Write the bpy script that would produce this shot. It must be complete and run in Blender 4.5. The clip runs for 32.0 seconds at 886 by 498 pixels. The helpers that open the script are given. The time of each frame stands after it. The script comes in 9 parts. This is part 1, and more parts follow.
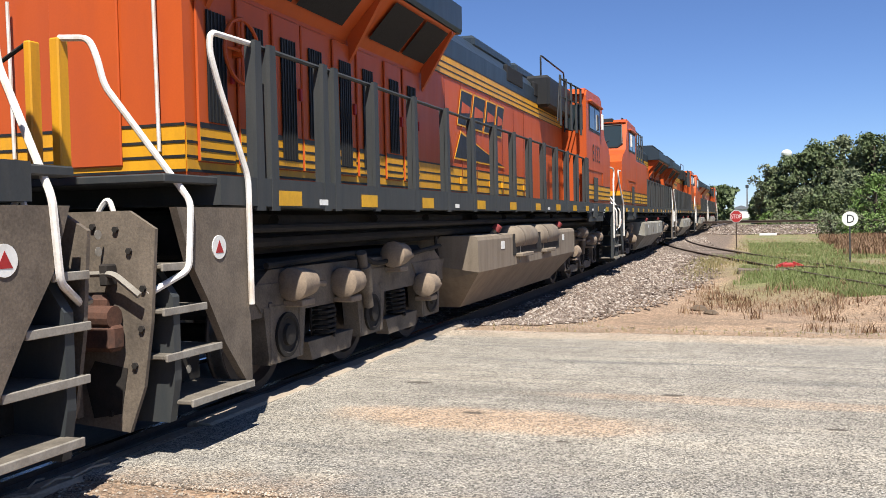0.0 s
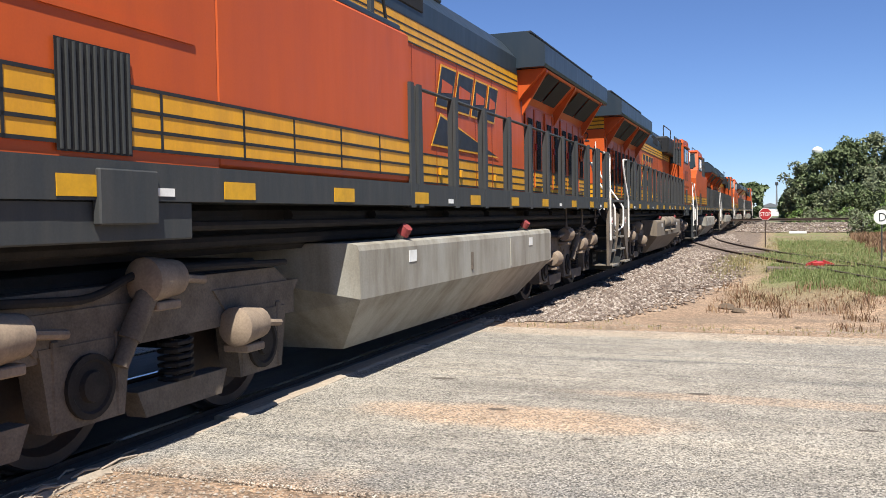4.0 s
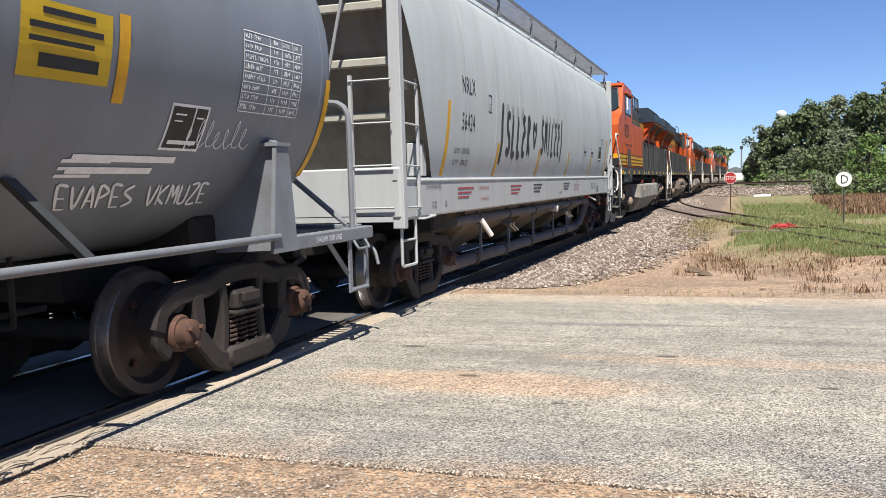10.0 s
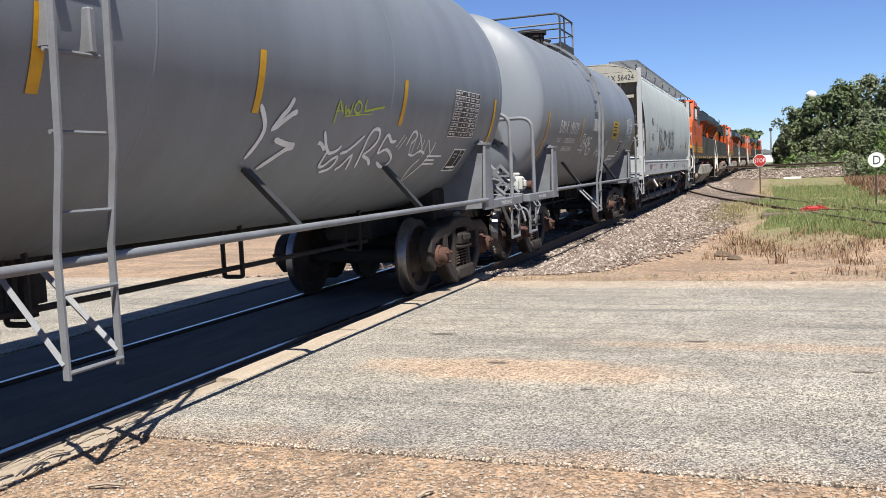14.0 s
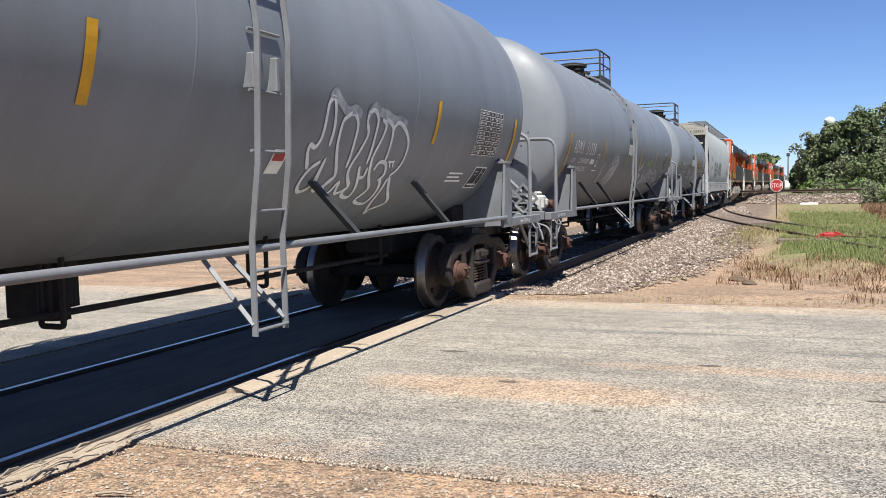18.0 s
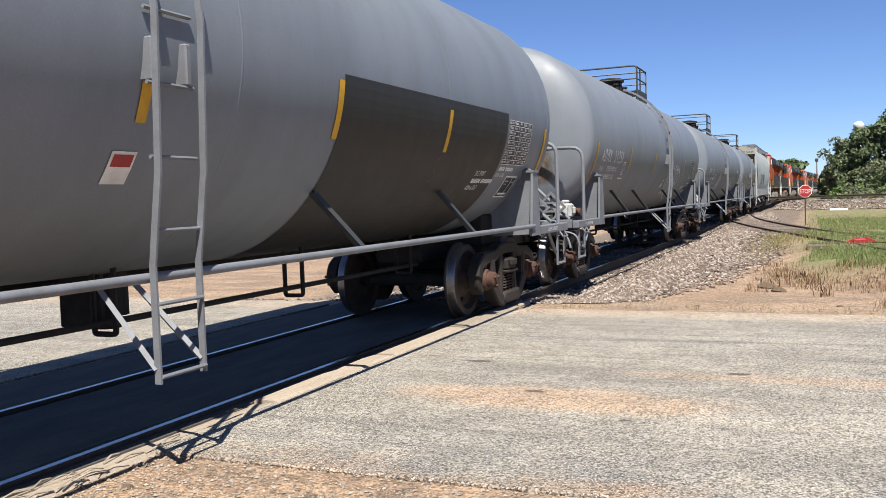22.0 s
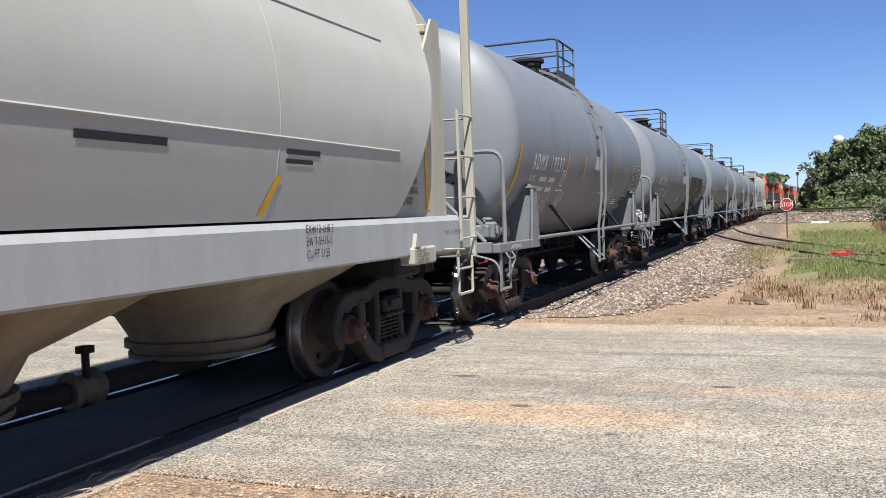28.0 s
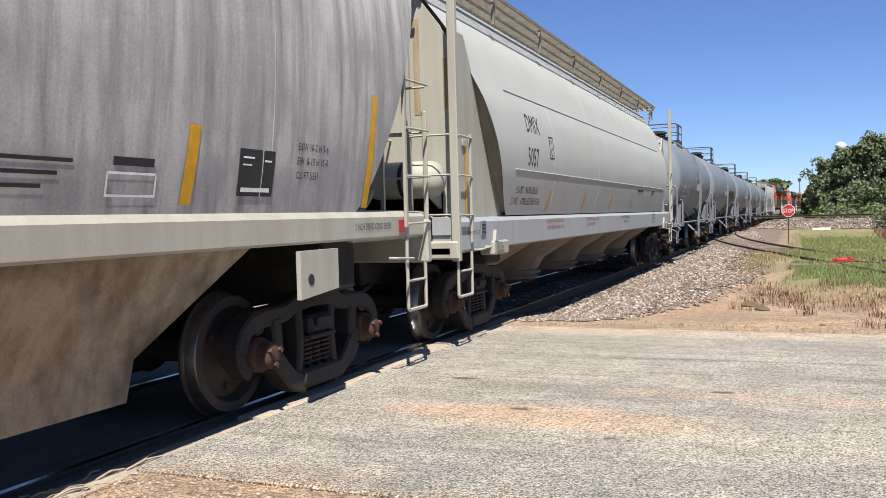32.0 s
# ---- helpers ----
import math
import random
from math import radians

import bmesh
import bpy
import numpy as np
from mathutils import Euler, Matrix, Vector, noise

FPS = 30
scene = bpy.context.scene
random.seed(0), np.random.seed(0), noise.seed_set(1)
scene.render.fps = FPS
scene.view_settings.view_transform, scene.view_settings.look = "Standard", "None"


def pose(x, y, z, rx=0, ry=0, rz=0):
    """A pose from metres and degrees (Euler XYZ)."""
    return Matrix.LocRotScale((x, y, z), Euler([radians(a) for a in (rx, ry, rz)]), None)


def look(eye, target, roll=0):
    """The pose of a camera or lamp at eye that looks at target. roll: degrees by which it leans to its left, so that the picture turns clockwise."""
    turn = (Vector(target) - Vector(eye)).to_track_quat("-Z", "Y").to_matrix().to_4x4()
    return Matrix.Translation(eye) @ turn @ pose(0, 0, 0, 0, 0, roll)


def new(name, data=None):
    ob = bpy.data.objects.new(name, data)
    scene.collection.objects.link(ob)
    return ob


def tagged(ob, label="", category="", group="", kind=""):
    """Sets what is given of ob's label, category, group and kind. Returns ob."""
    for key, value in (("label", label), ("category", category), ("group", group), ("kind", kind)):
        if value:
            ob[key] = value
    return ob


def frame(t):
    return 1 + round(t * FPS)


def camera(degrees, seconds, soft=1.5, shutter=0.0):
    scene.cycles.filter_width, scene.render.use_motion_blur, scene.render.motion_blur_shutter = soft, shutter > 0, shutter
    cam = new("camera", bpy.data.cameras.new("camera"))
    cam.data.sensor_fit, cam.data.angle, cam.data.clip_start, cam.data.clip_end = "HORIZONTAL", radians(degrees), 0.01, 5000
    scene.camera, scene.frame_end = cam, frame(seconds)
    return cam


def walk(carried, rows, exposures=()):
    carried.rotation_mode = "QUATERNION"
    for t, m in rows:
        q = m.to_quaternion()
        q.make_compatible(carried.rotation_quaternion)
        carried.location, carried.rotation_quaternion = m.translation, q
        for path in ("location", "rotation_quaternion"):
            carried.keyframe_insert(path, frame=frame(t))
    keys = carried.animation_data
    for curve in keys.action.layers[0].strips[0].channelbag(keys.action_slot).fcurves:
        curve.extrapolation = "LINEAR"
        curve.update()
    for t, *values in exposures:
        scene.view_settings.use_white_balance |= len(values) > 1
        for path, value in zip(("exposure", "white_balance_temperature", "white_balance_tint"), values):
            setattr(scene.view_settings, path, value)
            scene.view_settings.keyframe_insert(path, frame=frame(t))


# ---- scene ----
EYE = (0.0, 0.0, 1.55)
LENS = 53.65
PATH = [  # seconds, yaw, pitch, roll
    (0, 19.01, -1.89, 1.21), (0.5, 18.88, -2.27, 1.01), (1, 19.20, -2.16, 0.41), (1.5, 19.80, -1.76, 0.02),
    (2, 19.97, -1.75, 0.46), (2.5, 20.05, -1.95, 1.06), (4.5, 20.98, -2.07, 1.06), (5, 21.34, -1.72, 1.70),
    (5.5, 21.37, -1.63, 1.93), (6, 21.44, -1.57, 2.07), (6.5, 21.12, -1.78, 1.71), (7, 20.45, -2.22, 1.60),
    (7.5, 20.07, -2.72, 1.73), (8, 19.36, -3.22, 1.64), (8.5, 19.18, -3.49, 1.60), (9, 19.32, -3.52, 1.68),
    (9.5, 19.06, -3.86, 1.51), (10, 18.63, -4.25, 1.70), (10.5, 18.31, -4.66, 1.71), (11, 18.30, -4.87, 1.66),
    (11.5, 18.45, -4.75, 1.62), (12, 18.27, -4.65, 1.76), (12.5, 18.75, -4.69, 2.15), (13, 19.42, -4.82, 2.46),
    (13.5, 19.76, -4.95, 2.68), (15.5, 21.97, -4.84, 2.14), (16, 21.70, -4.56, 1.98), (16.5, 21.59, -4.26, 1.53),
    (17, 21.77, -3.94, 1.62), (17.5, 21.48, -3.91, 1.29), (18, 21.31, -3.84, 1.26), (18.5, 21.31, -3.60, 1.50),
    (19, 21.89, -3.32, 1.33), (19.5, 22.65, -3.32, 1.34), (20, 23.06, -3.63, 1.18), (20.5, 23.08, -3.60, 1.16),
    (21, 23.00, -3.54, 1.10), (21.5, 23.00, -3.23, 1.48), (22, 22.94, -3.16, 1.90), (22.5, 23.16, -3.11, 2.00),
    (23, 23.45, -3.05, 1.99), (23.5, 23.53, -2.95, 2.02), (24, 23.42, -2.85, 2.16), (24.5, 23.26, -3.03, 2.04),
    (26.5, 21.91, -3.00, 1.75), (27, 21.95, -2.45, 2.16), (27.5, 21.90, -2.41, 1.80), (28, 21.91, -2.23, 2.16),
    (28.5, 21.88, -1.97, 2.26), (29, 21.98, -1.92, 2.29), (29.5, 21.99, -2.16, 2.33), (30, 21.98, -2.31, 2.06),
    (30.5, 21.84, -2.27, 1.59), (31, 21.90, -2.23, 1.39), (31.5, 21.94, -2.21, 1.56), (32, 22.01, -2.09, 1.49),
]
TRAVEL = [  # seconds, metres that the train has rolled
    (0, 0.00), (1, 4.23), (2, 8.44), (2.5, 10.55), (4.5, 19.08), (5, 21.23), (6, 25.62), (7, 30.04),
    (8, 34.50), (9, 38.95), (10, 43.34), (11, 47.72), (12, 52.15), (13, 56.59), (13.5, 58.79), (15.5, 67.63),
    (16, 69.84), (17, 74.26), (18, 78.68), (19, 83.10), (20, 87.52), (21, 91.94), (22, 96.36), (23, 100.78),
    (24, 105.20), (24.5, 107.41), (26.5, 116.25), (27, 118.46), (28, 122.88), (29, 127.30), (30, 131.72), (31, 136.14),
    (32, 140.56),
]

cam = camera(LENS, 32.0, 0.65)
walk(cam, [(t, pose(*EYE, 90 + p, r, y)) for t, y, p, r in PATH])

# ---- light ----
SUN = Vector((0.27, -0.55, 1.0)).normalized()
world = bpy.data.worlds.new("world")
scene.world = world
world.use_nodes = True
wn = world.node_tree
sky = wn.nodes.new("ShaderNodeTexSky")
sky.sky_type = "NISHITA"
sky.sun_disc = False
sky.sun_elevation = math.asin(SUN.z)
sky.sun_rotation = math.atan2(SUN.x, SUN.y)
sky.altitude, sky.air_density, sky.dust_density, sky.ozone_density = 2200.0, 1.0, 0.0, 4.0
tone = wn.nodes.new("ShaderNodeMix")
tone.data_type, tone.blend_type = "RGBA", "MULTIPLY"
tone.inputs[0].default_value, tone.inputs[7].default_value = 1.0, (0.84, 0.94, 1.20, 1)
wn.links.new(sky.outputs[0], tone.inputs[6])
wn.links.new(tone.outputs[2], wn.nodes["Background"].inputs[0])
wn.nodes["Background"].inputs[1].default_value = 0.056
sun = new("sun", bpy.data.lights.new("sun", "SUN"))
sun.data.energy, sun.data.angle, sun.data.color = 5.0, radians(0.53), (1.0, 0.955, 0.88)
sun.matrix_world = look((0, 0, 30), Vector((0, 0, 30)) - SUN)
scene.view_settings.exposure = 0.94

# ---- track, train and time ----
TRACK_X = -5.046          # middle of the main track
HALF = 0.785              # from the middle to a rail's centre
RAIL_Z = 0.033


def bend(y):
    """The main track's middle: straight past the crossing, then easing right."""
    return TRACK_X + 2.49e-4 * max(0.0, y - 72.8) ** 2


def car_pose(y_front, y_rear, flip=False):
    a, b = Vector((bend(y_front), y_front, RAIL_Z)), Vector((bend(y_rear), y_rear, RAIL_Z))
    mid, d = (a + b) / 2, a - b
    turn = math.degrees(math.atan2(-d.x, d.y)) + (180 if flip else 0)
    return pose(mid.x, mid.y, mid.z, 0, 0, turn)


# ---- mesh helpers ----
class Geo:
    """Vertices and faces of one part."""

    def __init__(self):
        self.v, self.f = [], []

    def add(self, vs, fs):
        n = len(self.v)
        self.v.extend(tuple(p) for p in vs)
        self.f.extend(tuple(i + n for i in q) for q in fs)
        return self

    def box(self, x0, x1, y0, y1, z0, z1, b=0.0):
        if x0 > x1: x0, x1 = x1, x0
        if y0 > y1: y0, y1 = y1, y0
        if z0 > z1: z0, z1 = z1, z0
        b = min(b, (x1 - x0) / 2.2, (y1 - y0) / 2.2, (z1 - z0) / 2.2)
        if b <= 0:
            vs = [(x, y, z) for x in (x0, x1) for y in (y0, y1) for z in (z0, z1)]
            return self.add(vs, [(0, 1, 3, 2), (4, 6, 7, 5), (0, 4, 5, 1), (2, 3, 7, 6), (0, 2, 6, 4), (1, 5, 7, 3)])
        vs, key = [], {}
        for i, x in enumerate((x0, x1)):
            for j, y in enumerate((y0, y1)):
                for k, z in enumerate((z0, z1)):
                    sx, sy, sz = (1 - 2 * i) * b, (1 - 2 * j) * b, (1 - 2 * k) * b
                    for a, p in enumerate(((x, y + sy, z + sz), (x + sx, y, z + sz), (x + sx, y + sy, z))):
                        key[i, j, k, a] = len(vs)
                        vs.append(p)
        fs = []
        for i in (0, 1):
            q = [key[i, 0, 0, 0], key[i, 0, 1, 0], key[i, 1, 1, 0], key[i, 1, 0, 0]]
            fs.append(q if i == 0 else q[::-1])
            q = [key[0, i, 0, 1], key[1, i, 0, 1], key[1, i, 1, 1], key[0, i, 1, 1]]
            fs.append(q if i == 0 else q[::-1])
            q = [key[0, 0, i, 2], key[0, 1, i, 2], key[1, 1, i, 2], key[1, 0, i, 2]]
            fs.append(q if i == 0 else q[::-1])
        for i in (0, 1):
            for j in (0, 1):
                q = [key[i, j, 0, 0], key[i, j, 1, 0], key[i, j, 1, 1], key[i, j, 0, 1]]
                fs.append(q if i != j else q[::-1])
                q = [key[i, 0, j, 0], key[i, 1, j, 0], key[i, 1, j, 2], key[i, 0, j, 2]]
                fs.append(q if i == j else q[::-1])
                q = [key[0, i, j, 1], key[1, i, j, 1], key[1, i, j, 2], key[0, i, j, 2]]
                fs.append(q if i != j else q[::-1])
                for k in (0, 1):
                    q = [key[i, j, k, 0], key[i, j, k, 1], key[i, j, k, 2]]
                    fs.append(q if (i + j + k) % 2 else q[::-1])
        return self.add(vs, fs)

    def ring(self, c, d, r, n, up=None):
        d = Vector(d).normalized()
        u = Vector((0, 0, 1)) if abs(d.z) < 0.9 else Vector((1, 0, 0))
        a = d.cross(u).normalized()
        b = d.cross(a)
        return [Vector(c) + r * (math.cos(2 * math.pi * i / n) * a + math.sin(2 * math.pi * i / n) * b) for i in range(n)]

    def loft(self, rings, caps=True, closed=True):
        n, k = len(rings[0]), len(self.v)
        for r in rings:
            self.v.extend(tuple(p) for p in r)
        m = n if closed else n - 1
        for j in range(len(rings) - 1):
            for i in range(m):
                a, b = k + j * n + i, k + j * n + (i + 1) % n
                self.f.append((a, b, b + n, a + n))
        if caps:
            self.f.append(tuple(range(k + n - 1, k - 1, -1)))
            e = k + (len(rings) - 1) * n
            self.f.append(tuple(range(e, e + n)))
        return self

    def cyl(self, p, q, r, n=12, r2=None):
        p, q = Vector(p), Vector(q)
        return self.loft([self.ring(p, q - p, r, n), self.ring(q, q - p, r if r2 is None else r2, n)])

    def turned(self, p, axis, prof, n=20):
        """A body of rotation: prof has (distance along the axis, radius)."""
        p, axis = Vector(p), Vector(axis).normalized()
        return self.loft([self.ring(p + axis * a, axis, max(r, 0.001), n) for a, r in prof])

    def tube(self, pts, r, n=8, bow=0.0):
        pts = [Vector(p) for p in pts]
        if bow:
            out = [pts[0]]
            for a, b, c in zip(pts, pts[1:], pts[2:]):
                u, w = (a - b), (c - b)
                k = min(bow, u.length * 0.45, w.length * 0.45)
                s, e = b + u.normalized() * k, b + w.normalized() * k
                for i in range(5):
                    t = i / 4
                    out.append((1 - t) ** 2 * s + 2 * t * (1 - t) * b + t * t * e)
            pts = out + [pts[-1]]
        rings, prev = [], None
        for i, p in enumerate(pts):
            d = (pts[min(i + 1, len(pts) - 1)] - pts[max(i - 1, 0)]).normalized()
            if prev is None:
                u = Vector((0, 0, 1)) if abs(d.z) < 0.9 else Vector((1, 0, 0))
                a = d.cross(u).normalized()
            else:
                a = (prev - d * prev.dot(d)).normalized()
            prev, b = a, d.cross(a)
            rings.append([p + r * (math.cos(2 * math.pi * j / n) * a + math.sin(2 * math.pi * j / n) * b) for j in range(n)])
        return self.loft(rings)

    def prism(self, poly, axis, a, b):
        """A flat outline pushed along an axis: poly in (y, z) for x, (x, z) for y, (x, y) for z."""
        def at(p, h):
            return {"x": (h, p[0], p[1]), "y": (p[0], h, p[1]), "z": (p[0], p[1], h)}[axis]
        if a > b: a, b = b, a
        return self.loft([[at(p, a) for p in poly], [at(p, b) for p in poly]])

    def mirrored(self):
        """The same again on the other side of the car."""
        n = len(self.v)
        self.v.extend((-x, y, z) for x, y, z in self.v[:n])
        self.f.extend(tuple(i + n for i in reversed(q)) for q in self.f[:])
        return self

    def moved(self, m):
        self.v = [tuple(m @ Vector(p)) for p in self.v]
        return self


def mesh(name, g, material, smooth=False):
    me = bpy.data.meshes.new(name)
    me.from_pydata(g.v, [], g.f)
    me.materials.append(material)
    bm = bmesh.new()
    bm.from_mesh(me)
    bmesh.ops.recalc_face_normals(bm, faces=bm.faces)
    bm.to_mesh(me)
    bm.free()
    if smooth:
        me.shade_smooth()
        me.set_sharp_from_angle(angle=radians(38))
    return me


def part(name, g, material, parent, label="", smooth=False):
    ob = new(name, mesh(name, g, material, smooth))
    ob.parent = parent
    return tagged(ob, label)


def again(ob, parent, m):
    """One more object on the same mesh, under a parent."""
    o = new(ob.name.split(".")[0], ob.data)
    o.parent = parent
    o.matrix_local = m
    return o


def thing(name, g, material, label, category, group="", kind="", smooth=False):
    return tagged(new(name, mesh(name, g, material, smooth)), label, category, group, kind)


def hub(name, label, category, group=""):
    return tagged(new(name), label, category, group)


def letters(text, high, squeeze=0.8, gap=1.0):
    """The flat outline mesh of some words, high metres tall, from the left end of its base line."""
    cu = bpy.data.curves.new("words", "FONT")
    cu.body, cu.size, cu.space_character, cu.resolution_u = text, 1.0, gap, 2
    ob = bpy.data.objects.new("words", cu)
    scene.collection.objects.link(ob)
    me = ob.to_mesh()
    k = high / 0.70
    vs = [(p.co.x * k * squeeze, p.co.y * k) for p in me.vertices]
    fs = [tuple(p.vertices) for p in me.polygons]
    ob.to_mesh_clear()
    bpy.data.objects.remove(ob)
    bpy.data.curves.remove(cu)
    return vs, fs


def cut_flat(vs, fs, step):
    """Cut a flat mesh into level strips, so that it can bend."""
    bm = bmesh.new()
    vv = [bm.verts.new((x, y, 0)) for x, y in vs]
    for q in fs:
        try:
            bm.faces.new([vv[i] for i in q])
        except ValueError:
            pass
    lo, hi = min(y for _, y in vs), max(y for _, y in vs)
    y = lo + step
    while y < hi:
        bmesh.ops.bisect_plane(bm, geom=bm.verts[:] + bm.edges[:] + bm.faces[:], plane_co=(0, y, 0), plane_no=(0, 1, 0))
        y += step
    bm.verts.index_update()
    out = [(p.co.x, p.co.y) for p in bm.verts], [tuple(p.index for p in q.verts) for q in bm.faces]
    bm.free()
    return out


def painted(name, vs, fs, place, material, parent, label=""):
    """Paint on a surface: place(u, v) gives the point."""
    g = Geo()
    g.add([place(u, v) for u, v in vs], fs)
    me = bpy.data.meshes.new(name)
    me.from_pydata(g.v, [], g.f)
    me.materials.append(material)
    ob = new(name, me)
    ob.parent = parent
    return tagged(ob, label)


def bar(u0, v0, u1, v1):
    return [(u0, v0), (u1, v0), (u1, v1), (u0, v1)], [(0, 1, 2, 3)]


def joined(*flats):
    vs, fs = [], []
    for a, b in flats:
        n = len(vs)
        vs += a
        fs += [tuple(i + n for i in q) for q in b]
    return vs, fs


def shifted(flat, du, dv):
    return [(u + du, v + dv) for u, v in flat[0]], flat[1]


def stroke(pts, wide):
    """A brush stroke through points, tapering a little."""
    vs, fs = [], []
    for i, p in enumerate(pts):
        a, b = pts[max(i - 1, 0)], pts[min(i + 1, len(pts) - 1)]
        d = Vector((b[0] - a[0], b[1] - a[1])).normalized()
        w = wide * (0.5 if i in (0, len(pts) - 1) else 1.0) / 2
        vs += [(p[0] - d.y * w, p[1] + d.x * w), (p[0] + d.y * w, p[1] - d.x * w)]
    for i in range(len(pts) - 1):
        fs.append((2 * i, 2 * i + 1, 2 * i + 3, 2 * i + 2))
    return vs, fs


def rounded(points, n=6):
    """A smooth curve through a few side points (Catmull-Rom)."""
    out = []
    p = [points[0]] + list(points) + [points[-1]]
    for a, b, c, d in zip(p, p[1:], p[2:], p[3:]):
        for i in range(n):
            t = i / n
            out.append(tuple(0.5 * (2 * b[j] + (c[j] - a[j]) * t + (2 * a[j] - 5 * b[j] + 4 * c[j] - d[j]) * t * t + (3 * b[j] - a[j] - 3 * c[j] + d[j]) * t ** 3) for j in (0, 1)))
    return out + [points[-1]]


# ---- materials ----
PAINT = 0.70   # how much light all paints and stones send back, against fresh samples


def material(name, base, rough=0.6, metal=0.0, second=None, scale=3.0, amount=0.5, stretch=(1, 1, 1), grain=0.06, grain_scale=60,
             bump=0.0, bump_scale=40, third=None, third_scale=0.6, third_amount=0.35, pieces=0.0, detail=6.0, coat=0.0, gloss=0.35):
    """A painted or worn surface: a base colour, a second one in soft patches or streaks, fine grain, relief."""
    base, second, third = (tuple(PAINT * v for v in q) if q else q for q in (base, second, third))
    m = bpy.data.materials.new(name)
    m.use_nodes = True
    nt = m.node_tree
    N, L = nt.nodes, nt.links.new
    bs = N["Principled BSDF"]
    tc = N.new("ShaderNodeTexCoord")
    mp = N.new("ShaderNodeMapping")
    mp.inputs["Scale"].default_value = stretch
    L(tc.outputs["Object"], mp.inputs[0])

    def noise_of(s, vector, d=detail):
        n = N.new("ShaderNodeTexNoise")
        n.inputs["Scale"].default_value, n.inputs["Detail"].default_value, n.inputs["Roughness"].default_value = s, d, 0.6
        L(vector, n.inputs["Vector"])
        return n.outputs[0]

    def ramp(value, lo, hi):
        r = N.new("ShaderNodeMapRange")
        r.inputs[1].default_value, r.inputs[2].default_value = lo, hi
        L(value, r.inputs[0])
        return r.outputs[0]

    def mixed(fac, a, b):
        x = N.new("ShaderNodeMix")
        x.data_type = "RGBA"
        L(fac, x.inputs[0])
        for sock, val in ((x.inputs[6], a), (x.inputs[7], b)):
            if isinstance(val, tuple):
                sock.default_value = (*val, 1)
            else:
                L(val, sock)
        return x.outputs[2]

    def times(value, k):
        x = N.new("ShaderNodeMath")
        x.operation = "MULTIPLY"
        x.inputs[1].default_value = k
        L(value, x.inputs[0])
        return x.outputs[0]

    col = base
    second = second or tuple(c * 0.75 for c in base)
    col = mixed(times(ramp(noise_of(scale, mp.outputs[0]), 0.4, 0.68), amount), col, second)
    if third:
        col = mixed(times(ramp(noise_of(third_scale, tc.outputs["Object"]), 0.45, 0.65), third_amount), col, third)
    if grain:
        fine = noise_of(grain_scale, tc.outputs["Object"], 3.0)
        hs = N.new("ShaderNodeHueSaturation")
        L(col, hs.inputs["Color"])
        mr = N.new("ShaderNodeMapRange")
        mr.inputs[1].default_value, mr.inputs[2].default_value = 0.25, 0.75
        mr.inputs[3].default_value, mr.inputs[4].default_value = 1 - grain * 2, 1 + grain * 2
        L(fine, mr.inputs[0])
        L(mr.outputs[0], hs.inputs["Value"])
        col = hs.outputs[0]
    if pieces:
        oi = N.new("ShaderNodeObjectInfo")
        hs = N.new("ShaderNodeHueSaturation")
        mr = N.new("ShaderNodeMapRange")
        mr.inputs[3].default_value, mr.inputs[4].default_value = 1 - pieces, 1 + pieces
        L(oi.outputs["Random"], mr.inputs[0])
        L(mr.outputs[0], hs.inputs["Value"])
        L(col, hs.inputs["Color"])
        col = hs.outputs[0]
    L(col, bs.inputs["Base Color"])
    bs.inputs["Metallic"].default_value = metal
    bs.inputs["Specular IOR Level"].default_value = gloss
    rr = N.new("ShaderNodeMapRange")
    rr.inputs[3].default_value, rr.inputs[4].default_value = max(rough - 0.12, 0.02), min(rough + 0.12, 1)
    L(noise_of(scale * 2.3, mp.outputs[0]), rr.inputs[0])
    L(rr.outputs[0], bs.inputs["Roughness"])
    if coat:
        bs.inputs["Coat Weight"].default_value, bs.inputs["Coat Roughness"].default_value = coat, 0.15
    if bump:
        bp = N.new("ShaderNodeBump")
        bp.inputs["Strength"].default_value, bp.inputs["Distance"].default_value = bump, 0.01
        L(noise_of(bump_scale, tc.outputs["Object"], 4.0), bp.inputs["Height"])
        L(bp.outputs[0], bs.inputs["Normal"])
    return m


STREAK = (2.2, 2.2, 0.35)
M_ORANGE = material("orange_paint", (0.66, 0.118, 0.024), 0.4, second=(0.49, 0.09, 0.028), scale=1.6, amount=0.5, stretch=STREAK, grain=0.02, third=(0.48, 0.10, 0.045), third_scale=0.7, gloss=0.2)
M_YELLOW = material("yellow_paint", (0.92, 0.44, 0.02), 0.42, second=(0.52, 0.25, 0.03), scale=2.5, stretch=STREAK, grain=0.03)
M_BLACK = material("black_paint", (0.020, 0.021, 0.022), 0.5, second=(0.05, 0.048, 0.045), scale=2.0, stretch=STREAK, grain=0.05)
M_GREY_DK = material("dark_grey_paint", (0.046, 0.052, 0.055), 0.6, second=(0.085, 0.082, 0.074), scale=3.0, stretch=STREAK, grain=0.05)
M_BLUE = material("dark_blue_paint", (0.030, 0.046, 0.062), 0.4, second=(0.055, 0.065, 0.075), scale=1.4, stretch=STREAK, grain=0.03)
M_UNDER = material("brake_dust_steel", (0.185, 0.148, 0.112), 0.85, second=(0.095, 0.078, 0.062), scale=5, amount=0.8, grain=0.12, third=(0.27, 0.22, 0.17), third_scale=2.0, third_amount=0.5, bump=0.25)
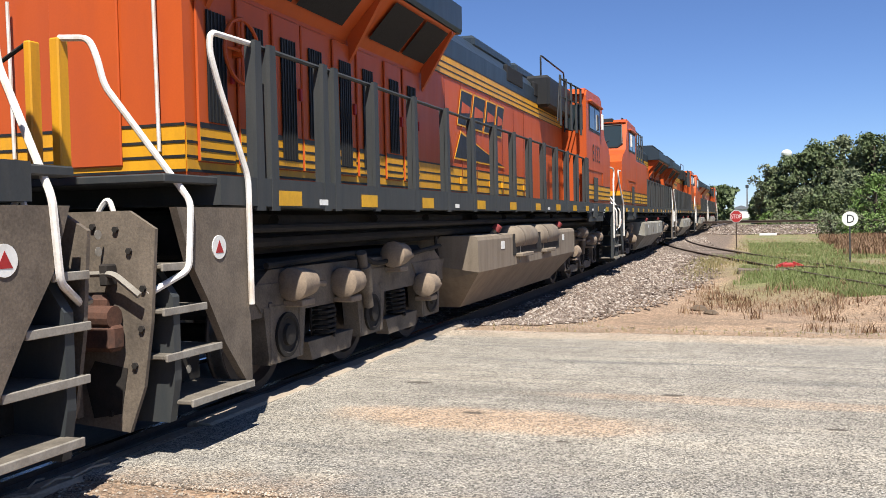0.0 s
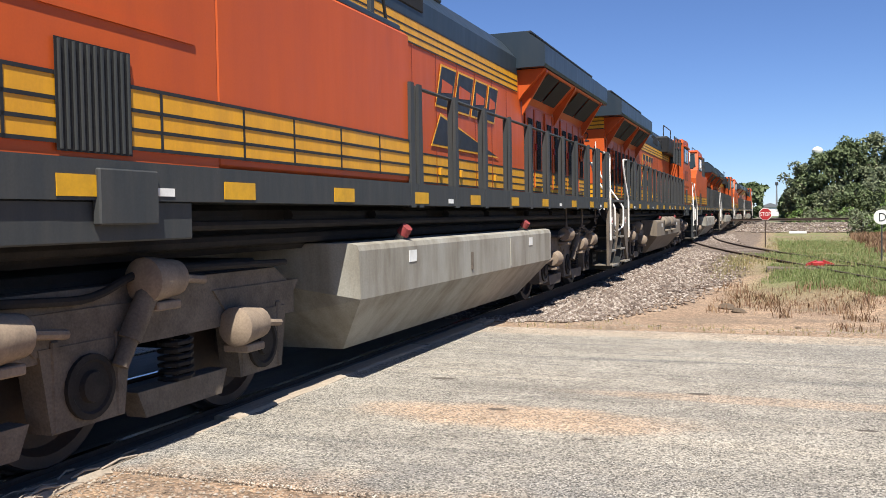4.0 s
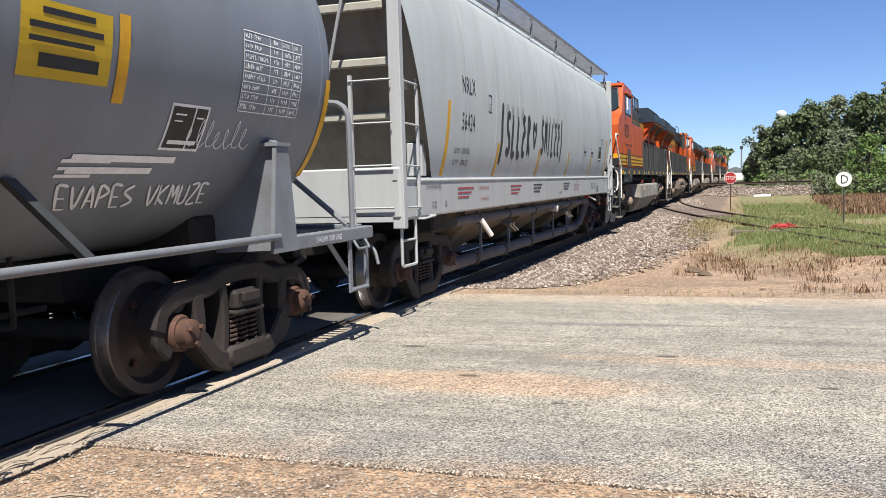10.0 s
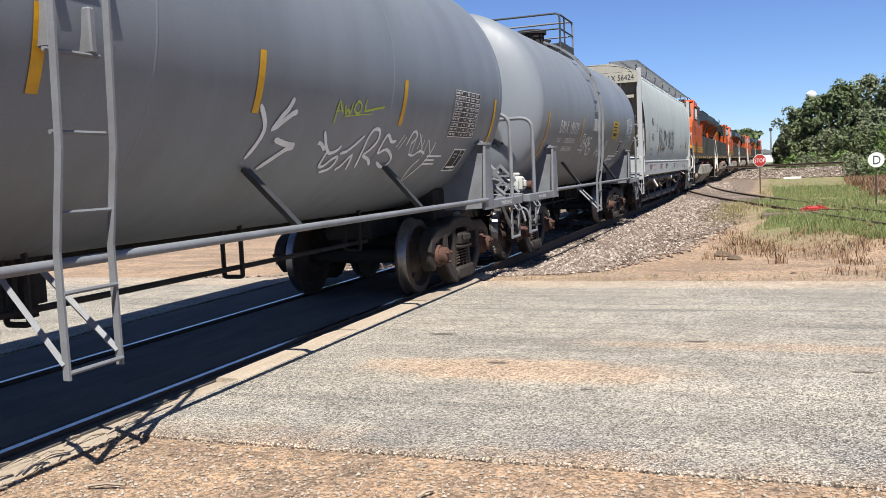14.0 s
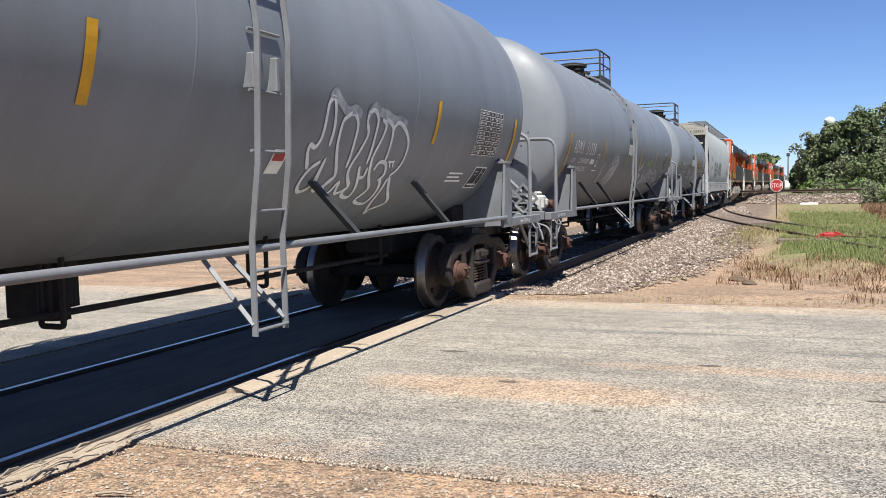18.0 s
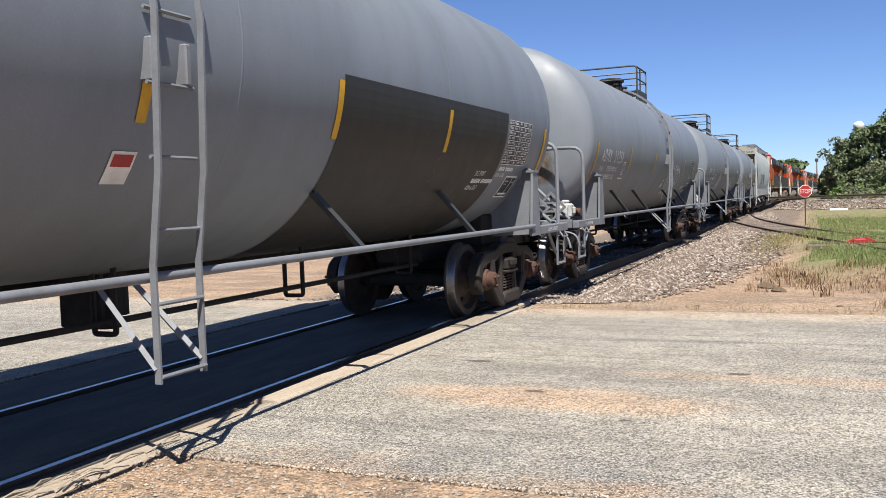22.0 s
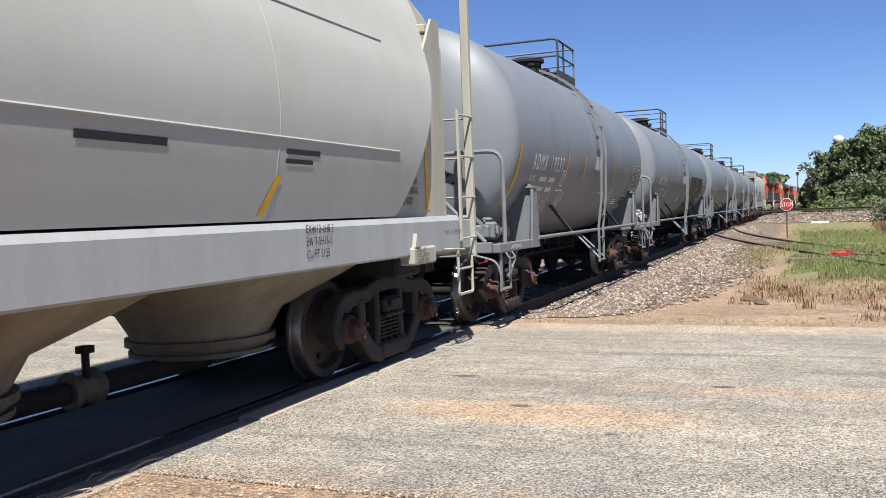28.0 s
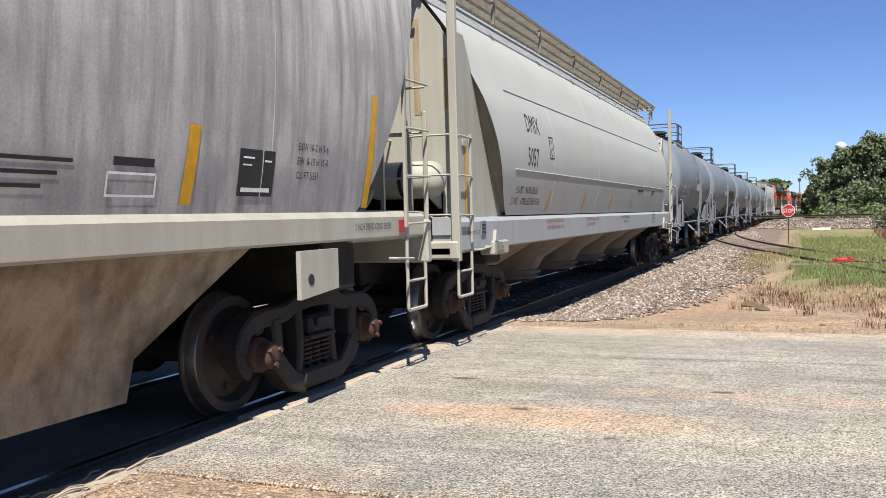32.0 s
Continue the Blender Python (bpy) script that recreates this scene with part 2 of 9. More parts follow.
M_UNDER_DK = material("dark_grimy_steel", (0.022, 0.0195, 0.0175), 0.9, second=(0.05, 0.04, 0.033), scale=5, amount=0.6, grain=0.12, bump=0.25)
M_HOSE = material("grey_rubber_hose", (0.12, 0.115, 0.105), 0.7, second=(0.07, 0.065, 0.06), scale=6, grain=0.08)
M_RUST = material("rusty_cast_steel", (0.125, 0.058, 0.038), 0.85, second=(0.055, 0.035, 0.028), scale=9, amount=0.8, grain=0.12, bump=0.3)
M_FUEL = material("dusty_fuel_tank_paint", (0.42, 0.40, 0.335), 0.75, second=(0.235, 0.20, 0.15), scale=1.6, amount=0.85, stretch=(2.2, 2.2, 0.45), grain=0.07, third=(0.50, 0.485, 0.44), third_scale=1.2)
M_FUEL_BROWN = material("brown_dusted_tank_paint", (0.29, 0.235, 0.175), 0.8, second=(0.19, 0.15, 0.11), scale=2.2, amount=0.8, stretch=(3.0, 3.0, 0.4), grain=0.06, third=(0.36, 0.31, 0.25), third_scale=1.4)
M_WHITE = material("white_paint", (1.05, 1.05, 1.0), 0.5, second=(0.60, 0.57, 0.50), scale=6, grain=0.03)
M_WHITE_WORN = material("worn_white_rail", (1.02, 1.0, 0.94), 0.55, second=(0.6, 0.44, 0.30), scale=4, amount=0.6, grain=0.06)
M_GREY_TANK = material("grey_tank_paint", (0.222, 0.250, 0.282), 0.50, second=(0.175, 0.186, 0.202), scale=1.5, amount=0.55, stretch=(1.0, 1.5, 0.28), grain=0.03, third=(0.30, 0.325, 0.36), third_scale=0.5, gloss=0.40)
M_GREY_PIPE = material("grey_pipe_paint", (0.225, 0.24, 0.262), 0.55, second=(0.15, 0.148, 0.15), scale=4, amount=0.6, grain=0.05)
M_TANK_PATCH = material("fresh_dark_patch", (0.040, 0.039, 0.038), 0.5, second=(0.050, 0.047, 0.045), scale=2, stretch=(1, 1, 0.4), grain=0.04, gloss=0.2)
M_HOPPER = material("pale_grey_hopper_paint", (0.545, 0.60, 0.592), 0.6, second=(0.43, 0.45, 0.45), scale=1.0, amount=0.6, stretch=STREAK, grain=0.02, third=(0.58, 0.61, 0.61), third_scale=0.5, gloss=0.10)
M_HOPPER_SILL = material("white_hopper_sill", (0.50, 0.515, 0.515), 0.5, second=(0.41, 0.41, 0.395), scale=2, amount=0.5, stretch=STREAK, grain=0.02)
M_CREAM = material("cream_hopper_paint", (0.47, 0.455, 0.385), 0.55, second=(0.34, 0.30, 0.24), scale=2.0, amount=0.5, stretch=STREAK, grain=0.03)
M_BEIGE = material("beige_hopper_paint", (0.50, 0.512, 0.48), 0.6, gloss=0.1, second=(0.42, 0.412, 0.37), scale=1.8, amount=0.4, stretch=(1, 1, 0.5), grain=0.02, third=(0.52, 0.53, 0.505), third_scale=0.4)
M_BEIGE_SILL = material("pale_grey_sill", (0.40, 0.42, 0.435), 0.5, second=(0.34, 0.34, 0.33), scale=2, amount=0.6, stretch=STREAK, grain=0.03)
M_DUSTY_CONE = material("dusty_tan_cone_paint", (0.31, 0.27, 0.205), 0.65, second=(0.17, 0.135, 0.10), scale=1.8, amount=0.7, stretch=STREAK, grain=0.04)
M_DIRTY = material("dirty_grey_hopper_paint", (0.60, 0.59, 0.57), 0.6, gloss=0.1, second=(0.24, 0.23, 0.225), scale=2.6, amount=0.85, stretch=(2.6, 2.6, 0.16), grain=0.07, third=(0.36, 0.35, 0.345), third_scale=1.3, third_amount=0.8)
# cream paint with the underside's shade mixed into the colour
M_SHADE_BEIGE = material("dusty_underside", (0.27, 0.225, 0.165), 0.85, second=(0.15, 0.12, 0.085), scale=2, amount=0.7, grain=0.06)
M_RUSTY_BAY = material("rust_stained_bay_sheet", (0.46, 0.39, 0.28), 0.85, second=(0.25, 0.185, 0.12), scale=3.6, amount=0.85, stretch=(1.5, 1.5, 0.6), grain=0.07, third=(0.09, 0.07, 0.055), third_scale=1.4, third_amount=0.7, gloss=0.1)
M_STEEL = material("worn_wheel_steel", (0.30, 0.29, 0.28), 0.35, metal=0.9, second=(0.16, 0.13, 0.11), scale=14, grain=0.08)
M_RAIL_TOP = material("polished_rail_head", (0.55, 0.56, 0.58), 0.22, metal=1.0, second=(0.40, 0.40, 0.41), scale=6, grain=0.04)
M_RAIL = material("rusty_rail_web", (0.085, 0.055, 0.04), 0.85, second=(0.05, 0.04, 0.035), scale=10, amount=0.7, grain=0.1)
M_STRIPE = material("reflective_yellow_strip", (0.85, 0.45, 0.012), 0.35, second=(0.50, 0.27, 0.02), scale=8, grain=0.03)
M_RED = material("red_paint", (0.48, 0.03, 0.03), 0.5, second=(0.35, 0.05, 0.04), scale=8, grain=0.04)
M_CAP = material("faded_red_rubber_cap", (0.36, 0.06, 0.06), 0.7, second=(0.22, 0.06, 0.05), scale=9, grain=0.06)
M_INK = material("black_stencil", (0.03, 0.032, 0.034), 0.6, grain=0.04)
M_INK_WHITE = material("white_stencil", (1.1, 1.1, 1.08), 0.6, second=(0.8, 0.8, 0.8), scale=12, grain=0.05)
M_INK_RED = material("red_stencil", (0.42, 0.05, 0.07), 0.6, grain=0.04)
M_SPRAY_BLACK = material("black_spray_paint", (0.035, 0.036, 0.038), 0.7, second=(0.10, 0.10, 0.10), scale=7, grain=0.05)
M_SPRAY_WHITE = material("white_spray_paint", (0.98, 1.0, 1.0), 0.7, second=(0.66, 0.68, 0.7), scale=7, grain=0.05)
M_SMOKE = material("thin_black_overspray", (0.30, 0.32, 0.32), 0.7, second=(0.44, 0.47, 0.47), scale=7, amount=0.9, grain=0.06)
M_MIST = material("thin_white_overspray", (0.52, 0.55, 0.58), 0.7, second=(0.24, 0.255, 0.275), scale=9, amount=0.9, grain=0.06)
M_PLACARD = material("yellow_placard", (0.70, 0.47, 0.02), 0.5, grain=0.02)
M_PIPE = material("dusty_violet_grey_pipe", (0.15, 0.135, 0.135), 0.65, second=(0.09, 0.072, 0.06), scale=3, amount=0.7, grain=0.05)
M_TRUCK = material("grimy_truck_casting", (0.034, 0.027, 0.023), 0.75, second=(0.018, 0.016, 0.015), scale=5, amount=0.8, grain=0.12, third=(0.062, 0.047, 0.038), third_scale=2.5, third_amount=0.5, bump=0.3)
M_GLASS = bpy.data.materials.new("cab_window_glass")
M_GLASS.use_nodes = True
_g = M_GLASS.node_tree.nodes["Principled BSDF"]
_g.inputs["Base Color"].default_value, _g.inputs["Roughness"].default_value = (0.02, 0.03, 0.035, 1), 0.05

# ---- ground ----
# the spur: leaves the main track ahead and bends right
SPUR = [(-4.86, 66.0), (-4.4, 58.0), (-3.5, 50.0), (-2.2, 42.5), (-0.75, 36.0), (0.25, 32.2), (1.6, 27.0), (2.55, 23.2), (3.6, 19.6), (4.8, 16.4), (6.2, 13.6)]


def spur_off(x, y):
    """How far a point lies beside the spur's middle."""
    for (xa, ya), (xb, yb) in zip(SPUR, SPUR[1:]):
        if yb <= y <= ya:
            lean = math.hypot(xb - xa, yb - ya)
            return abs(x - (xa + (xb - xa) * (ya - y) / (ya - yb))) * (ya - yb) / lean
    return 99.0


def smooth01(a, b, v):
    t = max(0.0, min(1.0, (v - a) / (b - a)))
    return t * t * (3 - 2 * t)


def gz(x, y):
    """Height of the ground: level at the crossing, a shallow ditch off the track beyond it, a low bank far ahead."""
    far = smooth01(11.9, 15.0, y)
    near = smooth01(1.0, -3.0, y)
    off = smooth01(-3.2, -1.2, x) if x > TRACK_X else smooth01(-6.9, -8.6, x)
    drop = -0.16 - 0.16 * off
    z = -0.012 + drop * far + 0.0 * near
    if y > 12:
        z += 0.05 * noise.noise(Vector((x * 0.35, y * 0.35, 0))) * far * off
    bank = math.exp(-((y - 79.0 + 0.25 * x) / 2.4) ** 2) * smooth01(-4.2, -1.5, x)
    fill = smooth01(3.4, 1.5, spur_off(x, y))
    level = -0.055 if y < 33 else -0.10
    return max(z, z + (level - z) * fill) + 0.85 * bank


def ground_sheet():
    def line(lo, hi, step, out):
        a = list(np.arange(lo, hi + 1e-6, step))
        d, lo_, hi_ = step, lo, hi
        while hi_ < out:
            d *= 1.5
            hi_, lo_ = hi_ + d, lo_ - d
            a = [lo_] + a + [hi_]
        return a
    xs, ys = line(-12, 8, 0.4, 3500), line(-4, 90, 0.5, 3500)
    g = Geo()
    for y in ys:
        for x in xs:
            g.v.append((x, y, gz(x, y)))
    n = len(xs)
    for j in range(len(ys) - 1):
        for i in range(n - 1):
            a = j * n + i
            g.f.append((a, a + 1, a + n + 1, a + n))
    return g


def nodes_of(name):
    m = bpy.data.materials.new(name)
    m.use_nodes = True
    return m, m.node_tree.nodes, m.node_tree.links.new


class Shade:
    """Small helper to write node sums."""

    def __init__(self, name):
        self.m, self.N, self.L = nodes_of(name)
        self.bs = self.N["Principled BSDF"]
        self.co = self.N.new("ShaderNodeTexCoord").outputs["Object"]
        s = self.N.new("ShaderNodeSeparateXYZ")
        self.L(self.co, s.inputs[0])
        self.x, self.y, self.z = s.outputs

    def put(self, sock, v):
        if isinstance(v, (int, float)):
            sock.default_value = v
        elif isinstance(v, tuple):
            sock.default_value = (*v, 1) if len(v) == 3 and len(sock.default_value) == 4 else v
        else:
            self.L(v, sock)

    def math(self, op, a, b=0.0):
        n = self.N.new("ShaderNodeMath")
        n.operation = op
        self.put(n.inputs[0], a)
        self.put(n.inputs[1], b)
        return n.outputs[0]

    def noise(self, scale, detail=5.0, stretch=(1, 1, 1), rough=0.6):
        mp = self.N.new("ShaderNodeMapping")
        mp.inputs["Scale"].default_value = stretch
        self.L(self.co, mp.inputs[0])
        n = self.N.new("ShaderNodeTexNoise")
        n.inputs["Scale"].default_value, n.inputs["Detail"].default_value, n.inputs["Roughness"].default_value = scale, detail, rough
        self.L(mp.outputs[0], n.inputs["Vector"])
        return n.outputs[0]

    def cells(self, scale):
        n = self.N.new("ShaderNodeTexVoronoi")
        n.inputs["Scale"].default_value = scale
        self.L(self.co, n.inputs["Vector"])
        return n.outputs["Distance"], n.outputs["Color"]

    def ramp(self, v, lo, hi, a=0.0, b=1.0):
        n = self.N.new("ShaderNodeMapRange")
        n.interpolation_type = "SMOOTHSTEP"
        self.put(n.inputs[0], v)
        n.inputs[1].default_value, n.inputs[2].default_value, n.inputs[3].default_value, n.inputs[4].default_value = lo, hi, a, b
        return n.outputs[0]

    def mix(self, f, a, b):
        n = self.N.new("ShaderNodeMix")
        n.data_type = "RGBA"
        self.put(n.inputs[0], f)
        self.put(n.inputs[6], a)
        self.put(n.inputs[7], b)
        return n.outputs[2]

    def value(self, c, v):
        n = self.N.new("ShaderNodeHueSaturation")
        self.L(c, n.inputs["Color"])
        self.put(n.inputs["Value"], v)
        return n.outputs[0]

    def bump(self, h, strength, dist=0.01):
        n = self.N.new("ShaderNodeBump")
        n.inputs["Strength"].default_value, n.inputs["Distance"].default_value = strength, dist
        self.L(h, n.inputs["Height"])
        self.L(n.outputs[0], self.bs.inputs["Normal"])

    def done(self, c, rough):
        self.put(self.bs.inputs["Base Color"], self.value(c, PAINT))
        self.put(self.bs.inputs["Roughness"], rough)
        return self.m

    def oval(self, x, y, a, b, soft=0.5, wob=0.6, scale=1.5):
        dx = self.math("DIVIDE", self.math("SUBTRACT", self.x, x), a)
        dy = self.math("DIVIDE", self.math("SUBTRACT", self.y, y), b)
        r = self.math("ADD", self.math("MULTIPLY", dx, dx), self.math("MULTIPLY", dy, dy))
        w = self.math("MULTIPLY", self.math("SUBTRACT", self.noise(scale, 6.0), 0.5), wob * 4)
        return self.ramp(self.math("ADD", r, w), 1 + soft, 1 - soft)


def speckle(sh, c, scale, lo, hi):
    d, col = sh.cells(scale)
    s = sh.N.new("ShaderNodeSeparateColor")
    sh.L(col, s.inputs[0])
    v = sh.ramp(s.outputs[0], 0.0, 1.0, lo, hi)
    return sh.value(c, v), d


def road_material():
    sh = Shade("chip_seal_asphalt")
    c = sh.mix(sh.ramp(sh.noise(0.7, 6, (0.45, 1.3, 1)), 0.38, 0.66), (0.33, 0.30, 0.248), (0.235, 0.214, 0.18))
    c = sh.mix(sh.math("MULTIPLY", sh.ramp(sh.noise(1.0, 7, (0.16, 2.6, 1)), 0.44, 0.64), 0.6), c, (0.385, 0.34, 0.27))
    c = sh.mix(sh.math("MULTIPLY", sh.ramp(sh.noise(2.1, 7, (0.12, 2.8, 1)), 0.55, 0.66), 0.55), c, (0.155, 0.147, 0.132))
    c = sh.mix(sh.math("MULTIPLY", sh.ramp(sh.math("ADD", sh.y, sh.math("MULTIPLY", sh.noise(1.4, 6), 0.6)), 11.2, 11.75), 0.75), c, (0.44, 0.345, 0.255))
    c = sh.mix(sh.math("MULTIPLY", sh.oval(-1.8, 6.42, 1.2, 0.36, 0.7, 0.5), 0.75), c, (0.47, 0.315, 0.195))
    c = sh.mix(sh.math("MULTIPLY", sh.oval(0.2, 7.5, 2.0, 0.16, 0.7, 0.5), 0.6), c, (0.45, 0.32, 0.215))
    c = sh.mix(sh.math("MULTIPLY", sh.oval(-0.3, 11.2, 3.5, 0.28, 0.6), 0.5), c, (0.46, 0.36, 0.25))
    dark = sh.math("MULTIPLY", sh.ramp(sh.noise(1.3, 6, (0.22, 3.5, 1)), 0.52, 0.66), sh.math("MULTIPLY", sh.ramp(sh.y, 7.6, 8.6), sh.ramp(sh.y, 10.9, 9.9)))
    c = sh.mix(sh.math("MULTIPLY", dark, 0.75), c, (0.13, 0.13, 0.125))
    c = sh.mix(sh.math("MULTIPLY", sh.math("MULTIPLY", sh.ramp(sh.y, 5.6, 4.6), sh.ramp(sh.noise(1.2, 5), 0.35, 0.6)), 0.7), c, (0.17, 0.165, 0.16))
    edge = sh.math("MULTIPLY", sh.ramp(sh.math("ADD", sh.y, sh.math("MULTIPLY", sh.math("SUBTRACT", sh.noise(1.6, 7), 0.5), 1.6)), 4.75, 4.15), 0.8)
    c = sh.mix(edge, c, (0.30, 0.205, 0.13))
    c, d = speckle(sh, c, 80.0, 0.40, 1.78)
    c, d2 = speckle(sh, c, 44.0, 0.92, 1.08)
    flecks = sh.ramp(sh.noise(78.0, 2.0), 0.57, 0.63)
    c = sh.mix(sh.math("MULTIPLY", flecks, 0.85), c, (0.78, 0.72, 0.62))
    for sx, sy, sa, sb in ((-0.6, 7.66, 0.10, 0.045), (-2.05, 6.62, 0.09, 0.04), (-2.95, 7.75, 0.13, 0.05), (0.6, 6.7, 0.08, 0.03), (1.2, 7.2, 0.12, 0.03), (-1.2, 5.9, 0.05, 0.02)):
        c = sh.mix(sh.math("MULTIPLY", sh.oval(sx, sy, sa, sb, 0.4, 0.5, 9.0), 0.85), c, (0.085, 0.065, 0.05))
    spots = sh.ramp(sh.noise(5.0, 4.0, (0.6, 1.6, 1)), 0.70, 0.74)
    c = sh.mix(sh.math("MULTIPLY", spots, 0.7), c, (0.09, 0.085, 0.08))
    c = sh.value(c, sh.ramp(sh.noise(2.2, 6), 0.3, 0.7, 0.88, 1.12))
    sh.bump(d, 0.8, 0.014)
    return sh.done(c, 0.9)


def ground_material():
    sh = Shade("dirt_and_grass")
    dirt = sh.mix(sh.ramp(sh.noise(0.8, 6), 0.35, 0.68), (0.41, 0.285, 0.185), (0.30, 0.205, 0.135))
    dirt = sh.mix(sh.math("MULTIPLY", sh.ramp(sh.noise(0.9, 6, (0.4, 1.5, 1)), 0.5, 0.66), 0.6), dirt, (0.19, 0.145, 0.105))
    gravel = sh.mix(sh.ramp(sh.noise(2.5, 6), 0.4, 0.65), (0.36, 0.24, 0.15), (0.23, 0.16, 0.11))
    c = sh.mix(sh.ramp(sh.y, 4.9, 4.2), dirt, gravel)
    grass = sh.mix(sh.ramp(sh.noise(0.5, 5), 0.4, 0.6), (0.16, 0.20, 0.06), (0.25, 0.195, 0.105))
    wob = sh.math("MULTIPLY", sh.math("SUBTRACT", sh.noise(0.35, 5), 0.5), 7.0)
    far = sh.ramp(sh.math("ADD", sh.y, wob), 17.0, 22.0)
    side = sh.ramp(sh.math("ADD", sh.x, sh.math("MULTIPLY", wob, 0.12)), -1.2, 0.4)
    c = sh.mix(sh.math("MULTIPLY", sh.math("MULTIPLY", far, side), 0.85), c, grass)
    left = sh.math("MULTIPLY", sh.ramp(sh.math("ADD", sh.x, wob), -30.0, -40.0), 0.8)
    c = sh.mix(left, c, (0.13, 0.17, 0.05))
    pale = sh.math("MULTIPLY", sh.math("MULTIPLY", sh.ramp(sh.x, -6.6, -7.4), sh.ramp(sh.x, -14.0, -11.0)), sh.ramp(sh.y, 13.5, 11.0))
    c = sh.mix(pale, c, (0.47, 0.43, 0.36))
    far2 = sh.ramp(sh.y, 120.0, 200.0)
    c = sh.mix(far2, c, (0.14, 0.17, 0.07))
    # grey-brown fines under the ballast, widening away from the crossing
    rim = sh.math("ADD", sh.math("MULTIPLY", sh.ramp(sh.y, 12.5, 26.0, -3.1, -0.7), 1.0), sh.math("MULTIPLY", wob, 0.10))
    bed = sh.math("MULTIPLY", sh.ramp(sh.math("SUBTRACT", rim, sh.x), -0.1, 0.5), sh.math("MULTIPLY", sh.ramp(sh.y, 12.6, 14.0), sh.ramp(sh.x, -9.8, -9.0)))
    c = sh.mix(sh.math("MULTIPLY", bed, 0.85), c, (0.165, 0.128, 0.10))
    c, d = speckle(sh, c, 60.0, 0.55, 1.5)
    c, d2 = speckle(sh, c, 22.0, 0.82, 1.2)
    sh.bump(sh.noise(14.0, 6), 0.5, 0.03)
    return sh.done(c, 0.95)


M_ROAD, M_GROUND = road_material(), ground_material()
thing("ground", ground_sheet(), M_GROUND, "dry tan dirt and patchy grass around the crossing", "ground", kind="structure", smooth=True)


def road_slab(x0, x1, y0, y1, z):
    g = Geo()
    rnd = random.Random(4)
    n = 60
    top, low = [], []
    for i in range(n + 1):
        x = x0 + (x1 - x0) * i / n
        a = y0 + 0.10 * noise.noise(Vector((x * 0.9, 0, 3))) + 0.03 * rnd.random()
        b = y1 + 0.12 * noise.noise(Vector((x * 0.8, 0, 7))) + 0.03 * rnd.random()
        low.append((x, a))
        top.append((x, b))
    edge = low + top[::-1]
    g.loft([[(x, y, -0.08) for x, y in edge], [(x, y, z - 0.01) for x, y in edge], [(x, y + (0.02 if i <= n else -0.02), z) for i, (x, y) in enumerate(edge)]])
    return g


thing("road", road_slab(-3.96, 45, 4.35, 11.6, 0.012), M_ROAD, "worn pale grey chip-seal road with tan stains", "road", kind="structure")
thing("road", road_slab(-45, -6.95, 4.2, 11.8, 0.012), M_ROAD, "worn pale grey chip-seal road across the track", "road", kind="structure")
M_INFILL = material("dark_crossing_asphalt", (0.15, 0.138, 0.122), 0.95, second=(0.085, 0.08, 0.074), scale=2.0, amount=0.8, stretch=(2, 0.5, 1), grain=0.12, grain_scale=90, bump=0.4, bump_scale=60)
fill = Geo().box(TRACK_X - HALF + 0.12, TRACK_X + HALF - 0.12, 2.2, 12.3, -0.2, 0.015, 0.01).box(TRACK_X - HALF - 1.0, TRACK_X - HALF - 0.06, 2.2, 12.3, -0.2, 0.012, 0.01)
fill.box(TRACK_X + HALF + 0.055, TRACK_X + HALF + 0.15, 2.0, 12.5, -0.2, 0.005)
thing("crossing_infill", fill, M_INFILL, "dark patched asphalt between the rails", "road", kind="structure")

# timbers beside the near rail, one by one
M_TIMBER = material("weathered_timber", (0.44, 0.365, 0.28), 0.9, second=(0.36, 0.29, 0.215), scale=3, amount=0.8, stretch=(9, 0.6, 9), grain=0.1, grain_scale=35, bump=0.5, bump_scale=30, pieces=0.15)
planks = hub("crossing_timbers", "weathered grey timber planks beside the rail, splintered at the end", "planks")
rnd = random.Random(11)
y = 1.2
while y < 12.2:
    L_ = rnd.uniform(1.7, 2.5)
    y1 = min(y + L_, 12.35)
    for w0, w1 in ((TRACK_X + HALF + 0.16, TRACK_X + HALF + 0.385),):
        g = Geo()
        n = 8
        ringz = []
        for i in range(n + 1):
            yy = y + (y1 - y - 0.03) * i / n
            dx, dz = 0.012 * noise.noise(Vector((yy * 2, 1, 0))), 0.012 * noise.noise(Vector((yy * 2.5, 5, 0)))
            if y < 3.5:
                dz -= 0.03
            ringz.append([(w0 + dx, yy, -0.12), (w0 + dx, yy, 0.02 + dz), (w0 + 0.02, yy, 0.032 + dz), (w1 - 0.03, yy, 0.030 + dz * 0.5), (w1 + dx, yy, 0.014 + dz), (w1 + dx, yy, -0.12)])
        part("plank", g.loft(ringz), M_TIMBER, planks)
    y = y1 + rnd.choice((0.01, 0.02, 0.05))
for i in range(26):
    a = Vector((rnd.uniform(-4.05, -3.72), rnd.uniform(3.1, 4.4), 0.02))
    d = Vector((rnd.uniform(-0.25, 0.25), rnd.uniform(0.5, 1), 0)).normalized() * rnd.uniform(0.08, 0.35)
    part("splinter", Geo().tube([a, a + d * 0.5 + Vector((0, 0, 0.02)), a + d], rnd.uniform(0.003, 0.008), 5), M_TIMBER, planks)

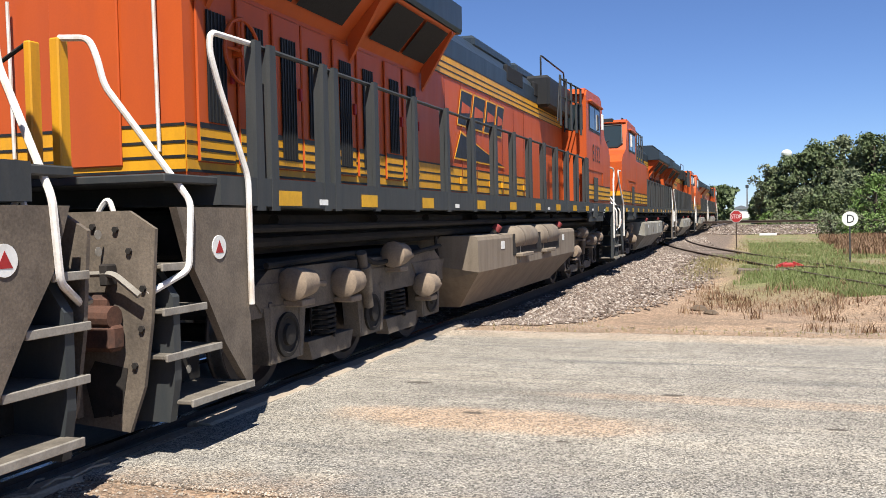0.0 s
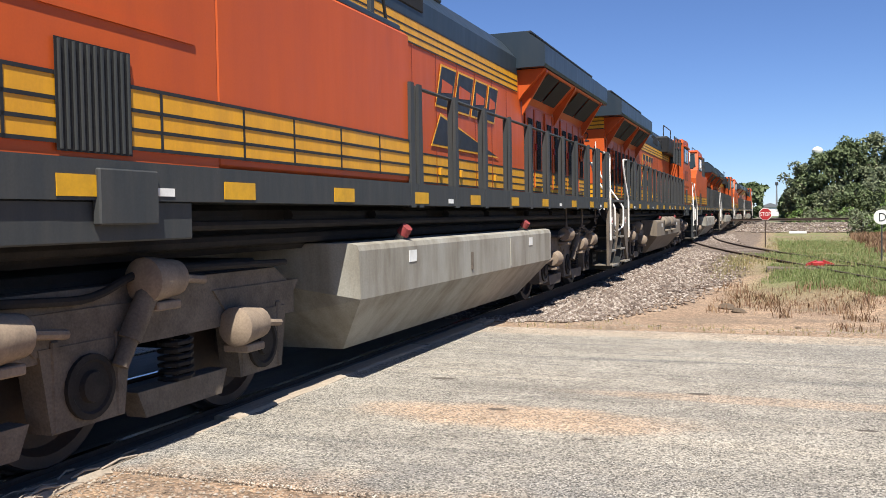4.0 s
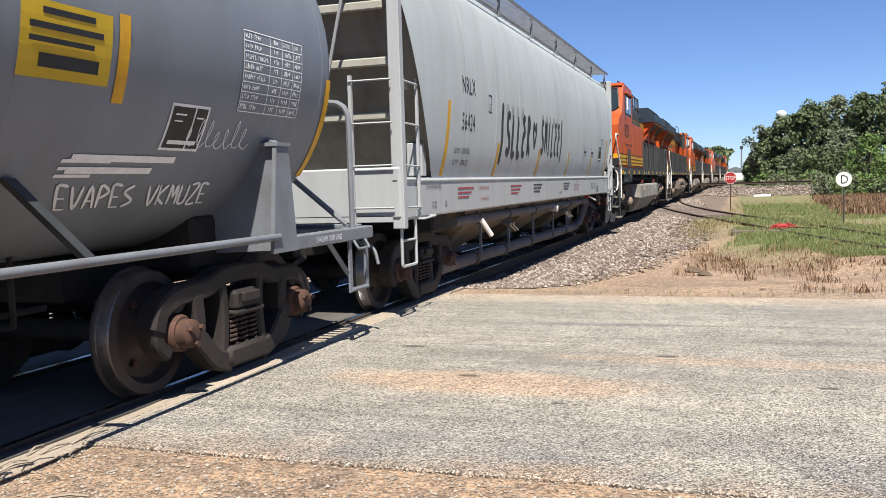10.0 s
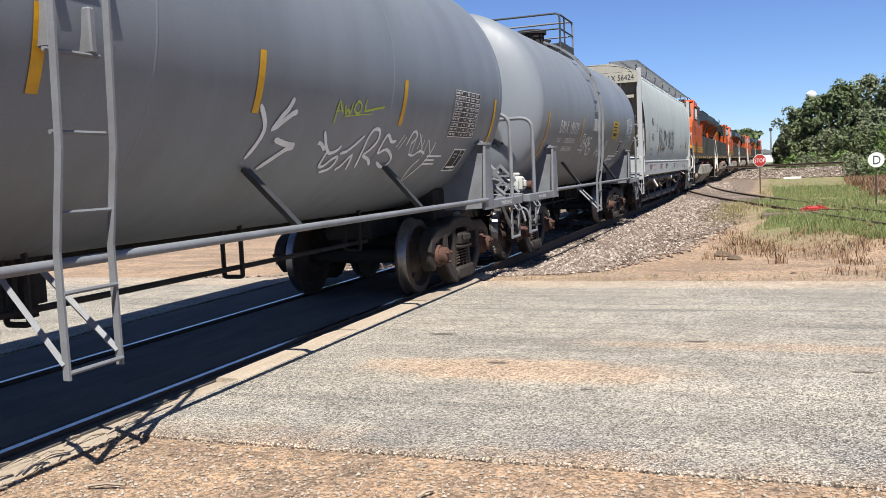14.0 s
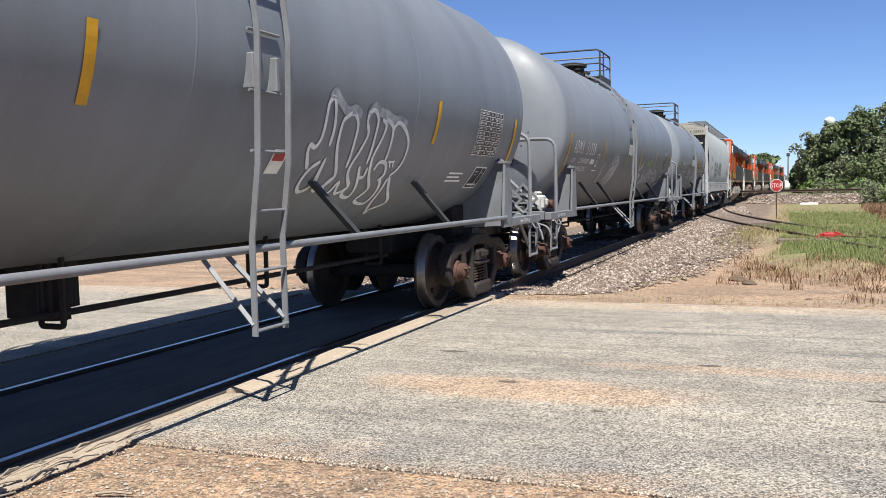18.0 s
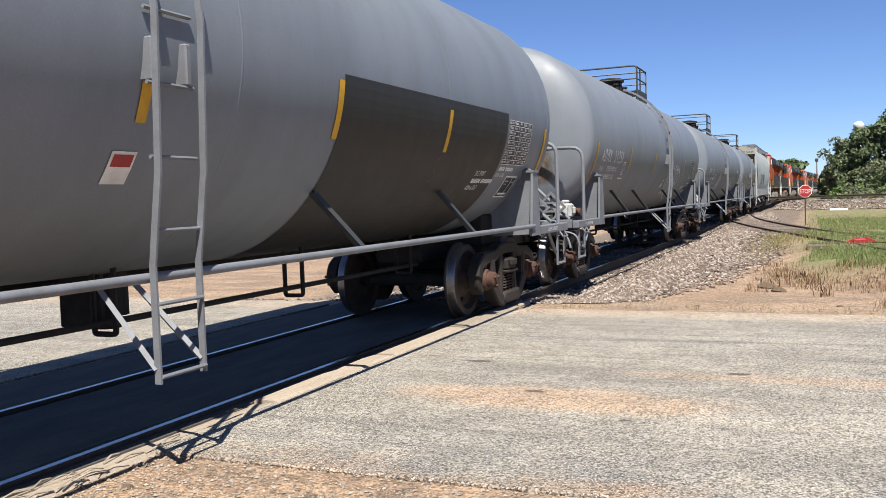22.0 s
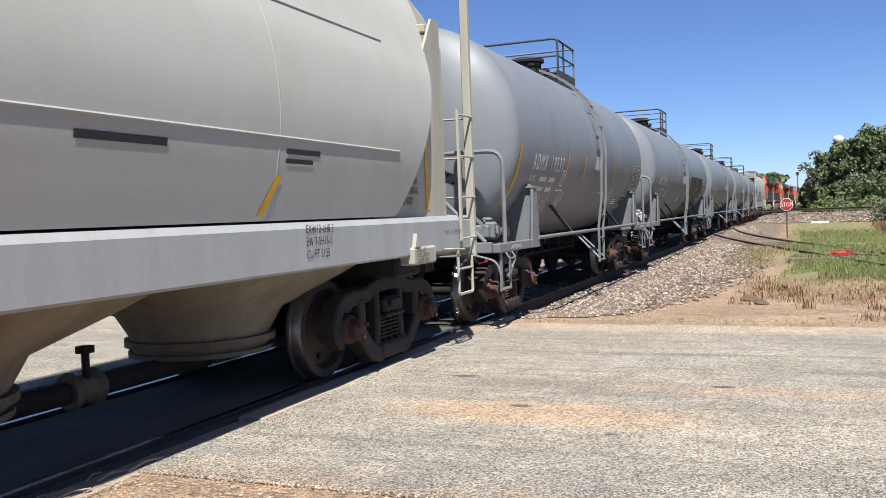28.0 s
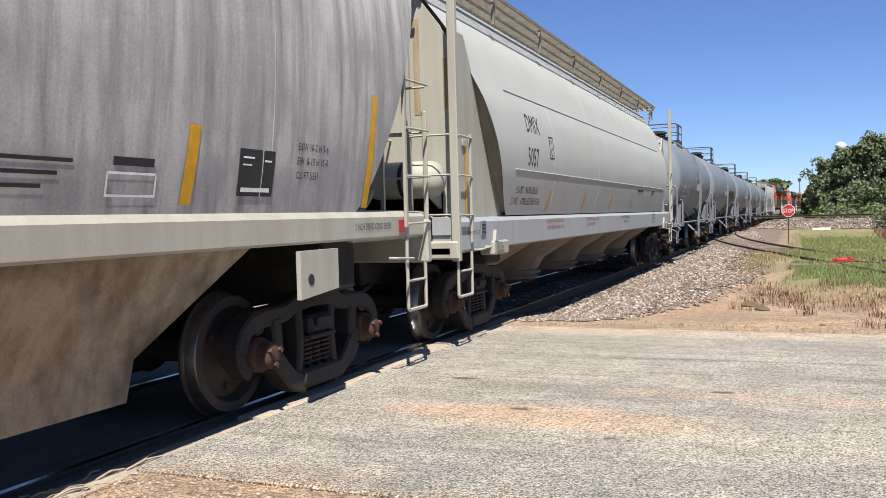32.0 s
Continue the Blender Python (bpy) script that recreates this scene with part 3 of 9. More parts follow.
# ---- tracks ----
def rail_profile(s=1.0):
    return [(-0.07, -0.18), (0.07, -0.18), (0.065, -0.165), (0.012, -0.15), (0.010, -0.05), (0.034, -0.04), (0.036, -0.012), (0.028, -0.001), (-0.028, -0.001), (-0.036, -0.012), (-0.034, -0.04), (-0.010, -0.05), (-0.012, -0.15), (-0.065, -0.165)]


def rail_along(pts, z, top=False):
    rings = []
    for i, p in enumerate(pts):
        a, b = Vector(pts[max(i - 1, 0)]), Vector(pts[min(i + 1, len(pts) - 1)])
        d = (b - a).normalized()
        nx, ny = d.y, -d.x
        pr = [(-0.026, -0.0005), (0.026, -0.0005), (0.026, 0.0015), (-0.026, 0.0015)] if top else rail_profile()
        rings.append([(p[0] + nx * u, p[1] + ny * u, z + w) for u, w in pr])
    return Geo().loft(rings)


MAIN_Y = [-60, -30, -10, 0, 5, 10, 20, 40, 60, 72] + list(range(76, 261, 8))
for k in (1, -1):
    pts = [(bend(y) + k * HALF, y) for y in MAIN_Y]
    r = thing("rail", rail_along(pts, RAIL_Z), M_RAIL, "rusty steel running rail of the main track", "rail", "rails of the main track", "structure")
    part("rail_head", rail_along(pts, RAIL_Z, True), M_RAIL_TOP, r, "polished rail head")

def spur_line(k):
    out = []
    fine = rounded(SPUR, 4)
    for i, p in enumerate(fine):
        a, b = Vector(fine[max(i - 1, 0)]), Vector(fine[min(i + 1, len(fine) - 1)])
        d = (b - a).normalized()
        out.append((p[0] + d.y * k * HALF * -1, p[1] - d.x * k * HALF * -1))
    return out


for k in (1, -1):
    thing("rail", rail_along(spur_line(k), 0.03), M_RAIL, "rusty brown rail of the little-used spur", "rail", "rails of the spur", "structure")
bankr = [(x, 79.0 - 0.25 * x) for x in np.linspace(-4, 40, 12)]
for k in (1, -1):
    thing("rail", rail_along([(x, y + k * HALF) for x, y in bankr], 0.95), M_RAIL, "dark rail of the crossing line on its low bank", "rail", "rails of the crossing line", "structure")

M_TIE = material("creosoted_tie", (0.085, 0.068, 0.055), 0.9, second=(0.16, 0.135, 0.11), scale=6, amount=0.7, stretch=(1, 6, 3), grain=0.12, bump=0.4, pieces=0.3)
M_TIE_PALE = material("brown_weathered_tie", (0.16, 0.122, 0.098), 0.9, second=(0.25, 0.205, 0.17), scale=5, amount=0.7, stretch=(6, 1, 3), grain=0.1, bump=0.4, pieces=0.25)
tie_mesh = mesh("tie", Geo().box(-1.3, 1.3, -0.115, 0.115, -0.17, 0, 0.012), M_TIE)
ties = hub("track_ties", "dark creosoted wooden ties under the main track", "ties")
rnd = random.Random(5)
for i in range(110):
    y = 12.75 + 0.52 * i
    o = new("tie", tie_mesh)
    o.parent, o.location, o.rotation_euler = ties, (bend(y) + rnd.uniform(-0.04, 0.04), y, -0.145 + rnd.uniform(-0.01, 0.01)), (0, 0, rnd.uniform(-0.02, 0.02))
tie2 = mesh("tie", Geo().box(-1.3, 1.3, -0.115, 0.115, -0.17, 0, 0.012), M_TIE_PALE)
sties = hub("spur_ties", "bleached grey wooden ties under the spur", "ties")
fine = rounded(SPUR, 12)
dist, nxt = 0.0, 0.0
for a, b in zip(fine, fine[1:]):
    d = Vector(b) - Vector(a)
    dist += d.length
    if dist >= nxt and 31.0 < a[1] < 60:
        nxt = dist + 0.5
        o = new("tie", tie2)
        o.parent, o.location, o.rotation_euler = sties, (a[0], a[1], -0.035), (0, 0, math.atan2(-d.x, d.y) + rnd.uniform(-0.03, 0.03))


# ---- loose stone ----
def stones(name, label, n, area, size, seed, mat, drop=0.3):
    """Many small broken stones as one mesh; area(rnd) gives x, y and a size factor."""
    rnd = random.Random(seed)
    V = np.array([(1, 0, 0), (-0.9, 0.2, 0.1), (0.1, 1, -0.1), (0, -1, 0.1), (0.1, 0.1, 0.8), (0, -0.1, -0.7)], float)
    F = [(0, 2, 4), (2, 1, 4), (1, 3, 4), (3, 0, 4), (2, 0, 5), (1, 2, 5), (3, 1, 5), (0, 3, 5)]
    vs, fs = [], []
    for i in range(n):
        x, y, f = area(rnd)
        r = size * f * rnd.uniform(0.6, 1.4)
        a = rnd.uniform(0, 6.28)
        c, s = math.cos(a), math.sin(a)
        sc = np.array([rnd.uniform(0.7, 1.2), rnd.uniform(0.6, 1.0), rnd.uniform(0.5, 0.9)]) * r
        P = V * sc
        Q = np.stack([P[:, 0] * c - P[:, 1] * s + x, P[:, 0] * s + P[:, 1] * c + y, P[:, 2] + gz(x, y) + r * drop], 1)
        k = len(vs)
        vs.extend(map(tuple, Q))
        fs.extend((p + k, q + k, t + k) for p, q, t in F)
    me = bpy.data.meshes.new(name)
    me.from_pydata(vs, [], fs)
    me.materials.append(mat)
    return tagged(new(name, me), label, "stones", kind="stuff")


def islands(name, cols, rough=0.9):
    m, N, L = nodes_of(name)
    cols = [tuple(PAINT * v for v in q) for q in cols]
    gi = N.new("ShaderNodeNewGeometry")
    r = N.new("ShaderNodeValToRGB")
    r.color_ramp.elements[0].color, r.color_ramp.elements[1].color = (*cols[0], 1), (*cols[-1], 1)
    for i, c in enumerate(cols[1:-1]):
        e = r.color_ramp.elements.new((i + 1) / (len(cols) - 1))
        e.color = (*c, 1)
    L(gi.outputs["Random Per Island"], r.inputs[0])
    L(r.outputs[0], N["Principled BSDF"].inputs["Base Color"])
    N["Principled BSDF"].inputs["Roughness"].default_value = rough
    return m


M_STONE = islands("ballast_stone", [(0.07, 0.048, 0.038), (0.19, 0.145, 0.115), (0.33, 0.27, 0.22), (0.105, 0.074, 0.058), (0.20, 0.138, 0.10), (0.56, 0.49, 0.42), (0.13, 0.09, 0.068)])
M_PEBBLE = islands("road_pebbles", [(0.30, 0.22, 0.15), (0.44, 0.36, 0.27), (0.52, 0.46, 0.38), (0.25, 0.2, 0.16)])


def ballast_area(rnd):
    y = 12.6 + 54 * rnd.random() ** 1.8
    outer = float(np.interp(y, (12.3, 15.7, 18, 25, 33, 44, 58, 66), (-2.9, -2.2, -1.6, -0.7, -0.6, -1.2, -2.2, -2.6)))
    x = rnd.triangular(-4.35, outer, -3.2)
    return x, y, 1.0 + 0.02 * (y - 12)


def between_area(rnd):
    y = 12.4 + 40 * rnd.random() ** 1.6
    return rnd.uniform(-7.2, -3.4), y, 1.0 + 0.01 * (y - 12)


def far_side(rnd):
    y = 12.3 + 18 * rnd.random()
    return rnd.uniform(-9.2, -6.2), y, 1.0


stones("ballast", "broken grey and brown ballast stones beside the rail", 27000, ballast_area, 0.038, 21, M_STONE)
stones("ballast", "ballast stones between the ties", 5000, between_area, 0.035, 22, M_STONE)
stones("ballast", "ballast stones on the far shoulder", 2500, far_side, 0.035, 23, M_STONE)


def bank_area(rnd):
    x = rnd.uniform(-3, 14)
    return x, 79 - 0.25 * x + rnd.uniform(-3.2, 1.0), 1.0


stones("bank_ballast", "grey ballast on the crossing line's low bank", 7000, bank_area, 0.10, 24, M_STONE)


def pebble_area(rnd):
    if rnd.random() < 0.75:
        return rnd.uniform(-4.0, 1.8), 4.75 - 1.6 * rnd.random() ** 0.8, rnd.choice((0.6, 0.8, 1.0, 1.5))
    return rnd.uniform(-3.8, 3.0), rnd.uniform(11.5, 15), 1.2


stones("pebbles", "tan pebbles on the road's gravel shoulder", 15000, pebble_area, 0.0085, 25, M_PEBBLE)
M_CLOD = material("brown_dirt_clod", (0.17, 0.125, 0.085), 0.95, second=(0.10, 0.075, 0.055), scale=12, amount=0.7, grain=0.12, bump=0.4)
for i, (x, y, r) in enumerate(((-3.59, 3.77, 0.035), (-0.87, 17.9, 0.17), (-0.62, 17.2, 0.13), (0.35, 14.9, 0.05), (-1.6, 13.2, 0.05), (-1.57, 3.72, 0.02))):
    g = Geo()
    g.turned((x, y, gz(x, y) - r * 0.3), (0.1, 0.05, 1), [(0, r * 0.9), (r * 0.4, r * 1.1), (r * 0.8, r * 0.7), (r * 0.95, r * 0.2)], 9)
    g.v = [(a + r * 0.25 * noise.noise(Vector((a * 30, b * 30, c * 30))), b + r * 0.25 * noise.noise(Vector((a * 30, b * 30, c * 30 + 9))), c) for a, b, c in g.v]
    thing("stone", g, M_CLOD, "loose brown stone on the ground", "stone", "loose stones", smooth=False)
for i, (x, y, a, l) in enumerate(((-3.35, 3.5, 0.3, 0.2), (-1.6, 3.75, 1.2, 0.12), (-1.1, 3.6, 0.4, 0.1))):
    thing("twig", Geo().tube([(x, y, 0.01), (x + l * 0.5 * math.cos(a), y + l * 0.5 * math.sin(a), 0.02), (x + l * math.cos(a), y + l * math.sin(a), 0.01)], 0.008, 5), M_TIMBER, "short bleached wood chip on the gravel", "twig")

# ---- plants ----
def leaf_material(name, cols):
    m = islands(name, cols, 0.7)
    return m


M_GRASS = leaf_material("grass_blades", [(0.13, 0.19, 0.045), (0.19, 0.25, 0.065), (0.27, 0.30, 0.11), (0.16, 0.22, 0.055), (0.31, 0.30, 0.14)])
M_DRY = leaf_material("dry_weeds", [(0.25, 0.14, 0.072), (0.18, 0.092, 0.05), (0.32, 0.205, 0.105), (0.22, 0.11, 0.055)])
M_STRAW = leaf_material("straw_grass", [(0.42, 0.33, 0.17), (0.33, 0.27, 0.11), (0.24, 0.24, 0.08)])


def blades(name, label, n, area, high, mat, seed, wide=0.012, spread=0.5):
    rnd = random.Random(seed)
    vs, fs = [], []
    for i in range(n):
        x, y, f = area(rnd)
        z = gz(x, y) - 0.02
        for b in range(3):
            h = high * f * rnd.uniform(0.5, 1.2)
            a, lean = rnd.uniform(0, 6.28), rnd.uniform(0.05, spread) * h
            w = wide * f * rnd.uniform(0.7, 1.5)
            bx, by = x + rnd.uniform(-0.06, 0.06) * f, y + rnd.uniform(-0.06, 0.06) * f
            px, py = math.cos(a + 1.57) * w, math.sin(a + 1.57) * w
            mx, my = bx + math.cos(a) * lean * 0.4, by + math.sin(a) * lean * 0.4
            k = len(vs)
            vs += [(bx - px, by - py, z), (bx + px, by + py, z), (mx + px * 0.8, my + py * 0.8, z + h * 0.6), (mx - px * 0.8, my - py * 0.8, z + h * 0.6), (bx + math.cos(a) * lean, by + math.sin(a) * lean, z + h)]
            fs += [(k, k + 1, k + 2, k + 3), (k + 3, k + 2, k + 4)]
    me = bpy.data.meshes.new(name)
    me.from_pydata(vs, [], fs)
    me.materials.append(mat)
    return tagged(new(name, me), label, "grass", kind="stuff")


def patchy(x, y, s, seed):
    return noise.noise(Vector((x * s, y * s, seed)))


def seen_edge(y):
    return 0.16 * y + 0.6


def green_area(rnd):
    for _ in range(60):
        y = 18.4 + 38 * rnd.random() ** 1.6
        x = rnd.uniform(-0.9, seen_edge(y) if rnd.random() < 0.9 else seen_edge(y) + 6)
        front = 22.6 - 2.2 * (x - 0.2) + 1.2 * patchy(x, y, 0.8, 2.0)
        side = -0.3 + 0.8 * patchy(x, y, 0.5, 5.0) if y < 36 else 0.2
        if y > max(18.3, front) and x > side and patchy(x, y, 0.33, 3.0) > -0.22:
            return x, y, 0.75 + 0.012 * (y - 18) + 0.25 * patchy(x, y, 1.1, 9.0)
    return 2.0, 22.0, 0.8


def straw_area(rnd):
    if rnd.random() < 0.3:
        return rnd.gauss(-1.1, 0.4), rnd.gauss(30, 2.0), 0.8
    y = 25 + 40 * rnd.random()
    return rnd.uniform(-0.4, seen_edge(y)), y, 1.0


def weed_front(x):
    """The ragged edge where weeds meet the bare dirt."""
    return 19.6 - 1.0 * (x - 0.4) + 1.1 * patchy(x, 0.0, 0.9, 4.0)


CLUMPS = []
clump_rnd = random.Random(77)
for _ in range(150):
    cx = clump_rnd.uniform(-1.1, 4.4)
    CLUMPS.append((cx, weed_front(cx) + clump_rnd.gauss(-0.6, 1.5), clump_rnd.uniform(0.05, 0.26), clump_rnd.uniform(0.6, 1.6)))


def dry_area(rnd):
    cx, cy, wide, tall = rnd.choice(CLUMPS)
    if rnd.random() < 0.25:
        x = rnd.uniform(-0.9, 4.2)
        return x, weed_front(x) - 2.0 + 4.0 * rnd.random(), 0.4 + 0.6 * rnd.random()
    return rnd.gauss(cx, wide), rnd.gauss(cy, wide * 1.3), tall


def far_dry_area(rnd):
    for _ in range(30):
        y = 40 + 34 * rnd.random()
        x = rnd.uniform(3.6 + 0.05 * (y - 40), seen_edge(y) + 1)
        if patchy(x, y, 0.16, 14.0) > -0.15:
            return x, y, 1.5
    return x, y, 1.2


def over_spur(rnd):
    y = rnd.uniform(21.0, 35.5)
    a = np.interp(y, [q for _, q in SPUR[::-1]], [p for p, _ in SPUR[::-1]])
    return float(a) + rnd.uniform(-0.7, 1.7), y, 0.9


blades("grass", "green grass along the spur", 26000, green_area, 0.155, M_GRASS, 31, 0.006)
blades("grass", "thin grass grown over the spur", 1500, over_spur, 0.17, M_GRASS, 36, 0.006)
blades("grass", "pale straw-coloured grass", 2600, straw_area, 0.20, M_STRAW, 32, 0.006)
blades("dry_weeds", "dry reddish-brown weeds at the edge of the dirt", 1900, dry_area, 0.13, M_DRY, 33, 0.005, 1.2)
blades("dry_weeds", "tall reddish-brown weeds in the field", 6000, far_dry_area, 0.26, M_DRY, 37, 0.011)
blades("grass", "thin grass beyond the track", 900, lambda r: (r.uniform(-30, -16), r.uniform(13, 45), 1.0), 0.25, M_GRASS, 34)
blades("grass", "sparse weeds at the road's edge", 160, lambda r: (r.uniform(-3.6, 2.4), 11.8 + 2.6 * r.random() ** 2, 0.35), 0.22, M_STRAW, 35)


def tree(label, x, y, high, wide, seed, leaf, bark, leaves=2600, size=0.30, low=0.12):
    """Trunk and limbs, and a crown of many leaf clumps with gaps."""
    rnd = random.Random(seed)
    z0 = gz(x, y)
    t = hub("tree", label, "tree", "trees at the edge of the field")
    t.location = (x, y, z0)
    g = Geo().tube([(0, 0, -0.2), (0.05 * high * 0.3, 0, high * 0.25), (0.02 * high, 0.03 * high, high * 0.55), (0, 0, high * 0.85)], wide * 0.035, 7)
    tips = []
    for i in range(9):
        a, h = rnd.uniform(0, 6.28), rnd.uniform(0.2, 0.7) * high
        r = wide * 0.5 * rnd.uniform(0.5, 0.95)
        p = Vector((math.cos(a) * r, math.sin(a) * r, h + rnd.uniform(0.1, 0.3) * high))
        g.tube([(0, 0, h), p * 0.5 + Vector((0, 0, h * 0.5)), p], wide * 0.014, 5)
        tips.append(p)
    part("trunk", g, bark, t)
    lumps = []
    for i in range(90):
        a, u = rnd.uniform(0, 6.28), rnd.uniform(low, 1)
        prof = math.sin(min(1, (u - low + 0.12) / (1.12 - low)) * math.pi) ** 0.55
        r = wide * 0.5 * prof * rnd.uniform(0.35, 1.0)
        lumps.append((Vector((math.cos(a) * r, math.sin(a) * r, high * (0.04 + 0.92 * u))), wide * rnd.uniform(0.05, 0.15)))
    lumps += [(p, wide * 0.14) for p in tips]
    n = leaves
    pick = [lumps[rnd.randrange(len(lumps))] for _ in range(n)]
    C, S = np.array([q[0] for q in pick]), np.array([q[1] for q in pick])
    rs = np.random.RandomState(seed)
    D = rs.normal(size=(n, 3))
    D /= np.linalg.norm(D, axis=1)[:, None]
    P = C + D * (S * rs.uniform(0.35, 1.1, n) ** 0.5)[:, None] * np.array([1, 1, 0.8])
    U = rs.normal(size=(n, 3))
    U /= np.linalg.norm(U, axis=1)[:, None]
    W = np.cross(D + 0.6 * rs.normal(size=(n, 3)), U)
    W /= np.linalg.norm(W, axis=1)[:, None] + 1e-9
    k = (size * rs.uniform(0.5, 1.3, n))[:, None]
    V = np.stack([P - U * k, P + W * k * 0.55, P + U * k, P - W * k * 0.55], 1).reshape(-1, 3)
    me = bpy.data.meshes.new("crown")
    me.from_pydata([tuple(p) for p in V], [], [(4 * i, 4 * i + 1, 4 * i + 2, 4 * i + 3) for i in range(n)])
    me.materials.append(leaf)
    c = new("crown", me)
    c.parent = t
    return t


M_LEAF_A = leaf_material("leaves_mid_green", [(0.072, 0.105, 0.038), (0.11, 0.15, 0.056), (0.16, 0.205, 0.08), (0.088, 0.122, 0.046)])
M_LEAF_B = leaf_material("leaves_light_green", [(0.10, 0.19, 0.035), (0.16, 0.26, 0.055), (0.20, 0.30, 0.08)])
M_LEAF_C = leaf_material("leaves_grey_green", [(0.12, 0.15, 0.075), (0.17, 0.205, 0.105), (0.23, 0.25, 0.135)])
M_BARK = material("bark", (0.10, 0.08, 0.06), 0.95, grain=0.1)
rnd = random.Random(77)
BELT = [(3.4, 112, 7.4, 5.5), (5.4, 110, 8.6, 6.5), (7.8, 108, 9.8, 7.0), (10.4, 108, 10.3, 7.5), (13.2, 106, 10.6, 7.5), (16.2, 106, 11.6, 8), (19.5, 105, 11.4, 8), (23.0, 104, 13, 8.5), (27, 103, 12.5, 8), (31, 102, 12, 8), (35, 100, 12, 8)]
for i, (x, y, h, w) in enumerate(BELT):
    tree("broad green tree in a dense row", x, y, h, w, 100 + i, M_LEAF_A if i % 3 else M_LEAF_C, M_BARK, 9500, 0.19, 0.02)
    tree("smaller tree in front of the row", x + rnd.uniform(-1.5, 1.5), y - rnd.uniform(4, 7), h * rnd.uniform(0.45, 0.65), w * 0.75, 150 + i, M_LEAF_C if i % 2 else M_LEAF_A, M_BARK, 4200, 0.17, 0.0)
for i, (x, y, h, w) in enumerate(((11.6, 92, 5.4, 4.6), (13.8, 88, 3.6, 4.0), (16.5, 84, 3.2, 4.5), (20, 80, 3.4, 5.0))):
    tree("bright green bushy sapling", x, y, h, w, 200 + i, M_LEAF_B, M_BARK, 2600, 0.15, 0.0)
for i in range(22):
    x = 2.0 + i * 1.1 + rnd.uniform(-0.5, 0.5)
    tree("low scrub in front of the trees", x, rnd.uniform(84, 97), rnd.uniform(1.2, 2.2), rnd.uniform(2.2, 3.6), 230 + i, M_LEAF_C if i % 2 else M_LEAF_B, M_BARK, 800, 0.13, 0.0)
for i in range(16):
    x = 5.6 + i * 0.75
    tree("low green shrub before the bank", x + rnd.uniform(-0.4, 0.4), 72.0 - 0.2 * x + rnd.uniform(-2.5, 1.5), rnd.uniform(0.9, 1.7), rnd.uniform(1.8, 3.0), 270 + i, M_LEAF_B if i % 3 else M_LEAF_C, M_BARK, 700, 0.11, 0.0)
for i, (x, y, h, w) in enumerate(((-5.6, 250, 9.5, 7), (-9.5, 262, 9.5, 9), (2.6, 170, 5.0, 4), (4.6, 165, 6, 5), (-22, 300, 9, 12), (-40, 300, 9, 14))):
    tree("distant green tree by the line", x, y, h, w, 300 + i, M_LEAF_A, M_BARK, 2200, 0.75, 0.0)
for i in range(14):
    x = -62 + i * 4.2
    tree("tree beyond the far side of the line", x - 10, rnd.uniform(95, 150), rnd.uniform(7, 11), rnd.uniform(6, 9), 330 + i, M_LEAF_A, M_BARK, 900, 0.5, 0.0)

# ---- running gear ----
def travel_at(t):
    for (a, p), (b, q) in zip(TRAVEL, TRAVEL[1:]):
        if t <= b:
            return p + (q - p) * (t - a) / (b - a)
    return TRAVEL[-1][1]


def wheel_geo(r):
    g = Geo()
    # tread, flange, rim, dished plate and hub, from the outside inwards
    for s in (1, -1):
        x = s * HALF
        g.turned((x, 0, 0), (s, 0, 0), [(0.065, 0.10), (0.10, 0.10), (0.10, 0.135), (0.045, 0.15), (0.0, 0.22), (-0.01, r - 0.13), (0.03, r - 0.10), (0.065, r - 0.085),
                                        (0.065, r - 0.012), (0.055, r - 0.003), (-0.03, r + 0.003), (-0.045, r + 0.012), (-0.055, r + 0.03), (-0.075, r + 0.03), (-0.075, r - 0.09), (-0.03, r - 0.13), (-0.04, 0.2), (-0.08, 0.15), (-0.08, 0.1)], 36)
    return g


def wheelset(car, y, r, shared):
    if r not in shared:
        one = Geo().cyl((-1.05, 0, 0), (1.05, 0, 0), 0.085, 14)
        one.cyl((-0.62, 0, 0), (-0.58, 0, 0), 0.12, 14).cyl((0.58, 0, 0), (0.62, 0, 0), 0.12, 14)
        w = wheel_geo(r)
        half = len(w.v) // 2
        a, b = Geo(), Geo()
        a.v, a.f = w.v[:half], [q for q in w.f if max(q) < half]
        b.v, b.f = w.v[half:], [tuple(i - half for i in q) for q in w.f if min(q) >= half]
        # casting lugs and chalk marks on the plate, so that the turning shows
        lug = Geo().box(HALF + 0.0, HALF + 0.035, 0.23, 0.29, -0.03, 0.03, 0.01)
        treads = [mesh("tread", Geo().loft([Geo().ring((q * (HALF + i), 0, 0), (q, 0, 0), j, 36) for i, j in ((0.060, r - 0.006), (0.052, r + 0.001), (-0.03, r + 0.0065), (-0.043, r + 0.0135))], caps=False), M_STEEL, True) for q in (1, -1)]
        shared[r] = (mesh("wheelset", one, M_UNDER_DK, True), mesh("wheel", a, M_WHEEL, True), mesh("wheel", b, M_WHEEL, True), mesh("casting_lug", lug, M_RUST), *treads)
    axle, wa, wb, lug, ta, tb = shared[r]
    ob = new("wheelset", axle)
    ob.parent = car
    ob.location = (0, y, r)
    turn = 0.0
    for me in (wa, wb, lug, lug, lug, ta, tb):
        w = new(me.name.split(".")[0], me)
        w.parent = ob
        if me is lug:
            w.rotation_euler.x = turn = turn + 2.1
    return ob, y, r


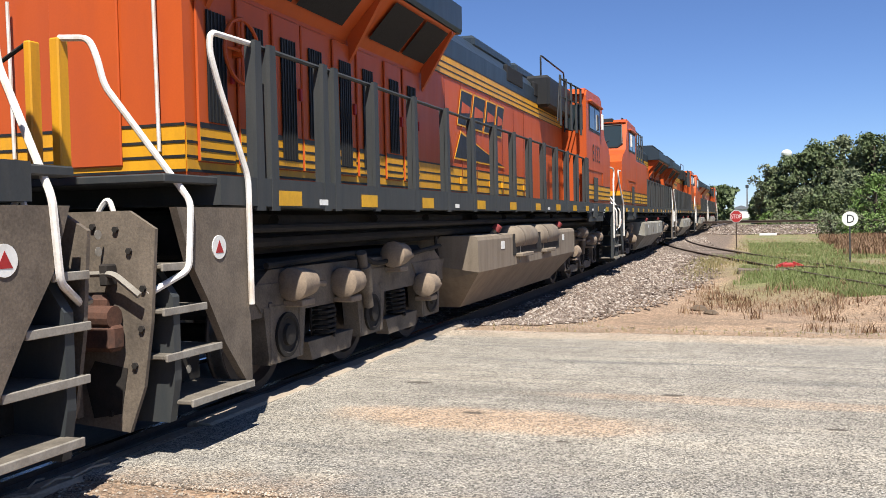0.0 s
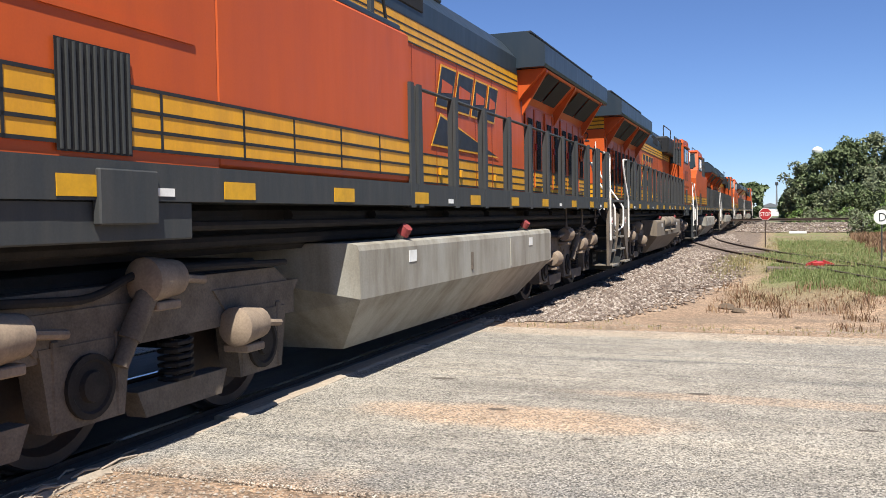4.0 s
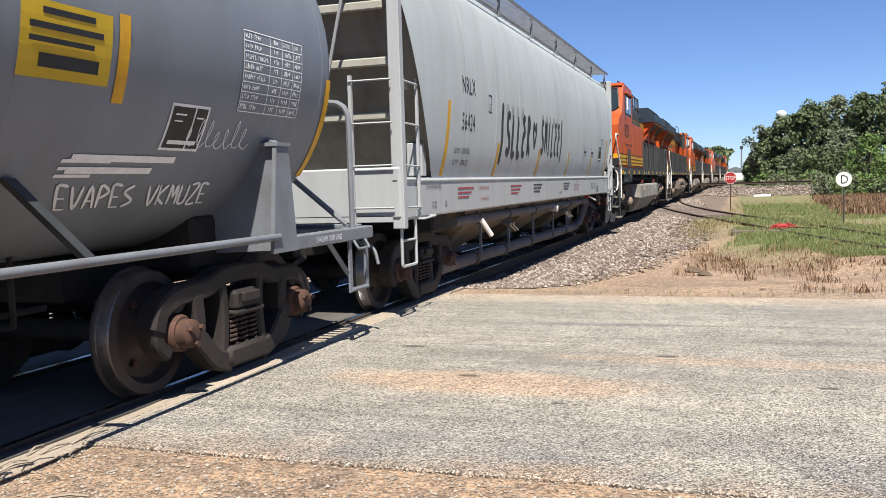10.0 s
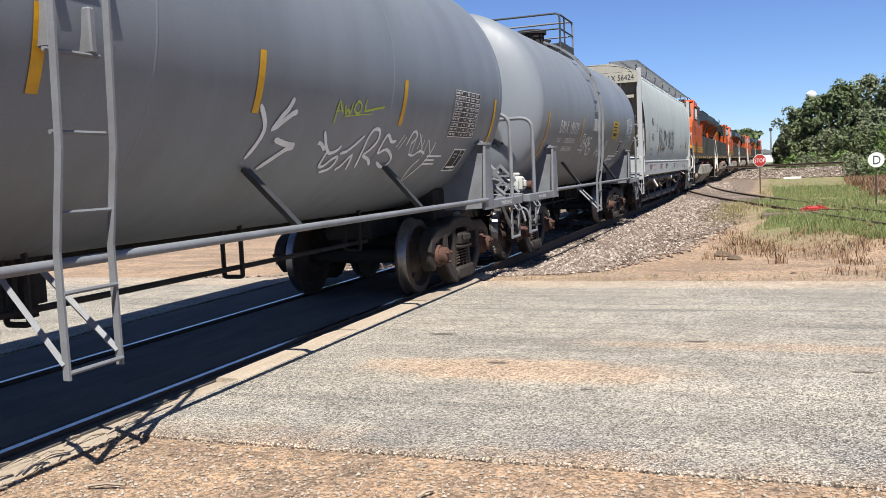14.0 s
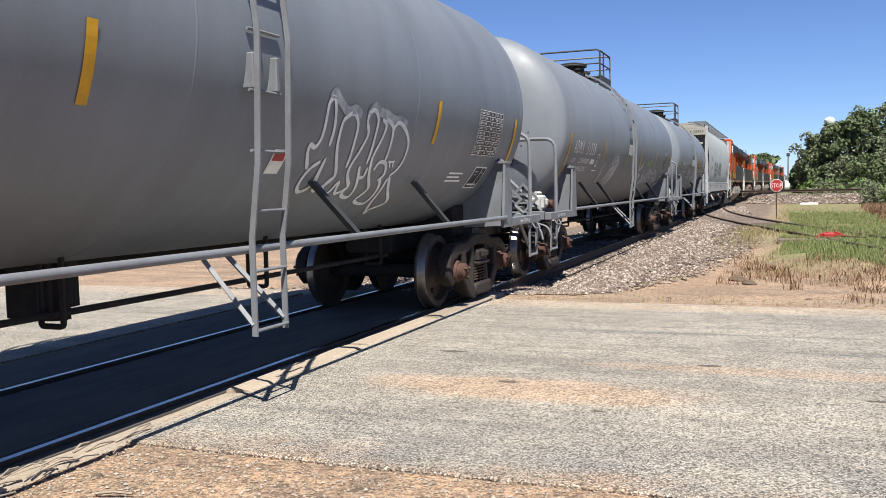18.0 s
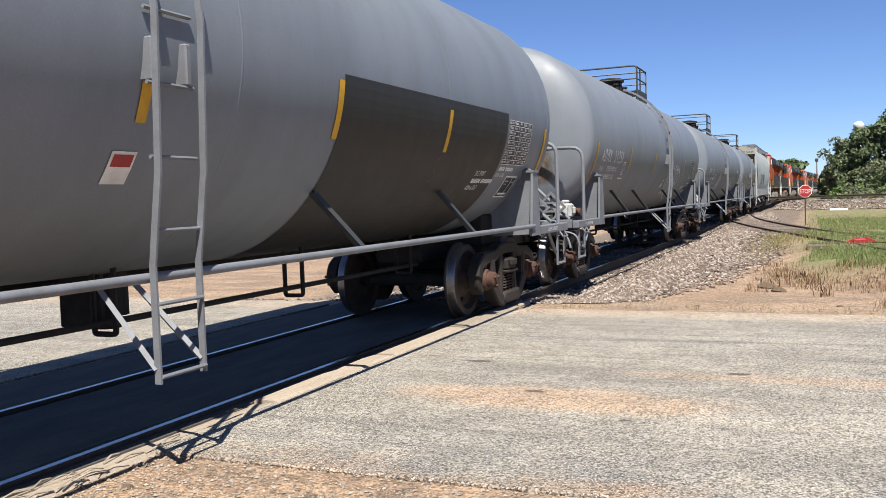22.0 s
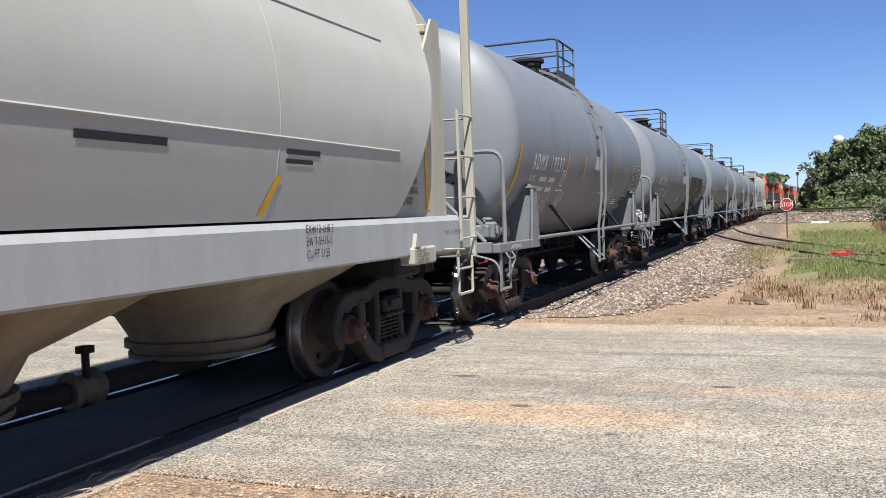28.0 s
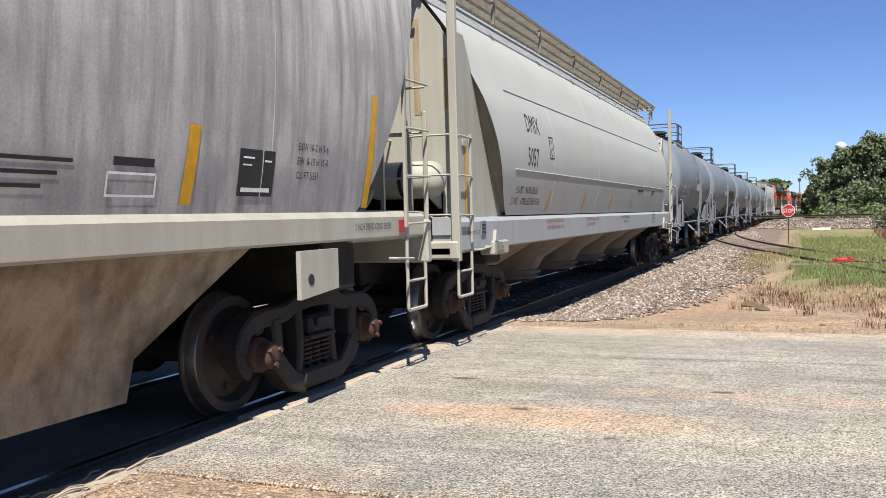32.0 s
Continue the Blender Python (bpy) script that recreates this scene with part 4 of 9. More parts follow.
M_WHEEL = material("rolled_wheel_steel", (0.062, 0.047, 0.04), 0.6, metal=0.1, second=(0.10, 0.062, 0.045), scale=4, amount=0.7, grain=0.08, third=(0.035, 0.03, 0.028), third_scale=3.0)
SHARED = {}


def freight_truck(car, y, parts, r=0.47):
    """A three-piece truck: bolster, two side frames, springs, bearing caps, two wheelsets."""
    if "truck" not in SHARED:
        s = Geo()

        def band(pts, wide, x0, x1):
            """A bent bar of the casting, wide in the plane of the frame."""
            line = rounded(pts, 5)
            rings = []
            for i, p in enumerate(line):
                a, c = Vector(line[max(i - 1, 0)]), Vector(line[min(i + 1, len(line) - 1)])
                d = (c - a).normalized()
                w, e = wide / 2, min(0.02, wide / 5)
                ring = [(x0, -w), (x0, w), (x1 - e, w), (x1, w - e), (x1, e - w), (x1 - e, -w)]
                rings.append([(x, p[0] - d.y * q, p[1] + d.x * q) for x, q in ring])
            s.loft(rings)
        band([(-1.13, 0.52), (-1.06, 0.66), (-0.86, 0.74), (-0.5, 0.76), (-0.25, 0.83), (0.25, 0.83), (0.5, 0.76), (0.86, 0.74), (1.06, 0.66), (1.13, 0.52)], 0.15, 0.96, 1.12)
        for k in (1, -1):
            band([(k * 1.12, 0.56), (k * 1.1, 0.42), (k * 1.0, 0.33)], 0.11, 0.957, 1.105)
            band([(k * 0.66, 0.72), (k * 0.64, 0.50), (k * 0.68, 0.36)], 0.14, 0.953, 1.13)
            band([(k * 0.72, 0.46), (k * 0.58, 0.32), (k * 0.42, 0.18), (k * 0.24, 0.13)], 0.17, 0.963, 1.135)
            band([(k * 0.29, 0.80), (k * 0.27, 0.5), (k * 0.31, 0.16)], 0.10, 0.949, 1.115)
            s.cyl((0.97, k * 0.889, 0.72), (1.10, k * 0.889, 0.72), 0.10, 14)
        s.box(0.93, 1.16, -0.30, 0.30, 0.08, 0.25, 0.03)
        sp = Geo().tube([(0.062 * math.cos(i * 0.7854), 0.062 * math.sin(i * 0.7854), 0.255 + 0.0049 * i) for i in range(57)], 0.014, 5)
        bo = Geo().box(-1.16, 1.16, -0.19, 0.19, 0.53, 0.70, 0.03).box(1.165, 1.20, -0.13, 0.13, 0.60, 0.68, 0.01).box(-1.18, 1.18, -0.22, 0.22, 0.50, 0.535, 0.01).cyl((0, 0, 0.7), (0, 0, 0.78), 0.2, 16)
        cap = Geo().turned((1.05, 0, 0), (1, 0, 0), [(-0.06, 0.14), (0.07, 0.14), (0.09, 0.125), (0.09, 0.11), (0.17, 0.105), (0.19, 0.085), (0.20, 0.04)], 18)
        for k in range(3):
            th = 0.5 + 2.094 * k
            cap.cyl((1.22, 0.075 * math.cos(th), 0.075 * math.sin(th)), (1.27, 0.075 * math.cos(th), 0.075 * math.sin(th)), 0.024, 6)
        br = Geo()
        for k in (1, -1):
            br.box(0.62, 0.92, k * 0.36 - 0.04, k * 0.36 + 0.04, 0.36, 0.52, 0.01).box(-0.92, -0.62, k * 0.36 - 0.04, k * 0.36 + 0.04, 0.36, 0.52, 0.01)
            br.cyl((-0.9, k * 0.34, 0.42), (0.9, k * 0.34, 0.42), 0.035, 8)
        SHARED["truck"] = [mesh("bolster", bo, M_TRUCK), mesh("side_frame", s, M_TRUCK, True), mesh("side_frame", Geo_mirror(s), M_TRUCK, True), mesh("coil_spring", sp, M_RUST_DK, True), mesh("bearing_cap", cap, M_RUST, True), mesh("brake_beam", br, M_UNDER_DK)]
    bo, s1, s2, sp, cap, br = SHARED["truck"]
    b = new("truck", bo)
    b.parent, b.location = car, (0, y, 0)
    for me in (s1, s2, br):
        o = new(me.name.split(".")[0], me)
        o.parent = b
    for x in (1.055, -1.055):
        for yy in (-0.15, 0.0, 0.15):
            o = new("coil_spring", sp)
            o.parent, o.location = b, (x, yy, 0)
    for k in (0.889, -0.889):
        for a in (0, math.pi):
            o = new("bearing_cap", cap)
            o.parent, o.location, o.rotation_euler = b, (0, k, r), (0, 0, a)
        parts.append(wheelset(car, y + k, r, SHARED))


def Geo_mirror(g):
    h = Geo()
    h.v = [(-x, y, z) for x, y, z in g.v]
    h.f = [tuple(reversed(q)) for q in g.f]
    return h


M_RUST_DK = material("dark_rusty_springs", (0.085, 0.05, 0.037), 0.85, second=(0.05, 0.035, 0.03), scale=9, amount=0.8, grain=0.1)


def coupler(car, y, s):
    """A knuckle coupler at an end, s = 1 or -1, and its air hose."""
    g = Geo().box(-0.1, 0.1, y - s * 0.75, y - s * 0.12, 0.74, 0.96, 0.02)
    g.prism([(-0.16, y - s * 0.15), (-0.18, y + s * 0.06), (-0.06, y + s * 0.1), (-0.04, y - s * 0.02), (0.06, y - s * 0.02), (0.10, y + s * 0.09), (0.16, y + s * 0.05), (0.14, y - s * 0.15)][::s], "z", 0.72, 0.99)
    part("coupler", g, M_UNDER, car)
    h = Geo().tube([(0.32, y - s * 0.55, 0.72), (0.34, y - s * 0.2, 0.66), (0.26, y + s * 0.05, 0.42), (0.1, y + s * 0.12, 0.36)], 0.03, 8, 0.15)
    part("air_hose", h, M_BLACK, car)


# ---- tank cars ----
M_VALVE = material("pale_valve_casting", (0.62, 0.62, 0.58), 0.6, second=(0.25, 0.24, 0.22), scale=8, amount=0.7, grain=0.06)


def cyl_place(R, zc, y0, side=1, lift=0.004):
    """A point on a lying tank: u along the car as one reads it, v up along the curve from the tank's waist."""
    def place(u, v):
        a = v / R
        return (side * (R + lift) * math.cos(a), y0 + side * u, zc + (R + lift) * math.sin(a))
    return place


def tank_words(car, text, high, y, v, R, zc, ink=None, squeeze=0.62, gap=1.12, label="", name="stencil", side=1):
    vs, fs = letters(text, high, squeeze, gap)
    if high > 0.16:
        vs, fs = cut_flat(vs, fs, 0.09)
    return painted(name, [(a, b + v) for a, b in vs], fs, cyl_place(R, zc, y, side), ink or M_INK_WHITE, car, label)


def tank_strip(car, y, v0, v1, R, zc, wide=0.10, side=1, ink=None, name="reflective_strip", lift=0.006):
    n = max(2, int((v1 - v0) / 0.08))
    vs, fs = [], []
    for i in range(n + 1):
        v = v0 + (v1 - v0) * i / n
        vs += [(0, v), (wide, v)]
    for i in range(n):
        fs.append((2 * i, 2 * i + 1, 2 * i + 3, 2 * i + 2))
    return painted(name, vs, fs, cyl_place(R, zc, y, side, lift), ink or M_STRIPE, car)


def tank_car(label, half, truck, R=1.5, zc=2.77, ladder=1.2, struts=(-4.75, -2.95, 1.55, 4.2), white_box=True):
    car = hub("tank_car", label, "tank car", "tank cars of the train")
    wheels = []
    end = half - 0.28           # end of the platform
    body = truck + (0.80 if truck < 5 else 0.62)   # where the heads begin
    prof = []
    for i in range(13):
        a = math.pi / 2 * i / 12
        prof.append((-body - 0.50 * math.cos(a), R * math.sin(a)))
    prof += [(-a, r) for a, r in reversed(prof[:13])]
    part("tank_shell", Geo().turned((0, 0, zc), (0, 1, 0), prof, 72), M_GREY_TANK, car, smooth=True)
    # dome, platform and rails on top, beside the ladder
    zt = zc + R
    yl = ladder
    part("manway", Geo().turned((0, yl + 0.72, zt - 0.05), (0, 0, 1), [(0, 0.30), (0.38, 0.30), (0.38, 0.36), (0.44, 0.36), (0.47, 0.3), (0.5, 0.1)], 24), M_UNDER_DK, car, smooth=True)
    deck = part("top_platform", Geo().box(-0.86, -0.80, yl, yl + 1.3, zt - 0.22, zt + 0.02), M_GREY_DK, car)
    part("platform_side", Geo().box(0.80, 0.86, yl, yl + 1.3, zt - 0.28, zt + 0.02), M_GREY_DK, deck)
    for i in range(7):
        part("platform_slat", Geo().box(0.42, 0.82, yl + 0.08 + 0.19 * i - 0.05, yl + 0.08 + 0.19 * i + 0.05, zt - 0.03, zt), M_GREY_DK, deck)
        part("platform_slat", Geo().box(-0.82, -0.42, yl + 0.08 + 0.19 * i - 0.05, yl + 0.08 + 0.19 * i + 0.05, zt - 0.03, zt), M_GREY_DK, deck)
    for y0 in (yl, yl + 1.32):
        r = Geo().tube([(0.84, y0, zt - 0.25), (0.84, y0, zt + 0.63), (-0.84, y0, zt + 0.63), (-0.84, y0, zt - 0.25)], 0.022, 8, 0.1)
        r.tube([(0.84, y0, zt + 0.30), (-0.84, y0, zt + 0.30)], 0.018, 6)
        if y0 > yl:
            part("top_rail", r, M_GREY_PIPE, car)
        else:
            part("top_rail", r, M_GREY_DK, car)
    for k in (1, -1):
        r = Geo().tube([(k * 0.84, yl + 0.02, zt + 0.60), (k * 0.84, yl + 1.30, zt + 0.60)], 0.02, 6).tube([(k * 0.84, yl + 0.02, zt + 0.30), (k * 0.84, yl + 1.30, zt + 0.30)], 0.018, 6)
        r.tube([(k * 0.84, yl + 0.45, zt - 0.2), (k * 0.84, yl + 0.45, zt + 0.60)], 0.02, 6)
        part("top_rail", r, M_GREY_DK, car)
    for yy in (yl + 0.3, yl + 1.15):
        part("relief_valve", Geo().cyl((0.25, yy, zt - 0.05), (0.25, yy, zt + 0.2), 0.09, 12).cyl((0.25, yy, zt + 0.2), (0.25, yy, zt + 0.24), 0.12, 12), M_UNDER_DK, car, smooth=True)
    # girth seams
    for yy in np.linspace(-body + 0.1, body - 0.1, 5 if truck > 5 else 4):
        part("weld_seam", Geo().turned((0, yy, zc), (0, 1, 0), [(-0.012, R), (0, R + 0.0035), (0.012, R)], 72), M_GREY_TANK, car, smooth=True)
    # ladders, both sides
    for k in (1, -1):
        y0, y1 = yl - 0.2, yl + 0.2
        arc = [(k * (R + 0.1) * math.cos(math.radians(a)), zc + (R + 0.1) * math.sin(math.radians(a))) for a in (0, 12, 24, 36, 48, 60, 72)]
        line = [(k * 1.58, 0.52), (k * 1.58, 1.2), (k * (R + 0.07), zc - 0.9)] + arc

        def stile(y):
            rings = []
            for i, (x, z) in enumerate(line):
                (xa, za), (xb, zb) = line[max(i - 1, 0)], line[min(i + 1, len(line) - 1)]
                n = Vector((zb - za, 0, xa - xb)).normalized() * 0.022 * k
                rings.append([(x - n.x, y - 0.008, z - n.z), (x + n.x, y - 0.008, z + n.z), (x + n.x, y + 0.008, z + n.z), (x - n.x, y + 0.008, z - n.z)])
            return Geo().loft(rings)
        lad = part("ladder", stile(y0), M_GREY_PIPE, car)
        part("ladder_stile", stile(y1), M_GREY_PIPE, lad)
        spots = [(1.60, z) for z in (0.56, 0.98, 1.40, 1.82, 2.24, 2.66)] + [((R + 0.1) * math.cos(math.radians(a)), zc + (R + 0.1) * math.sin(math.radians(a))) for a in (16, 31, 46, 61)]
        for x, z in spots:
            part("rung", Geo().tube([(k * x, y0, z), (k * x, y1, z)], 0.013, 6), M_GREY_PIPE, lad)
        for yy, yb in ((y0, y0 + 0.05), (y1, y1 - 0.05)):
            part("ladder_brace", Geo().tube([(k * 1.57, yy, 0.60), (k * 1.12, yb, 1.06)], 0.022, 4), M_GREY_PIPE, lad)
            part("ladder_plate", Geo().box(k * 1.48, k * 1.62, yb - 0.025, yb + 0.025, 2.25, 2.5, 0.01), M_GREY_PIPE, lad)
        # safety rail with its struts
        part("side_rail", Geo().tube([(k * 1.53, -truck + 0.1, 1.13), (k * 1.53, truck - 0.1, 1.13)], 0.03, 10), M_GREY_PIPE, car, smooth=True)
        for yy in [q + 0.12 for q in struts]:
            lean = 0.28
            z = 1.62
            xx = math.sqrt(R * R - (z - zc) ** 2)
            st = Geo().prism([(yy - 0.04, 1.13), (yy + 0.04, 1.13), (yy + 0.04 - lean, z), (yy - 0.04 - lean, z)], "x", k * 1.40, k * 1.46)
            st.v = [(k * (1.52 - (q[2] - 1.13) / (z - 1.13) * (1.52 - xx)) + (q[0] - k * 1.43), q[1], q[2]) for q in st.v]
            part("rail_strut", st, M_GREY_DK, car)
    # saddles and bolsters
    for s in (1, -1):
        for k in (1, -1):
            y = s * truck
            b = Geo().prism([(k * 0.5, 0.98), (k * 1.53, 1.02), (k * 1.53, 1.86), (k * 1.44, 1.92), (k * 1.30, 1.78), (k * 1.12, 1.55), (k * 0.8, 1.33), (k * 0.5, 1.22)][::k], "y", y - 0.05, y + 0.05)
            b.box(k * 1.20, k * 1.55, y - 0.11, y + 0.11, 1.86, 1.89)
            b.prism([(y - 0.2, 1.0), (y + 0.2, 1.0), (y + 0.10, 1.86), (y - 0.10, 1.86)], "x", k * 1.50, k * 1.535)
            part("bolster_plate", b, M_GREY_PIPE, car)
        part("saddle", Geo().box(-0.9, 0.9, s * truck - 0.35, s * truck + 0.35, 0.86, 1.34, 0.05), M_UNDER_DK, car)
        # stub sill and end platform
        part("stub_sill", Geo().box(-0.32, 0.32, s * (truck - 1.2), s * (half - 0.35), 0.72, 1.04, 0.02), M_UNDER_DK, car)
        part("end_sill", Geo().box(-1.41, 1.41, s * (end - 0.09), s * end, 1.0, 1.14, 0.01), M_GREY_PIPE, car)
        for k in (1, -1):
            part("side_channel", Geo().box(k * 1.42, k * 1.53, s * truck, s * end, 1.0, 1.12, 0.01), M_GREY_PIPE, car)
        gr = Geo()
        for i in range(9):
            yy = s * (truck + 0.7 + (end - truck - 0.8) * i / 8)
            gr.box(-1.42, 1.42, yy - 0.02, yy + 0.02, 1.07, 1.10)
        part("end_grating", gr, M_GREY_PIPE, car)
        # tall hand rail across the end and down both sides
        a = s * (truck + (1.38 if truck < 5 else 1.22))
        part("hand_rail", Geo().tube([(1.5, a, 0.98), (1.5, a, 2.33), (-1.5, a, 2.33), (-1.5, a, 0.98)], 0.03, 8, 0.2), M_GREY_PIPE, car, smooth=True)
        for k in (1, -1):
            part("rail_brace", Geo().tube([(k * 0.1, a, 2.24), (k * 1.32, a + s * 0.25, 1.14)], 0.028, 8), M_GREY_PIPE, car, smooth=True)
        part("rail_bracket", Geo().box(-0.14, 0.14, a - 0.04, a + 0.04, 1.95, 2.30, 0.01), M_BLACK, car)
        # sill steps at the corners
        for k in (1, -1):
            y0, y1 = s * (end - 0.12), s * (end - 0.50)
            part("grab_iron", Geo().tube([(k * 1.53, y0 - s * 0.1, 1.0), (k * 1.58, y0 - s * 0.1, 0.92), (k * 1.58, y1 + s * 0.02, 0.92), (k * 1.53, y1 + s * 0.02, 1.0)], 0.014, 6, 0.03), M_GREY_PIPE, car)
            step = part("sill_step", Geo().box(k * 1.485, k * 1.505, y0 - 0.035, y0 + 0.035, 0.50, 1.02), M_GREY_PIPE, car)
            part("step_post", Geo().box(k * 1.485, k * 1.505, y1 - 0.03, y1 + 0.03, 0.50, 1.02), M_GREY_PIPE, step)
            part("step_rung", Geo().tube([(k * 1.495, y0, 0.52), (k * 1.495, y1, 0.52)], 0.022, 6), M_GREY_PIPE, step)
            part("step_brace", Geo().tube([(k * 1.47, y1 - s * 0.42, 1.02), (k * 1.47, y1 + s * 0.02, 0.66)], 0.03, 4), M_GREY_PIPE, step)
            part("cut_lever", Geo().tube([(k * 0.3, s * (half - 0.3), 0.95), (k * 1.2, s * (half - 0.22), 0.98), (k * 1.5, s * (half - 0.2), 0.9), (k * 1.55, s * (half - 0.22), 0.72)], 0.018, 6, 0.1), M_GREY_PIPE, car)
        coupler(car, s * half, s)
        # placard holder: a flat diamond frame with two bars, on a stem
        yy = s * (end - 0.14) if truck > 5 or s < 0 else 4.86
        cx, cz, d, q = 1.03, 1.35, 0.26, 0.055
        ring = [[(cx + r * a, yy + h, cz + r * b) for a, b in ((0, 1), (1, 0), (0, -1), (-1, 0))] for r, h in ((d, 0.012), (d, -0.012), (d - q, -0.012), (d - q, 0.012), (d, 0.012))]
        holder = part("placard_holder", Geo().loft(ring, caps=False), M_GREY_PIPE, car)
        for h in (0.07, -0.07):
            part("placard_bar", Geo().box(cx - 0.15, cx + 0.15, yy - 0.008, yy + 0.008, cz + h - 0.017, cz + h + 0.017), M_GREY_PIPE, holder)
        part("placard_stem", Geo().box(cx - 0.02, cx + 0.02, yy - s * 0.03, yy - s * 0.013, 1.06, 1.55), M_GREY_DK, holder)
        freight_truck(car, s * truck, wheels)
    # brake gear on the rear platform: valve, pipes, wheel, reservoir
    s = -1
    vm = M_VALVE if white_box else M_GREY_PIPE
    vp = part("brake_valve", Geo().box(1.05, 1.26, -end + 0.56, -end + 0.76, 1.16, 1.40, 0.03), vm, car, "pale cast brake valve" if white_box else "")
    for q, (xa, xb, ya, yb, za, zb) in enumerate(((1.0, 1.22, 0.44, 0.55, 1.18, 1.36), (1.06, 1.24, 0.77, 0.86, 1.20, 1.38), (1.08, 1.2, 0.58, 0.74, 1.405, 1.46), (1.265, 1.31, 0.60, 0.72, 1.22, 1.34), (1.0, 1.045, 0.58, 0.7, 1.2, 1.3))):
        part("valve_cover", Geo().box(xa, xb, -end + ya, -end + yb, za, zb, 0.025), vm, vp)
    for q in range(5):
        part("cover_bolt", Geo().cyl((1.1 + 0.03 * (q % 2), -end + 0.47 + 0.09 * q, 1.40), (1.1 + 0.03 * (q % 2), -end + 0.47 + 0.09 * q, 1.435 + 0.012 * (q % 3)), 0.018, 6), vm, vp)
    part("slack_adjuster", Geo().turned((1.12, -end + 0.9, 1.26), (0, 1, 0), [(0, 0.05), (0.02, 0.11), (0.05, 0.11), (0.06, 0.07), (0.08, 0.11), (0.11, 0.11), (0.12, 0.05)], 14), vm, vp, smooth=True)
    part("valve_flange", Geo().cyl((1.1, -end + 1.08, 1.24), (1.3, -end + 1.08, 1.24), 0.075, 12).cyl((1.2, -end + 1.03, 1.24), (1.2, -end + 1.2, 1.24), 0.05, 10), M_RUST, car, smooth=True)
    part("retainer_pipe", Geo().tube([(1.0, -end + 0.62, 1.28), (0.7, -end + 0.8, 1.38), (0.2, -end + 0.84, 1.33), (-0.9, -end + 0.84, 1.33)], 0.02, 7, 0.12), M_GREY_PIPE, car, smooth=True)
    for k in range(4):
        part("brake_pipe", Geo().tube([(0.9 - 0.12 * k, -end + 0.6, 1.2 + 0.03 * k), (-0.2, -end + 0.5 + 0.08 * k, 1.18 + 0.03 * k), (-1.2, -end + 0.5 + 0.08 * k, 1.16 + 0.05 * k)], 0.016, 6, 0.1), M_GREY_PIPE, car)
    bw = Geo()
    c = Vector((-0.45, -end + 0.05, 1.75))
    ring = [c + Vector((0.24 * math.cos(i * math.pi / 10), 0, 0.24 * math.sin(i * math.pi / 10))) for i in range(21)]
    bw.tube(ring, 0.016, 6)
    for i in range(0, 20, 5):
        bw.tube([c, ring[i]], 0.012, 6)
    part("brake_wheel", bw, M_BLACK, car)
    part("brake_housing", Geo().box(-0.62, -0.28, -end + 0.08, -end + 0.3, 1.45, 2.05, 0.04), M_GREY_DK, car)
    part("reservoir", Geo().turned((-1.2, -end + 0.85, 1.22), (1, 0, 0), [(0, 0.05), (0.04, 0.14), (0.1, 0.16), (0.8, 0.16), (0.86, 0.14), (0.9, 0.05)], 18), M_GREY_PIPE, car, smooth=True)
    # rods and hangers under the tank
    rod = Geo().tube([(0.35, -truck + 1.4, 0.72), (0.35, truck - 1.4, 0.72)], 0.025, 8).tube([(-0.5, -truck + 1.0, 0.98), (-0.5, truck - 1.0, 0.98)], 0.04, 8)
    part("brake_rod", rod, M_UNDER_DK, car)
    for i in range(5):
        yy = -truck + 1.7 + i * (2 * truck - 3.4) / 4
        hb = Geo().tube([(0.25, yy - 0.09, 1.3), (0.25, yy - 0.09, 0.64), (0.45, yy - 0.09, 0.64), (0.45, yy - 0.09, 1.3)], 0.022, 6, 0.03)
        part("rod_hanger", hb, M_UNDER_DK, car)
    part("bottom_outlet", Geo().cyl((0, 0.3, 1.35), (0, 0.3, 0.72), 0.16, 14).cyl((0, 0.3, 0.74), (0, 0.3, 0.62), 0.10, 12).box(-0.2, 0.2, 0.02, 0.08, 0.66, 1.2, 0.01), M_UNDER_DK, car)
    part("brake_cylinder", Geo().turned((-0.3, -1.9, 0.95), (0, 1, 0), [(0, 0.06), (0.03, 0.16), (0.5, 0.16), (0.56, 0.08), (0.8, 0.03)], 14), M_UNDER_DK, car, smooth=True)
    return car, wheels, R, zc


